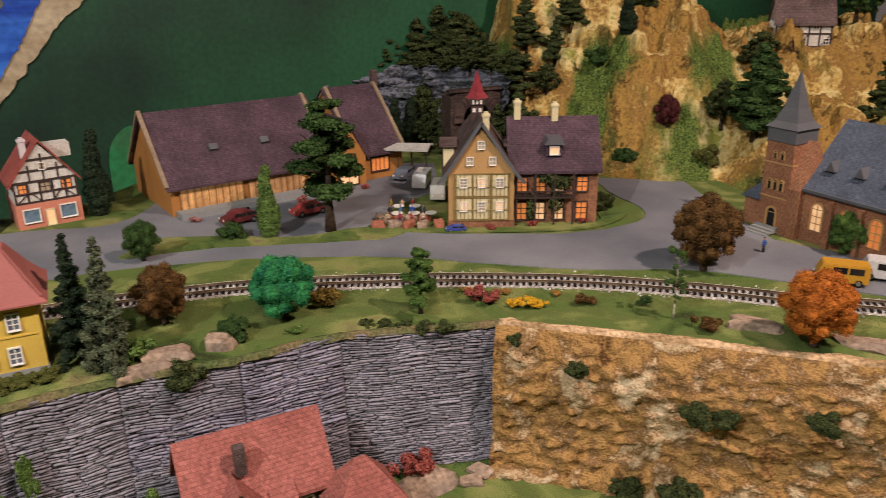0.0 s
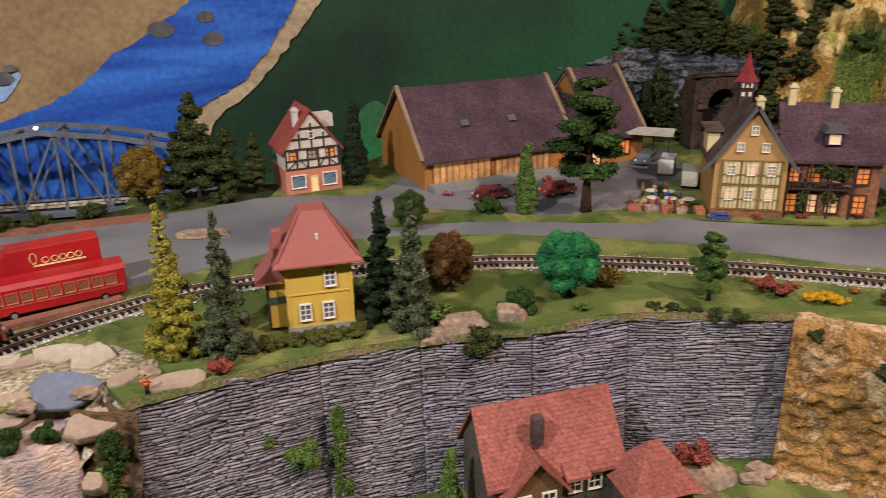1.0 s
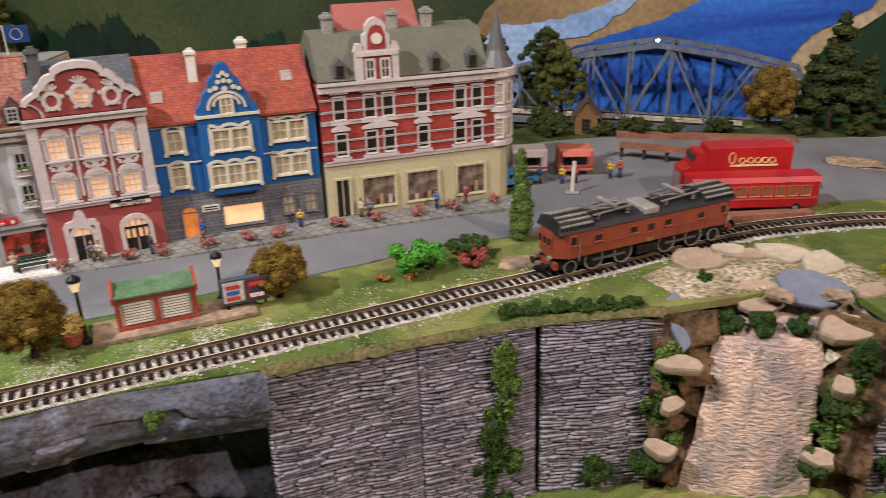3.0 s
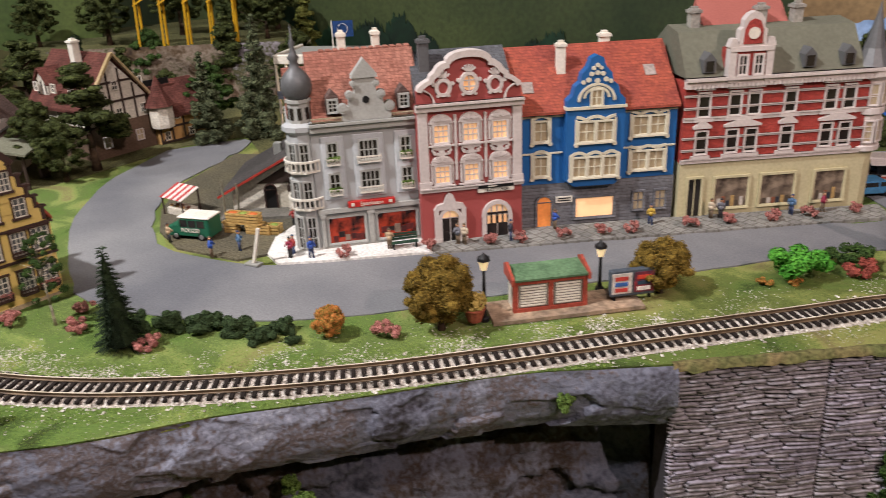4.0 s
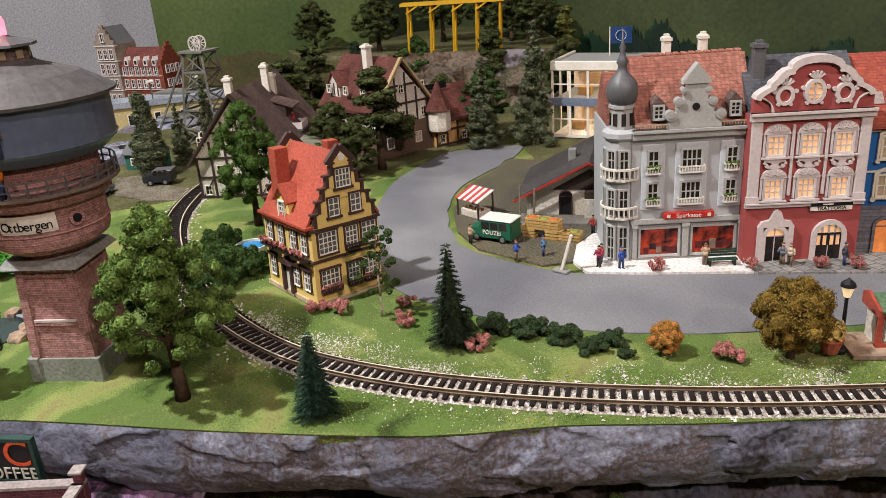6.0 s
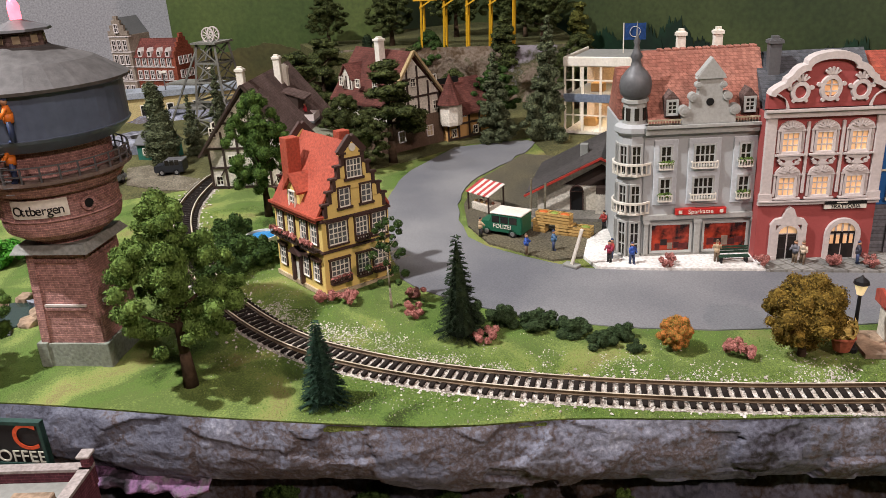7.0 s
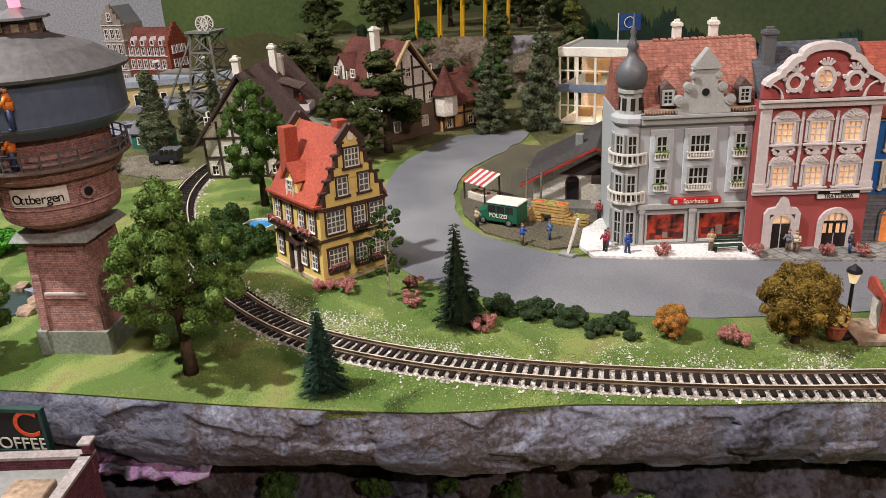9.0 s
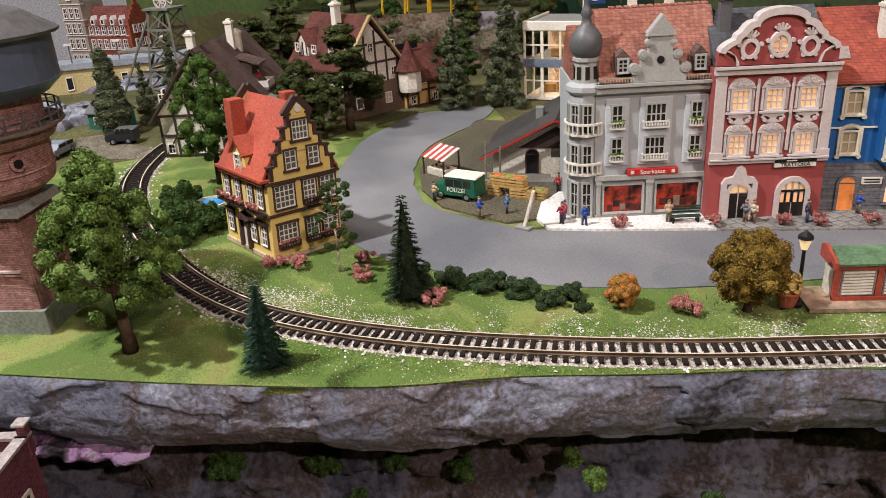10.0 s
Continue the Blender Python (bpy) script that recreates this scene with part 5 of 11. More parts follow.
REDBRICK = mat("red_brick_plaster", "b0463c", "9a3a34", 20, 0.7, 0.2, 500, pattern="course", psize=(0.3, 0.11))
YELLOWWALL = mat("warm_yellow_plaster", "d8bc70", "c8ac62", 16, 0.7, 0.12, 500, fine=0.06, plain=True)
OCHREWALL = mat("dusty_yellow_plaster", "c9a848", "b2913e", 16, 0.75, 0.12, 500, fine=0.06, plain=True)
BROWNTRIM = mat("dark_brown_trim", "45302a", "33241f", 50, 0.6, 0.2, plain=True)
TIMBER = mat("dark_timber", "3a2c25", "2a201b", 70, 0.7, 0.3, plain=True)
LIME = mat("lime_white_infill", "cdc6b8", "b8b0a0", 30, 0.8, 0.2)
TAN = mat("tan_plaster", "b08a58", "9a7648", 20, 0.8, 0.2, 400, plain=True)
ORANGEWALL = mat("orange_ochre_plaster", "a4703a", "8e5e30", 18, 0.8, 0.2, 400, plain=True)
BRICKBROWN = mat("brown_brick", "9a6c4e", "825a42", 20, 0.8, 0.5, 300, pattern="light", psize=(0.35, 0.14))
BRICKWT = mat("weathered_mauve_brick", "a67e78", "886660", 14, 0.8, 0.6, 300, pattern="light", psize=(0.42, 0.17), fine=0.15)
SALMON = mat("salmon_plaster", "c07a60", "ae6a52", 18, 0.75, 0.15, 400, plain=True)
CREAMWALL = mat("cream_plaster", "b9b08c", "a59c7a", 18, 0.75, 0.15, 400, plain=True)
WOODLIT = mat("pale_lit_wood", "c89a66", "a87c4e", 50, 0.6, 0.2, 200, pattern="course", psize=(0.5, 9.0))
CONCRETE = mat("grey_concrete", "8a8a84", "767670", 20, 0.85, 0.3, 300, plain=True)
WIN = {}


def frame_ring(bm, a, edge, h, deep):
    """A rectangular window frame in one piece, with a slightly proud sill."""
    def loop(x0, x1, z0, z1, y):
        return [bm.verts.new(p) for p in ((x0, y, z0), (x1, y, z0), (x1, y, z1), (x0, y, z1))]
    of, inf = loop(-a - edge, a + edge, -edge, h + edge, -deep), loop(-a, a, 0, h, -deep)
    ob, inb = loop(-a - edge, a + edge, -edge, h + edge, 0.02), loop(-a, a, 0, h, 0.02)
    of[0].co.y -= 0.06
    of[1].co.y -= 0.06
    for k in range(4):
        n = (k + 1) % 4
        bm.faces.new((of[k], of[n], inf[n], inf[k]))
        bm.faces.new((inf[k], inf[n], inb[n], inb[k]))
        bm.faces.new((ob[n], ob[k], inb[k], inb[n]))
        bm.faces.new((of[n], of[k], ob[k], ob[n]))


def win(parent, x, y, z, w, h, frame=WHITE, pane=LITDIM, nx=2, nz=3, rz=0.0, bar=0.09, edge=0.16, arch=False, deep=0.16, name="window"):
    """A window set on a wall: frame, glazing bars, and the pane inside it. x is its middle, z its foot."""
    joined = parent.parent is not None
    key = (w, h, frame.name, pane.name, nx, nz, bar, edge, arch, deep, joined)
    if key not in WIN:
        bm = B()
        a = w / 2
        if arch:
            n = 10
            out = [(-a - edge, 0), (-a, 0), (-a, h)] + [(-a * math.cos(math.pi * i / n), h + a * math.sin(math.pi * i / n)) for i in range(1, n)] + [(a, h), (a, 0), (a + edge, 0)]
            out += [((a + edge) * math.cos(math.pi * i / n), h + (a + edge) * math.sin(math.pi * i / n)) for i in range(0, n + 1)]
            prism_y(bm, out, -deep, 0.02)
        else:
            frame_ring(bm, a, edge, h, deep)
        quads = [(-a + w * i / nx - bar / 2, -a + w * i / nx + bar / 2, -0.09, 0.0, 0, h + (a * 0.85 if arch else 0)) for i in range(1, nx)]
        quads += [(-a, a, -0.08, 0.0, h * i / nz - bar / 2, h * i / nz + bar / 2) for i in range(1, nz)]
        if arch:
            quads.append((-a, a, -0.08, 0.0, h - bar / 2, h + bar / 2))
        bars = []
        for q in quads:
            if joined:
                box(bm, *q)
            else:
                bars.append(mesh_of("glazing_bar", box(B(), *q), frame))
        f = mesh_of("window", bm, frame)
        bm = B()
        if arch:
            prism_y(bm, [(-a, 0.0), (a, 0.0)] + [(a * math.cos(math.pi * i / 10), h + a * math.sin(math.pi * i / 10)) for i in range(0, 11)], -0.035, 0.01)
        else:
            box(bm, -a, a, -0.035, 0.01, 0, h)
        WIN[key] = (f, mesh_of("pane", bm, pane), bars)
    f, p, bars = WIN[key]
    ob = part(name, f, None, parent, at=at(x, y, z, rz))
    part("pane", p, None, ob)
    for b in bars:
        part("glazing_bar", b, None, ob)
    return ob


def gabled(t, w, d, h, ridge, wall, roof, axis="x", over=0.5, thick=0.3, x0=0.0, y0=0.0, names=("wall", "roof")):
    """Walls with gables and a saddle roof of two slabs; the front is at y0, facing -y."""
    bm, rf = B(), B()
    if axis == "x":
        m = y0 + d / 2
        prism_x(bm, [(y0, 0), (y0 + d, 0), (y0 + d, h), (m, ridge - thick), (y0, h)], x0, x0 + w)
        k = (ridge - h) / (d / 2)
        for s in (-1, 1):
            e = m + s * (d / 2 + over)
            ze = h - k * over
            prism_x(rf, [(e, ze), (m, ridge), (m, ridge + thick), (e, ze + thick)] if s < 0 else [(m, ridge), (e, ze), (e, ze + thick), (m, ridge + thick)], x0 - over * 0.6, x0 + w + over * 0.6)
    else:
        m = x0 + w / 2
        prism_y(bm, [(x0, 0), (x0 + w, 0), (x0 + w, h), (m, ridge - thick), (x0, h)], y0, y0 + d)
        k = (ridge - h) / (w / 2)
        for s in (-1, 1):
            e = m + s * (w / 2 + over)
            ze = h - k * over
            prism_y(rf, [(e, ze), (m, ridge), (m, ridge + thick), (e, ze + thick)], y0 - over * 0.6, y0 + d + over * 0.6)
    part(names[0], bm, wall, t)
    return part(names[1], rf, roof, t)


def chimney(t, x, y, z0, z1, s, material=WHITE, cap=True, name="chimney"):
    bm = B()
    box(bm, x - s, x + s, y - s, y + s, z0, z1, 0.04)
    if cap:
        box(bm, x - s * 1.25, x + s * 1.25, y - s * 1.25, y + s * 1.25, z1 - 0.35, z1 - 0.1)
        box(bm, x - s * 0.6, x + s * 0.6, y - s * 0.6, y + s * 0.6, z1, z1 + 0.2)
    return part(name, bm, material, t)


def band(t, x0, x1, z0, z1, proud, material, y=0.0, name="cornice"):
    bm = B()
    box(bm, x0, x1, y - proud, y + 0.1, z0, z1)
    box(bm, x0, x1, y - proud * 1.6, y + 0.1, z0 + (z1 - z0) * 0.7, z1)
    return part(name, bm, material, t)


def word(parent, text, x, y, z, size, material, rz=0.0, extrude=0.02, align="CENTER"):
    """Raised lettering in the built-in font, standing on a wall that faces -y."""
    cu = bpy.data.curves.new("lettering", "FONT")
    cu.body, cu.size, cu.extrude, cu.align_x, cu.align_y = text, size * S, extrude * S, align, "CENTER"
    cu.materials.append(material)
    ob = new("lettering", cu)
    ob.parent = parent
    ob.matrix_basis = at(x, y, z, rz) @ pose(0, 0, 0, 90, 0, 0)
    return ob


def balcony_box(t, x, z, w, material, h=0.55, deep=0.45, y=0.0, flowers=None, name="window_box"):
    bm = B()
    box(bm, x - w / 2, x + w / 2, y - deep, y, z - 0.1, z)
    box(bm, x - w / 2, x + w / 2, y - deep, y - deep + 0.08, z + h - 0.12, z + h)
    n = max(3, int(w / 0.22))
    for i in range(n + 1):
        xx = x - w / 2 + w * i / n
        box(bm, xx - 0.035, xx + 0.035, y - deep, y - deep + 0.07, z, z + h - 0.1)
    for s in (-1, 1):
        box(bm, x + s * w / 2 - 0.04, x + s * w / 2 + 0.04, y - deep, y, z + h - 0.12, z + h)
    ob = part(name, bm, material, t)
    if flowers:
        v, f = leaf_cloud([(x + (i + 0.5) * w / 4 - w / 2, y - deep * 0.6, z + h * 0.9, w / 6, 0.18, 0.22) for i in range(4)], 90, 0.09, int(x * 10 + z), core=0.6)
        lm = leafmat("leaf_" + flowers, *LEAF[flowers])
        part("flowering_plant", pydata("flowers", v, f, lm), lm, ob)
    return ob


# -- grey corner house with onion turret
def grey_house():
    t = thing("town_house", -107.3, 1.9, 0, 67.0, "blue-grey corner town house with onion turret and red tile roof", "house", "row of town houses")
    W, D, Hc = 9.6, 8.5, 11.4
    bm = B()
    prism_z(bm, [(-0.1, 0), (W, 0), (W, D), (-1.9, D), (-1.9, 2.2)], 0, Hc)
    part("wall", bm, GREYWALL, t)
    bm = B()
    prism_z(bm, [(-0.1, -0.14), (W + 0.05, -0.14), (W + 0.05, 0.05), (-0.1, 0.05)], 0, 0.5)
    prism_z(bm, [(-0.1, -0.3), (W + 0.08, -0.3), (W + 0.08, 0.05), (-0.1, 0.05)], 3.55, 3.95)
    part("shopfront", bm, GREYTRIM, t)
    for x0, x1 in ((0.05, 0.4), (4.15, 4.65), (8.75, 9.35)):
        bm = B()
        box(bm, x0, x1, -0.28, 0.05, 0.5, 3.6, 0.04)
        box(bm, x0 - 0.08, x1 + 0.08, -0.34, 0.05, 3.2, 3.5)
        part("pilaster", bm, GREYTRIM, t)
    shop = mat("bank_interior", "a83e2a", "241412", 60, 0.25, 0, 300, fine=0.1, contrast=(0.42, 0.58))
    for x, w in ((2.25, 3.1), (6.7, 3.4)):
        win(t, x, -0.02, 0.75, w, 2.3, GREYTRIM, shop, 1, 1, edge=0.18)
        for k in range(5):
            u, q, z = x - w * 0.42 + w * 0.84 * (k + 0.5) / 5, 0.18 + 0.3 * abs(n3(k * 3.1, x)), 0.8 + 1.2 * abs(n3(k * 1.3, x * 1.1))
            part("display_item", box(B(), u - q, u + q, -0.09 - 0.006 * k, -0.05, z, z + 0.35 + 0.8 * abs(n3(k * 1.9, x * 2.3))), mat("display_tone_%d" % (k % 4), ("541a16", "241614", "7c6a5c", "3c1210")[k % 4]), t)
    bm = B()
    box(bm, 2.5, 6.6, -0.45, -0.05, 3.95, 4.5, 0.04)
    sg = part("sign", bm, mat("red_sign", "b02a24", "a02420", 40, 0.4, 0.03), t, "red bank sign with white lettering")
    word(sg, "Sparkasse", 4.55, -0.46, 4.22, 0.52, WHITE)
    for s in (2.9, 6.2):
        bm = B()
        box(bm, s - 0.14, s + 0.14, -0.49, -0.44, 4.08, 4.36)
        part("emblem", bm, WHITE, sg)
    # framed panels, windows with white boxes
    for xc, w in ((1.6, 1.9), (4.65, 2.6), (7.85, 1.9)):
        bm = B()
        box(bm, xc - w / 2, xc + w / 2, -0.12, 0.02, 4.75, 10.3, 0.06)
        part("wall_panel", bm, mat("pale_blue_grey_panel", "bcc0c1", "b0b4b6", 14, 0.7, 0.1, 500, fine=0.04), t)
        for z in (5.25, 7.95):
            dbl = w > 2
            win(t, xc, -0.12, z + 0.2, 1.45 if dbl else 0.72, 1.55, GREYTRIM, GLASSDARK, 4 if dbl else 2, 2, bar=0.1)
            balcony_box(t, xc, z, 2.0 if dbl else 1.1, WHITE, 0.5, 0.4, y=-0.12, flowers=None if dbl else "olive")
    for x in (W - 0.2,):
        bm = B()
        box(bm, x - 0.35, x + 0.22, -0.2, 0.05, 4.0, 10.9, 0.05)
        part("quoin", bm, GREYTRIM, t)
    band(t, -0.1, W + 0.15, 10.75, 11.5, 0.4, GREYTRIM)
    balcony_box(t, W / 2, 11.5, W - 0.2, mat("tan_balustrade", "a89a80", "93876e", 40, 0.7, 0.2), 0.42, 0.25, y=0.05, name="balustrade")
    # roof: steep front slope, ridge behind
    bm = B()
    prism_x(bm, [(0.3, 11.5), (D, 11.5), (D - 0.4, 12.0), (5.2, 16.6), (3.6, 16.6)], 0.2, W - 0.1)
    part("roof", bm, TILE_ROSE, t, "weathered rose tile roof")
    bm = B()
    for i in range(13):
        box(bm, 1.5 + i * 0.62, 1.95 + i * 0.62, 4.0, 4.8, 16.55, 16.8, 0.05)
    part("ridge_tiles", bm, TILE_ROSE, t)
    for x in (3.6, 6.6):
        chimney(t, x, 5.4, 15.8, 18.0, 0.34)
    for x in (2.0, 8.0):
        bm = B()
        prism_y(bm, [(x - 0.55, 12.0), (x + 0.55, 12.0), (x + 0.55, 13.4), (x, 14.0), (x - 0.55, 13.4)], 0.35, 2.6)
        d = part("dormer", bm, TILE_BROWN, t)
        win(d, x, 0.35, 12.3, 0.6, 0.9, GREYTRIM, GLASSDARK, 2, 3, name="dormer_window")
    # ornate front gable
    bm = B()
    prof = [(-2.5, 0), (2.5, 0), (2.5, 0.8), (2.1, 1.2), (1.75, 1.2), (1.75, 1.9), (1.35, 2.2), (1.1, 2.3), (1.1, 3.5), (1.35, 3.7), (0, 5.1), (-1.35, 3.7), (-1.1, 3.5), (-1.1, 2.3), (-1.35, 2.2), (-1.75, 1.9), (-1.75, 1.2), (-2.1, 1.2), (-2.5, 0.8)]
    prism_y(bm, [(4.75 + x * 0.82, 11.5 + z) for x, z in prof], -0.3, 0.5)
    g = part("gable", bm, GREYTRIM, t, "scrolled grey stone gable")
    for sx, sz, r in ((-1.95, 1.05, 0.42), (1.95, 1.05, 0.42), (-1.3, 2.1, 0.36), (1.3, 2.1, 0.36), (-0.95, 3.0, 0.25), (0.95, 3.0, 0.25)):
        bm = B()
        tube(bm, (4.75 + sx, -0.45, 11.5 + sz), (4.75 + sx, 0.3, 11.5 + sz), r, r, 12)
        tube(bm, (4.75 + sx, -0.52, 11.5 + sz), (4.75 + sx, -0.4, 11.5 + sz), r * 0.5, r * 0.5, 10)
        part("scroll", bm, GREYTRIM, g)
    bm = B()
    tube(bm, (4.75, -0.36, 13.2), (4.75, -0.28, 13.2), 0.3, 0.3, 12)
    part("oculus", bm, BLACK, g)
    bm = B()
    prism_y(bm, [(3.6, 15.0), (5.9, 15.0), (4.75, 16.6)], -0.42, 0.3)
    part("pediment", bm, GREYTRIM, g)
    # round corner bay with balconies and the onion turret
    c = (-0.75, 1.2)
    bm = B()
    lathe(bm, [(1.40, 0), (1.40, 0.3), (1.28, 0.3), (1.28, 10.6), (1.60, 10.9), (1.60, 11.3), (1.16, 11.5)], 10, c)
    tr = part("corner_bay", bm, GREYWALL, t)
    for k, z in enumerate((3.9, 7.2)):
        bm = B()
        lathe(bm, [(1.12, z), (1.72, z + 0.15), (1.72, z + 0.3), (1.20, z + 0.3)], 8, c)
        for i in range(24):
            a = i / 24 * 2 * math.pi
            box(bm, c[0] + 1.65 * math.cos(a) - 0.05, c[0] + 1.65 * math.cos(a) + 0.05, c[1] + 1.65 * math.sin(a) - 0.05, c[1] + 1.65 * math.sin(a) + 0.05, z + 0.3, z + 1.1)
        lathe(bm, [(1.58, z + 1.05), (1.73, z + 1.05), (1.73, z + 1.22), (1.58, z + 1.22), (1.58, z + 1.05)], 16, c, cap=False)
        part("balcony", bm, WHITE, tr)
    for ang in (-90, -135, -180):
        for z, h in ((0.5, 2.8), (4.3, 2.2), (7.6, 2.2)):
            a = math.radians(ang)
            win(t, c[0] + 1.26 * math.cos(a), c[1] + 1.26 * math.sin(a), z, 0.6, h, GREYTRIM, GLASSDARK, 2, 3, rz=ang + 90, name="bay_window")
    bm = B()
    lathe(bm, [(1.16, 11.4), (0.96, 11.5), (0.92, 13.1), (1.08, 13.2), (1.08, 13.45), (0.84, 13.5)], 8, c)
    tu = part("turret", bm, GREYTRIM, t)
    for ang in (-90, -135, -180, -45):
        a = math.radians(ang)
        bm = B()
        m4 = Matrix.Translation((c[0] + 0.9 * math.cos(a), c[1] + 0.9 * math.sin(a), 12.3)) @ Matrix.Rotation(a, 4, "Z")
        obox(bm, m4, 0.06, 0.18, 0.5)
        part("turret_opening", bm, GLASSDARK, tu)
    bm = B()
    lathe(bm, [(0.88, 13.45), (1.20, 13.9), (1.30, 14.5), (1.20, 15.1), (0.84, 15.6), (0.44, 16.0), (0.34, 16.5), (0.50, 16.75), (0.32, 17.1), (0.18, 17.6), (0.27, 17.9), (0.10, 18.3), (0.02, 19.4)], 14, c)
    part("onion_dome", bm, GREYDARK, tu, "dark grey onion dome with finial", smooth=True)
    bm = B()
    prism_x(bm, [(2.6, 11.5), (8.2, 11.5), (5.2, 15.4), (4.4, 15.4)], -1.8, 0.3)
    part("roof_end", bm, TILE_ROSE, t)
    return t


def scroll_gable(x, w, z0, h, n=9):
    """The outline of a baroque gable: shoulders, sweep and round head."""
    a = w / 2
    pts = [(x - a, z0), (x + a, z0), (x + a, z0 + h * 0.3)]
    right = [(0.97, 0.37), (0.88, 0.44), (0.76, 0.5), (0.74, 0.57), (0.66, 0.63), (0.6, 0.72), (0.52, 0.78), (0.43, 0.8), (0.42, 0.86), (0.36, 0.92), (0.26, 0.965), (0.14, 0.99)]
    pts += [(x + a * u, z0 + h * v) for u, v in right] + [(x, z0 + h)] + [(x - a * u, z0 + h * v) for u, v in right[::-1]]
    pts += [(x - a, z0 + h * 0.3)]
    return pts


def pink_house():
    t = thing("town_house", -102.5, 9.35, 0, 65.5, "raspberry town house with white baroque gable and restaurant door", "house", "row of town houses")
    W, D, Hc = 9.0, 9.0, 12.3
    bm = B()
    box(bm, 0, W, 0.0, D, 0, Hc)
    part("wall", bm, PINKWALL, t)
    bm = B()
    prism_y(bm, scroll_gable(W / 2, W - 0.1, Hc, 4.4), 0.0, 0.7)
    g = part("gable", bm, PINKWALL, t, "raspberry baroque gable with white edging")
    # white edging follows the gable outline
    line = [Vector((x, 0, z)) for x, z in scroll_gable(W / 2, W - 0.1, Hc, 4.4)[2:]]
    mid = Vector((W / 2, 0, Hc + 1.2))
    for a, b in zip(line, line[1:]):
        bm = B()
        ia, ib = [p + (mid - p).normalized() * 0.42 for p in (a, b)]
        prism_y(bm, [(a.x, a.z + 0.12), (b.x, b.z + 0.12), (ib.x, ib.z), (ia.x, ia.z)], -0.3, 0.8)
        part("coping", bm, PALETRIM, g)
    band(t, -0.15, W + 0.15, Hc - 0.3, Hc + 0.35, 0.35, PALETRIM)
    band(t, -0.1, W + 0.1, 4.95, 5.35, 0.25, PALETRIM, name="string_course")
    for x in (0.42, W - 0.42):
        bm = B()
        box(bm, x - 0.42, x + 0.42, -0.22, 0.05, 5.3, Hc - 0.3, 0.05)
        box(bm, x - 0.5, x + 0.5, -0.3, 0.05, 5.3, 5.9)
        part("pilaster", bm, PALETRIM, t)
    for x in (3.2, 5.8):
        bm = B()
        box(bm, x - 0.12, x + 0.12, -0.2, 0.05, 5.9, 11.6, 0.03)
        part("pilaster_strip", bm, PALETRIM, t)
    for x in (1.95, 4.5, 7.05):
        for z in (5.75, 9.3):
            win(t, x, -0.02, z, 1.15, 1.45, PALETRIM, LIT, 3, 3, edge=0.2, deep=0.2)
            bm = B()
            arc = [(x + 0.98 * math.cos(math.pi * k / 12), z + 1.7 + 0.72 * math.sin(math.pi * k / 12)) for k in range(13)]
            prism_y(bm, [(x + 1.05, z + 1.62), (x + 1.05, z + 1.74)] + arc + [(x - 1.05, z + 1.74), (x - 1.05, z + 1.62)], -0.24, 0.02)
            hd = part("window_head", bm, PALETRIM, t)
            for k in range(1, 8):
                u = math.pi * k / 8
                part("shell_rib", beam(B(), (x + 0.2 * math.cos(u), -0.27, z + 1.78 + 0.15 * math.sin(u)), (x + 0.78 * math.cos(u), -0.27, z + 1.78 + 0.56 * math.sin(u)), 0.07, 0.1), PALETRIM, hd)
            for s in (-1, 1):
                part("jamb", box(B(), x + s * 0.92 - 0.09, x + s * 0.92 + 0.09, -0.16, 0.02, z - 0.1, z + 1.62), PALETRIM, t)
            part("sill", box(B(), x - 1.1, x + 1.1, -0.32, 0.02, z - 0.34, z - 0.2), PALETRIM, t)
        # vase-shaped apron between the storeys
        bm = B()
        half = [(u, z + 0.34) for u, z in ((0.85, 8.6), (0.8, 8.42), (0.3, 8.3), (0.22, 8.14), (0.42, 8.0), (0.66, 7.94), (0.5, 7.86), (0.2, 7.84))]
        prism_y(bm, [(x + u, z) for u, z in half] + [(x - u, z) for u, z in half[::-1]], -0.22, 0.02)
        ap = part("apron", bm, PALETRIM, t)
        for s in (-1, 1):
            for u, z, r in ((0.62, 8.42, 0.16), (0.78, 8.64, 0.11)):
                part("curl", tube(B(), (x + s * u, -0.3, z), (x + s * u, 0.0, z), r, r, 9), PALETRIM, ap)
    # gable ornaments
    for x, z, rx, rz in ((4.5, 14.1, 0.66, 0.82), (2.3, 13.9, 0.56, 0.62), (6.7, 13.9, 0.56, 0.62)):
        bm = B()
        n = 18
        ring = []
        for k in range(n):
            a = 2 * math.pi * k / n
            ring.append([bm.verts.new((x + (rx + q) * math.cos(a), y, z + (rz + q) * math.sin(a))) for q, y in ((-0.14, 0.0), (-0.14, -0.22), (0.14, -0.22), (0.2, 0.0))])
        for k in range(n):
            for q in range(3):
                bm.faces.new((ring[k][q], ring[k][q + 1], ring[(k + 1) % n][q + 1], ring[(k + 1) % n][q]))
        o = part("round_window", bm, PALETRIM, g)
        part("pane", tube(B(), (x, -0.06, z), (x, 0.0, z), rx * 0.9, rx * 0.9, 16), LIT if x == 4.5 else PINKWALL, o)
        for k in range(5):
            a = math.radians(150 - 30 * k)
            part("leaf_crest", beam(B(), (x + 0.2 * math.cos(a), -0.12, z + rz + 0.2), (x + 0.62 * math.cos(a), -0.18, z + rz + 0.25 + 0.5 * math.sin(a)), 0.16, 0.16), PALETRIM, o)
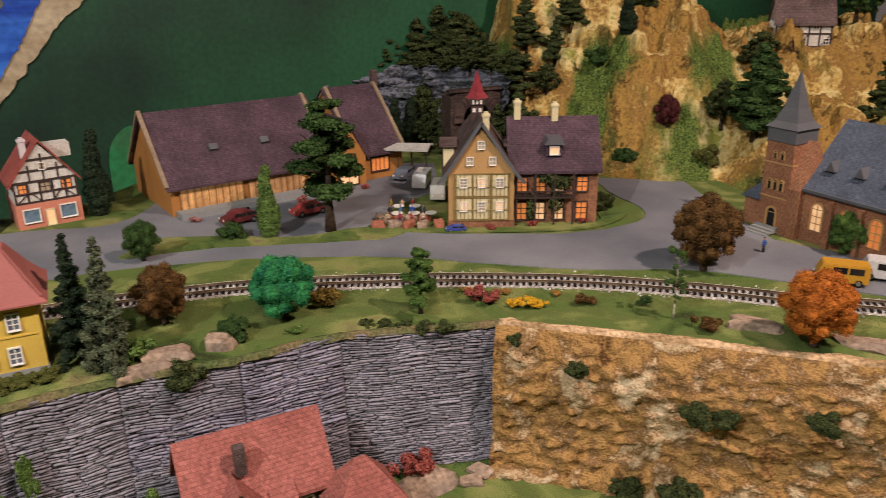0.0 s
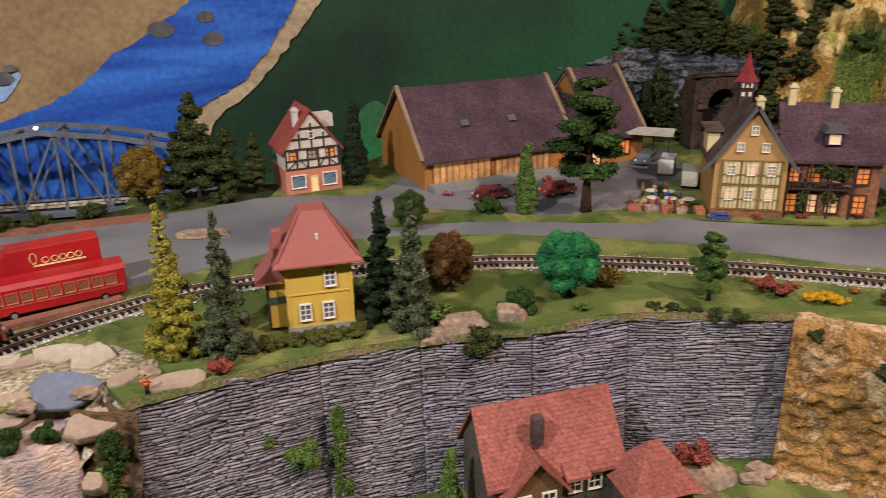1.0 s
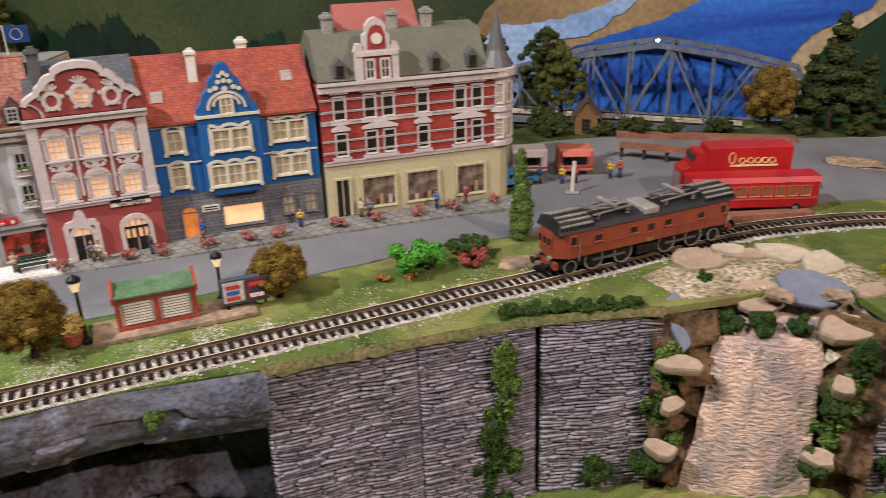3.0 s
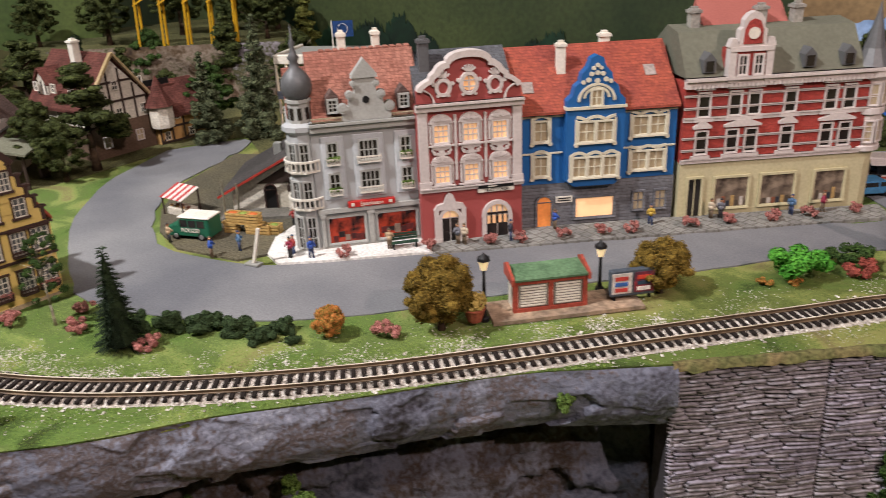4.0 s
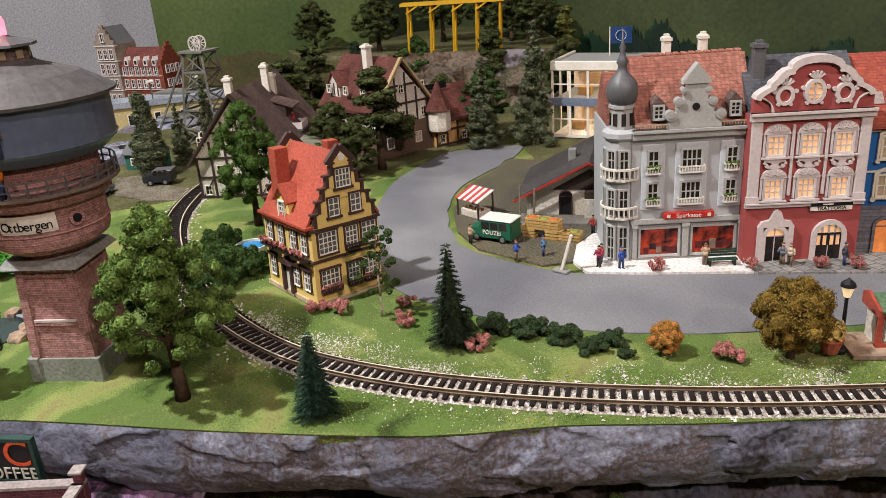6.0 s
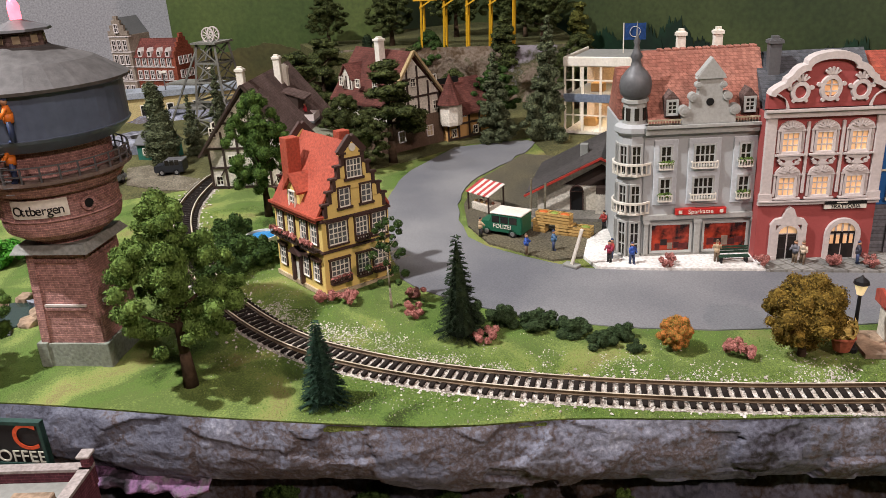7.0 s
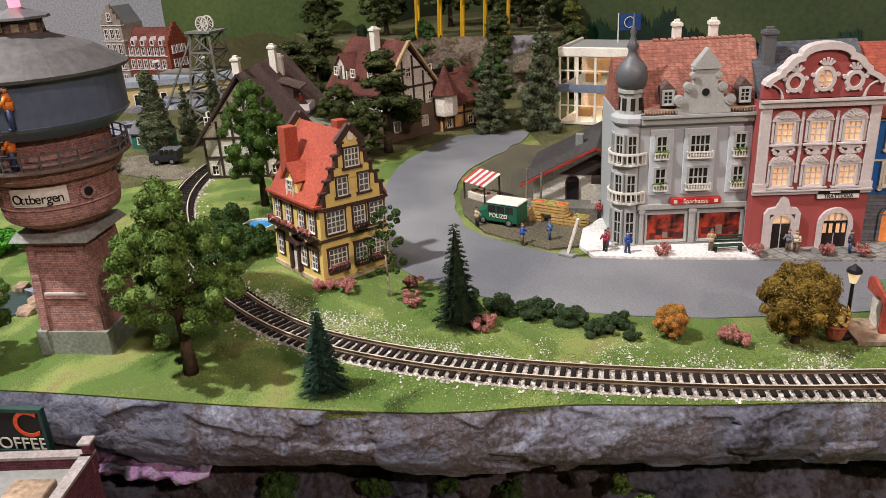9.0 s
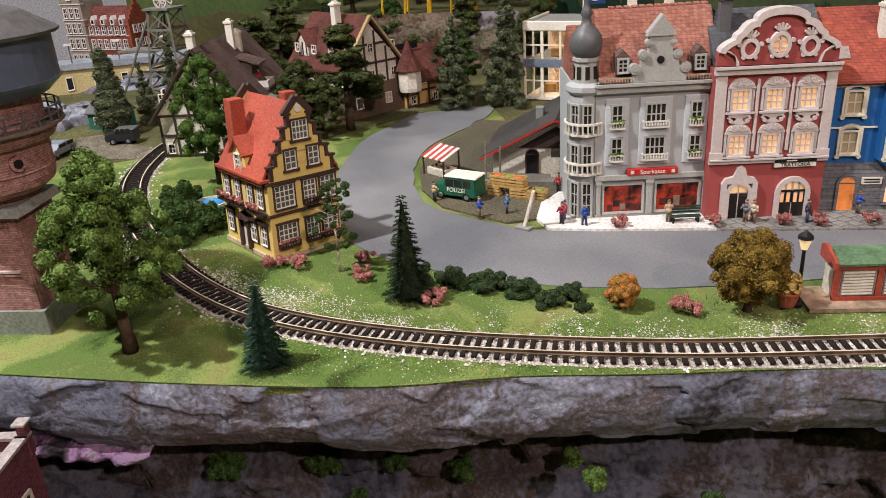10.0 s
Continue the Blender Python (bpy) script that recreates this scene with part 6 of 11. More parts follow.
        for s in (-1, 1):
            part("scroll", tube(B(), (x + s * (rx + 0.24), -0.2, z + 0.3), (x + s * (rx + 0.24), 0.0, z + 0.3), 0.17, 0.17, 9), PALETRIM, o)
            part("scroll", tube(B(), (x + s * rx * 0.8, -0.2, z - rz - 0.05), (x + s * rx * 0.8, 0.0, z - rz - 0.05), 0.14, 0.14, 9), PALETRIM, o)
        if x == 4.5:
            part("glazing_bar", box(B(), x - 0.06, x + 0.06, -0.14, 0, z - rz, z + rz), PALETRIM, o)
            for q in (-0.25, 0.25):
                part("glazing_bar", box(B(), x - rx * 0.9, x + rx * 0.9, -0.13, 0, z + q - 0.05, z + q + 0.05), PALETRIM, o)
    for s in (-1, 1):
        turns = [math.pi / 2 * i / 8 for i in range(9)]
        outer = [(4.5 + s * (4.05 - 0.95 * math.sin(c)), 12.58 + 1.3 * math.cos(c)) for c in turns]
        inner = [(4.5 + s * (3.85 - 0.95 * math.sin(c)), 12.42 + 1.3 * math.cos(c)) for c in turns]
        part("volute", prism_y(B(), outer + inner[::-1], -0.23, 0.05), PALETRIM, g)
    # two arched doorways
    DOOR = mat("black_brown_door", "2a2220", "1e1918", 60, 0.5, 0.1)
    d1 = win(t, 2.45, -0.02, 0.15, 1.5, 2.3, PALETRIM, LIT, 2, 1, arch=True, edge=0.3, deep=0.32, name="doorway")
    for x0 in (1.72, 2.47):
        lf = part("door_leaf", box(B(), x0, x0 + 0.71, -0.1, 0, 0.15, 2.42), DOOR, t)
        for z0 in (0.35, 1.4):
            part("door_panel", box(B(), x0 + 0.14, x0 + 0.57, -0.14, -0.08, z0, z0 + 0.85, 0.02), DOOR, lf)
    bm = B()
    prism_y(bm, [(1.0, 3.3), (3.9, 3.3), (3.6, 3.75), (3.0, 3.9), (2.75, 4.6), (2.45, 4.8), (2.15, 4.6), (1.9, 3.9), (1.3, 3.75)], -0.35, 0.02)
    box(bm, 1.05, 1.45, -0.35, 0.02, 0, 3.3)
    box(bm, 3.45, 3.85, -0.35, 0.02, 0, 3.3)
    box(bm, 0.95, 1.55, -0.42, 0.02, 0, 0.6)
    box(bm, 3.35, 3.95, -0.42, 0.02, 0, 0.6)
    part("portal", bm, PALETRIM, t, "white scrolled door surround")
    win(t, 6.7, -0.02, 0.15, 2.0, 2.2, PALETRIM, LIT, 4, 2, arch=True, edge=0.36, deep=0.3, name="doorway", bar=0.16)
    for x0, x1 in ((5.72, 6.66), (6.74, 7.68)):
        lf = part("door_leaf", box(B(), x0, x1, -0.13, 0, 0.15, 1.5), DOOR, t)
        for q in (x0, (x0 + x1) / 2, x1):
            part("door_stile", box(B(), q - 0.08, q + 0.08, -0.13, 0, 1.5, 2.5), DOOR, lf)
        part("door_rail", box(B(), x0, x1, -0.13, 0, 2.38, 2.56), DOOR, lf)
    bm = B()
    box(bm, 5.0, 8.2, -0.3, 0.02, 4.55, 5.25)
    sg = part("sign", bm, WHITE, t, "black and white restaurant sign")
    bm = B()
    box(bm, 5.0, 8.2, -0.33, -0.3, 4.92, 5.25)
    part("sign_top", bm, BLACK, sg)
    word(sg, "TRATTORIA", 6.6, -0.32, 4.73, 0.42, BLACK)
    bm = B()
    box(bm, 5.9, 6.7, -0.36, -0.33, 5.03, 5.13)
    part("sign_line", bm, WHITE, sg)
    bm = B()
    prism_x(bm, [(0.7, Hc), (D, Hc), (D / 2 + 1, 16.2)], 0.2, W - 0.2)
    part("roof", bm, mat("grey_slate_roof", "5a5c60", "4a4c50", 30, 0.7, 0.4, 300, pattern="course", psize=(0.4, 0.25)), t, "grey slate roof behind the gable")
    chimney(t, 1.4, 4.0, 14.5, 17.4, 0.45, GREYDARK)
    return t


def curly_window(t, x, z, w, h, n, y=0.0, head=True):
    """A blue house window: cream frame with curled head and feet."""
    for i in range(n):
        xx = x + (i - (n - 1) / 2) * (w + 0.3)
        win(t, xx, y - 0.02, z, w, h, CREAMTRIM, LITDIM, 2, 2, edge=0.16, deep=0.2)
    a = (w * n + 0.3 * (n - 1)) / 2 + 0.25
    bm = B()
    k = 10 * n
    for i in range(k):
        u, v = -1 + 2 * i / k, -1 + 2 * (i + 1) / k
        f = lambda q: (x + a * q, y - 0.1, z + h + 0.22 + 0.3 * abs(math.cos(q * math.pi / 2 * n)) if n > 1 else z + h + 0.22 + 0.35 * math.cos(q * math.pi / 2))
        if head:
            beam(bm, f(u), f(v), 0.14, 0.26)
    box(bm, x - a, x + a, y - 0.3, y, z - 0.28, z - 0.12)
    for s in (-1, 1):
        tube(bm, (x + s * a, y - 0.25, z - 0.35), (x + s * a, y, z - 0.35), 0.18, 0.18, 8)
        box(bm, x + s * a - 0.09, x + s * a + 0.09, y - 0.2, y, z - 0.2, z + h + 0.3)
    part("window_surround", bm, CREAMTRIM, t)


CREAMTRIM = mat("cream_trim", "ccc6b0", "b8b29c", 50, 0.6, 0.12, plain=True)


def blue_house():
    t = thing("town_house", -99.5, 18.3, 0, 61.0, "strong blue town house with cream ornaments and red roof", "house", "row of town houses")
    W, D = 14.0, 9.0
    bm = B()
    box(bm, 0, W, 0, D, 0, 4.5)
    part("stone_storey", bm, STONEBAND, t, "grey ashlar ground floor")
    bm = B()
    box(bm, 0.05, W - 0.05, 0.06, D, 4.5, 11.2)
    part("wall", bm, BLUEWALL, t)
    bm = B()
    prism_x(bm, [(-0.4, 11.1), (-0.4, 11.35), (5.0, 16.4), (D + 0.3, 11.3), (D, 11.1)], -0.1, W + 0.05)
    part("roof", bm, TILE_RED, t, "red tiled saddle roof")
    for x, z in ((1.8, 13.2), (12.2, 14.0)):
        bm = B()
        k = (16.4 - 11.35) / 5.4
        m4 = Matrix.Translation((x, (z - 11.35) / k - 0.4, z)) @ Matrix.Rotation(math.atan(k), 4, "X")
        obox(bm, m4, 0.45, 0.6, 0.1)
        part("skylight", bm, mat("grey_skylight", "9a8f88", "8a7f78", 40, 0.4, 0.05), t)
    chimney(t, 4.8, 2.9, 13.6, 16.9, 0.36)
    chimney(t, 9.1, 5.4, 15.2, 17.2, 0.4)
    bm = B()
    x0, x1 = 4.5, 9.3
    box(bm, x0, x1, -0.75, 0.1, 4.9, 11.6)
    prism_y(bm, [(x0, 4.9), (x0 + 0.7, 4.3), (x1 - 0.7, 4.3), (x1, 4.9)], -0.75, 0.1)
    bay = part("bay", bm, BLUEWALL, t, "projecting blue bay")
    bm = B()
    c, a = (x0 + x1) / 2, (x1 - x0) / 2
    prof = [(-1, 0), (1, 0), (0.98, 0.15), (0.8, 0.25), (0.72, 0.42), (0.55, 0.5), (0.5, 0.66), (0.3, 0.78), (0.2, 0.95), (0, 1.0)]
    prism_y(bm, [(c + a * u, 11.6 + 4.6 * v) for u, v in prof] + [(c - a * u, 11.6 + 4.6 * v) for u, v in prof[-2:1:-1]], -0.75, 0.3)
    g = part("gable", bm, BLUEWALL, t, "curved blue gable with cream flourishes")
    bm = B()
    box(bm, x0 - 0.1, x1 + 0.1, -0.95, 0, 11.5, 11.75)
    for i in range(12):
        u, v = math.pi * i / 12, math.pi * (i + 1) / 12
        beam(bm, (c + 1.45 * math.cos(u), -0.82, 12.2 + 1.5 * math.sin(u)), (c + 1.45 * math.cos(v), -0.82, 12.2 + 1.5 * math.sin(v)), 0.2, 0.2)
        beam(bm, (c + 1.0 * math.cos(u), -0.82, 12.5 + 0.9 * math.sin(u)), (c + 1.0 * math.cos(v), -0.82, 12.5 + 0.9 * math.sin(v)), 0.16, 0.2)
    part("gable_moulding", bm, CREAMTRIM, g)
    for i, (dx, z) in enumerate(((0, 14.0), (-0.7, 14.1), (0.7, 14.1), (0, 14.7), (-0.45, 14.6), (0.45, 14.6), (0, 15.35), (-1.1, 13.9), (1.1, 13.9), (-0.3, 15.1), (0.3, 15.1))):
        bm = B()
        tube(bm, (c + dx, -0.88, z), (c + dx, -0.7, z), 0.24 - 0.008 * i, 0.2, 8)
        part("flourish", bm, CREAMTRIM, g)
    win(t, c, -0.77, 11.85, 0.75, 1.3, CREAMTRIM, LITDIM, 2, 2)
    curly_window(t, c, 5.3, 0.98, 1.7, 3, y=-0.75)
    curly_window(t, c, 8.6, 1.2, 1.7, 2, y=-0.75)
    for z in (5.4, 8.7):
        curly_window(t, 2.6, z, 1.0, 1.7, 1, y=0.05)
        curly_window(t, 11.6, z, 1.15, 1.6, 2, y=0.05)
    for z in (7.4, 10.8):
        for xa, xb in ((0.1, 4.4), (9.4, 13.9)):
            bm = B()
            box(bm, xa, xb, -0.06, 0.08, z, z + 0.14)
            part("string_course", bm, CREAMTRIM, t)
    # lit shop window, doors and small windows in the stone storey
    GLOW = mat("glowing_shop_pane", "f6c898", "e8b07c", 30, 0.4, 0, emit=0.55, fine=0)
    win(t, 7.2, -0.02, 1.0, 3.2, 1.9, STONEBAND, GLOW, 1, 1, edge=0.22, name="shop_window")
    win(t, 2.9, -0.02, 0.1, 1.15, 2.6, STONEBAND, LITORANGE, 1, 1, arch=True, edge=0.22, name="door")
    for x in (11.0, 12.9):
        win(t, x, -0.02, 1.4, 0.8, 1.7, STONEBAND, LITDIM, 2, 2, edge=0.18)
    bm = B()
    box(bm, 3.9, 5.3, -0.12, 0.0, 2.6, 3.2)
    sg = part("sign", bm, WHITE, t, "small white street sign with dark writing")
    for zz in (2.75, 2.98):
        bm = B()
        box(bm, 4.05, 5.15, -0.15, -0.12, zz, zz + 0.1)
        part("writing_bar", bm, BLACK, sg)
    return t


def red_house():
    t = thing("town_house", -92.2, 30.7, 0, 60.3, "red brick town house with white banding and grey mansard roof", "house", "row of town houses")
    W, D, Hc = 17.6, 9.0, 12.6
    bm = B()
    box(bm, 0, W, 0.05, D, 0, 5.4)
    part("shop_storey", bm, CREAMWALL, t, "cream plastered shop floor")
    bm = B()
    box(bm, 0, W, 0, D, 5.4, Hc)
    part("wall", bm, REDBRICK, t)
    for z in (5.4, 6.5, 7.6, 9.2, 10.3, 11.4):
        band(t, -0.05, W + 0.05, z, z + (0.42 if z in (5.4, 9.2) else 0.22), 0.14, PALETRIM, name="white_band")
    band(t, -0.15, W + 0.15, 12.2, 13.1, 0.4, PALETRIM)
    bm = B()
    for i in range(44):
        box(bm, 0.1 + i * 0.4, 0.3 + i * 0.4, -0.5, -0.2, 12.2, 12.55)
    part("dentil_course", bm, PALETRIM, t)
    for k, (x, n) in enumerate(((1.7, 1), (5.4, 2), (9.6, 1), (14.2, 2))):
        for z in (6.3, 9.7):
            for i in range(n):
                xx = x + (i - (n - 1) / 2) * 1.75
                win(t, xx, -0.02, z, 0.95, 2.0, PALETRIM, GLASSDARK, 1, 1, edge=0.13, deep=0.2)
            a = n * 0.85
            bm = B()
            box(bm, x - a, x + a, -0.3, 0, z + 2.3, z + 2.5)
            if z < 7:
                prism_y(bm, [(x - a, z + 2.5), (x + a, z + 2.5), (x + a * 0.3, z + 2.95), (x - a * 0.3, z + 2.95)] if n > 1 else [(x - a, z + 2.5), (x + a, z + 2.5), (x, z + 3.1)], -0.3, 0)
            part("window_head", bm, PALETRIM, t)
            part("window_apron", box(B(), x - a, x + a, -0.26, 0, z - 0.5, z - 0.2), PALETRIM, t)
    # mansard
    bm = B()
    prism_x(bm, [(0.3, Hc + 0.4), (D, Hc + 0.4), (D - 0.5, 15.2), (5.5, 17.0), (2.9, 16.6)], 0.05, W - 1.2)
    part("roof", bm, SLATE_GREEN, t, "grey-green mansard roof")
    for x in (2.1, 11.2, 14.8):
        bm = B()
        prism_y(bm, [(x - 0.55, 13.4), (x + 0.55, 13.4), (x + 0.55, 14.5), (x, 15.1), (x - 0.55, 14.5)], 0.3, 2.4)
        d = part("dormer", bm, GREYDARK, t)
        bm = B()
        box(bm, x - 0.35, x + 0.35, 0.25, 0.31, 13.5, 14.4)
        part("dormer_pane", bm, GLASSDARK, d)
    # white and red front gable with clock panel
    bm = B()
    box(bm, 3.6, 7.2, -0.35, 1.5, 12.6, 15.4)
    g = part("gable", bm, REDBRICK, t, "white-edged red gable with a round clock panel")
    bm = B()
    for x in (3.75, 7.05):
        box(bm, x - 0.32, x + 0.32, -0.5, 0.3, 12.6, 15.6)
        prism_y(bm, [(x - 0.45, 15.6), (x + 0.45, 15.6), (x + 0.2, 16.3), (x - 0.2, 16.3)], -0.5, 0.3)
    box(bm, 3.5, 7.3, -0.55, 0.3, 15.2, 15.6)
    prism_y(bm, [(4.2, 15.6), (4.2, 17.0), (4.5, 17.2), (4.5, 17.8), (4.9, 18.3), (5.4, 18.5), (5.9, 18.3), (6.3, 17.8), (6.3, 17.2), (6.6, 17.0), (6.6, 15.6)], -0.4, 0.4)
    part("gable_frame", bm, PALETRIM, g)
    bm = B()
    prism_y(bm, [(4.55, 15.8), (6.25, 15.8), (6.2, 17.0), (5.9, 17.7), (5.4, 17.9), (4.9, 17.7), (4.6, 17.0)], -0.46, -0.38)
    part("gable_panel", bm, REDBRICK, g)
    bm = B()
    tube(bm, (5.4, -0.55, 16.7), (5.4, -0.44, 16.7), 0.5, 0.5, 18)
    part("clock", bm, WHITE, g)
    for x in (4.7, 6.1):
        win(t, x, -0.37, 13.3, 0.6, 1.5, PALETRIM, GLASSDARK, 2, 2, edge=0.18)
    for x in (2.0, 8.2, 11.6):
        chimney(t, x, 4.4, 15.5, 18.4, 0.45, mat("grey_chimney", "98948a", "84807a", 40, 0.8, 0.2))
    bm = B()
    prism_x(bm, [(4.5, 16.8), (8.6, 16.0), (6.8, 19.0)], 3.0, 11.0)
    part("rear_roof", bm, TILE_PINK, t, "pink rear roof")
    # round corner turret with spire
    c = (W, 1.3)
    bm = B()
    lathe(bm, [(1.55, 5.4), (1.7, 5.5), (1.7, 5.9), (1.5, 6.0), (1.5, 8.8), (1.7, 8.9), (1.7, 9.4), (1.5, 9.5), (1.5, 11.9), (1.9, 12.3), (1.9, 13.0), (1.5, 13.1)], 14, c)
    tu = part("corner_turret", bm, PALETRIM, t, "round white corner turret")
    bm = B()
    lathe(bm, [(1.65, 13.1), (0.9, 14.6), (0.25, 17.4), (0.02, 18.6)], 12, c)
    part("spire", bm, GREYDARK, tu)
    for ang in (-100, -60, -20):
        a = math.radians(ang)
        for z in (6.4, 9.8):
            win(t, c[0] + 1.46 * math.cos(a), c[1] + 1.46 * math.sin(a), z, 0.6, 1.8, PALETRIM, LITDIM, 1, 2, rz=ang + 90, edge=0.14, name="turret_window")
    bm = B()
    lathe(bm, [(1.2, 0), (1.2, 5.4)], 12, c)
    part("turret_base", bm, CREAMWALL, tu)
    # shop windows
    SHOP = mat("shop_interior", "8a7a68", "3a302a", 80, 0.25, 0, 300, fine=0.1)
    for x, w, nm in ((1.5, 1.2, "door"), (5.0, 3.1, "shop_window"), (9.4, 3.1, "shop_window"), (14.4, 2.8, "shop_window")):
        if nm != "door":
            for k in range(6):
                u = x - w * 0.42 + w * 0.84 * (k + 0.5) / 6
                hh = 0.5 + 0.9 * abs(n3(k * 2.3, x * 1.7))
                part("display_item", box(B(), u - 0.16, u + 0.16, -0.05, 0.06, 1.05, 1.05 + hh), mat("display_" + str((k + int(x)) % 5), ("b8b0a4", "7a4a34", "2c3038", "a88a58", "4a4034")[(k + int(x)) % 5]), t)
        win(t, x, 0.03, 0.3 if nm == "door" else 1.0, w, 3.6 if nm == "door" else 2.8, CREAMWALL, GLASSDARK if nm == "door" else SHOP, 2 if nm == "door" else 1, 1, edge=0.22, name=nm)
    return t


# -- yellow stepped-gable house
def yellow_house():
    t = thing("gabled_house", -111.8, -24.3, 0.12, 109.5, "yellow town house with brown stepped gable and orange roof", "house")
    W, D = 6.2, 8.4
    bm = B()
    box(bm, 0, W, 0, D, 0.3, 6.2)
    prism_y(bm, [(0.2, 6.2), (W - 0.2, 6.2), (W / 2, 11.6)], 0, D)
    part("wall", bm, YELLOWWALL, t)
    bm = B()
    box(bm, -0.15, W + 0.15, -0.15, D + 0.15, 0, 0.35)
    part("plinth", bm, mat("pale_plinth", "b9a88a", "a5957a", 30, 0.8, 0.2), t)
    for z in (3.55, 6.0):
        bm = B()
        box(bm, -0.16, W + 0.16, -0.16, D + 0.16, z, z + 0.14)
        box(bm, -0.1, W + 0.1, -0.1, D + 0.1, z + 0.14, z + 0.2)
        part("cornice", bm, BROWNTRIM, t)
    steps = [(0.1, 6.3, 7.3), (0.55, 7.3, 8.2), (1.0, 8.2, 9.1), (1.45, 9.1, 10.0), (1.9, 10.0, 10.9)]
    for y0 in (-0.12, D - 0.25):
        for k, (x, z0, z1) in enumerate(steps):
            for xx in (x, W - x - 0.62):
                part("gable_step", box(B(), xx + 0.18, xx + 0.46, y0, y0 + 0.4, z0, z1), BROWNTRIM, t)
                part("step_cap", box(B(), xx, xx + 0.62, y0 - 0.05, y0 + 0.45, z1 - 0.06, z1 + 0.1), BROWNTRIM, t)
        for x in (1.95, W - 1.95):
            part("gable_coping", beam(B(), (x, y0 + 0.2, 10.9), (W / 2, y0 + 0.2, 12.1), 0.4, 0.5), BROWNTRIM, t)
        bm = B()
        prism_y(bm, [(1.9, 10.8), (W - 1.9, 10.8), (W / 2, 11.9)], y0 + 0.02, y0 + 0.3)
        for k, (x, z0, z1) in enumerate(steps):
            box(bm, x + 0.5, W - x - 0.5, y0 + 0.04, y0 + 0.3, z0 - 0.1, z1)
        part("gable_field", bm, YELLOWWALL, t)
    bm = B()
    for s in (-1, 1):
        e = W / 2 + s * (W / 2 + 0.35)
        prism_y(bm, [(e, 5.95), (W / 2, 11.3), (W / 2, 11.65), (e, 6.3)], 0.28, D - 0.28)
    part("roof", bm, TILE_ORANGE, t, "steep orange tile roof")
    chimney(t, 0.9, 6.2, 8.0, 11.6, 0.6, TILE_ORANGE, False)
    chimney(t, 4.2, 3.4, 10.2, 12.0, 0.5, TILE_ORANGE, False)
    PW = mat("white_barred_pane", "6a6c6c", "343434", 60, 0.2, 0, fine=0)
    for x, w in ((1.35, 1.5), (3.55, 0.95), (5.2, 1.2)):
        for z in (1.2, 4.2):
            f = win(t, x, -0.02, z, w, 1.6, WHITE, PW, 4 if w > 1.3 else 3, 4, edge=0.08, deep=0.1, bar=0.07)
            bm = B()
            for s in (-1, 1):
                box(bm, x + s * (w / 2 + 0.14) - 0.06, x + s * (w / 2 + 0.14) + 0.06, -0.18, 0, z - 0.1, z + 1.75)
            box(bm, x - w / 2 - 0.25, x + w / 2 + 0.25, -0.24, 0, z + 1.68, z + 1.82)
            box(bm, x - w / 2 - 0.2, x + w / 2 + 0.2, -0.28, 0, z - 0.22, z - 0.08)
            part("window_trim", bm, BROWNTRIM, t)
            if z < 2 or w < 1:
                balcony_box(t, x, z - 0.15, w + 0.3, BROWNTRIM, 0.4, 0.4, flowers="pink" if w > 1 else None)
    for x, z, w in ((2.1, 7.0, 0.8), (4.1, 7.0, 0.8), (3.1, 9.1, 1.2)):
        win(t, x, -0.12, z, w, 1.3, WHITE, PW, 2 if w < 1 else 4, 3, edge=0.07, deep=0.1, bar=0.07)
        bm = B()
        for s in (-1, 1):
            box(bm, x + s * (w / 2 + 0.12) - 0.05, x + s * (w / 2 + 0.12) + 0.05, -0.24, -0.1, z - 0.1, z + 1.42)
        box(bm, x - w / 2 - 0.2, x + w / 2 + 0.2, -0.28, -0.1, z + 1.36, z + 1.48)
        box(bm, x - w / 2 - 0.3, x + w / 2 + 0.3, -0.32, -0.1, z - 0.26, z - 0.08)
        part("window_trim", bm, BROWNTRIM, t)
    bm = B()
    tube(bm, (W / 2, -0.2, 11.3), (W / 2, -0.08, 11.3), 0.3, 0.3, 10)
    part("gable_ornament", bm, WHITE, t)
    # long side with door, balconies and dormer
    for y in (1.2, 3.0, 5.2, 7.2):
        for z in (1.2, 4.2):
            if z < 2 and 3.5 < y < 6:
                continue
            win(t, -0.02, y, z, 0.85, 1.5, WHITE, PW, 2, 3, rz=-90, edge=0.08, deep=0.1, bar=0.07)
            bm = B()
            for s in (-1, 1):
                box(bm, -0.14, 0, y + s * 0.55 - 0.06, y + s * 0.55 + 0.06, z - 0.15, z + 1.75)
            box(bm, -0.26, 0, y - 0.75, y + 0.75, z + 1.6, z + 1.85)
            part("window_trim", bm, BROWNTRIM, t)
    bm = B()
    box(bm, -0.06, 0, 3.9, 5.0, 0.3, 2.6)
    d = part("door", bm, WHITE, t, "white front door under a brown hood")
    bm = B()
    for y in (3.75, 5.15):
        box(bm, -0.35, 0, y - 0.14, y + 0.14, 0.3, 2.7)
    prism_x(bm, [(3.4, 2.7), (5.5, 2.7), (4.45, 3.3)], -0.55, 0)
    part("door_hood", bm, BROWNTRIM, t)
    for y, z in ((1.5, 3.7), (4.3, 3.7), (7.0, 3.7)):
        bm = B()
        box(bm, -0.7, 0, y - 1.15, y + 1.15, z, z + 0.1)
        for i in range(9):
            box(bm, -0.7, -0.64, y - 1.15 + i * 0.27, y - 1.1 + i * 0.27, z, z + 0.6)
        box(bm, -0.72, -0.62, y - 1.15, y + 1.15, z + 0.55, z + 0.62)
        b = part("balcony", bm, TIMBER, t, "dark balcony railing with pink flowers")
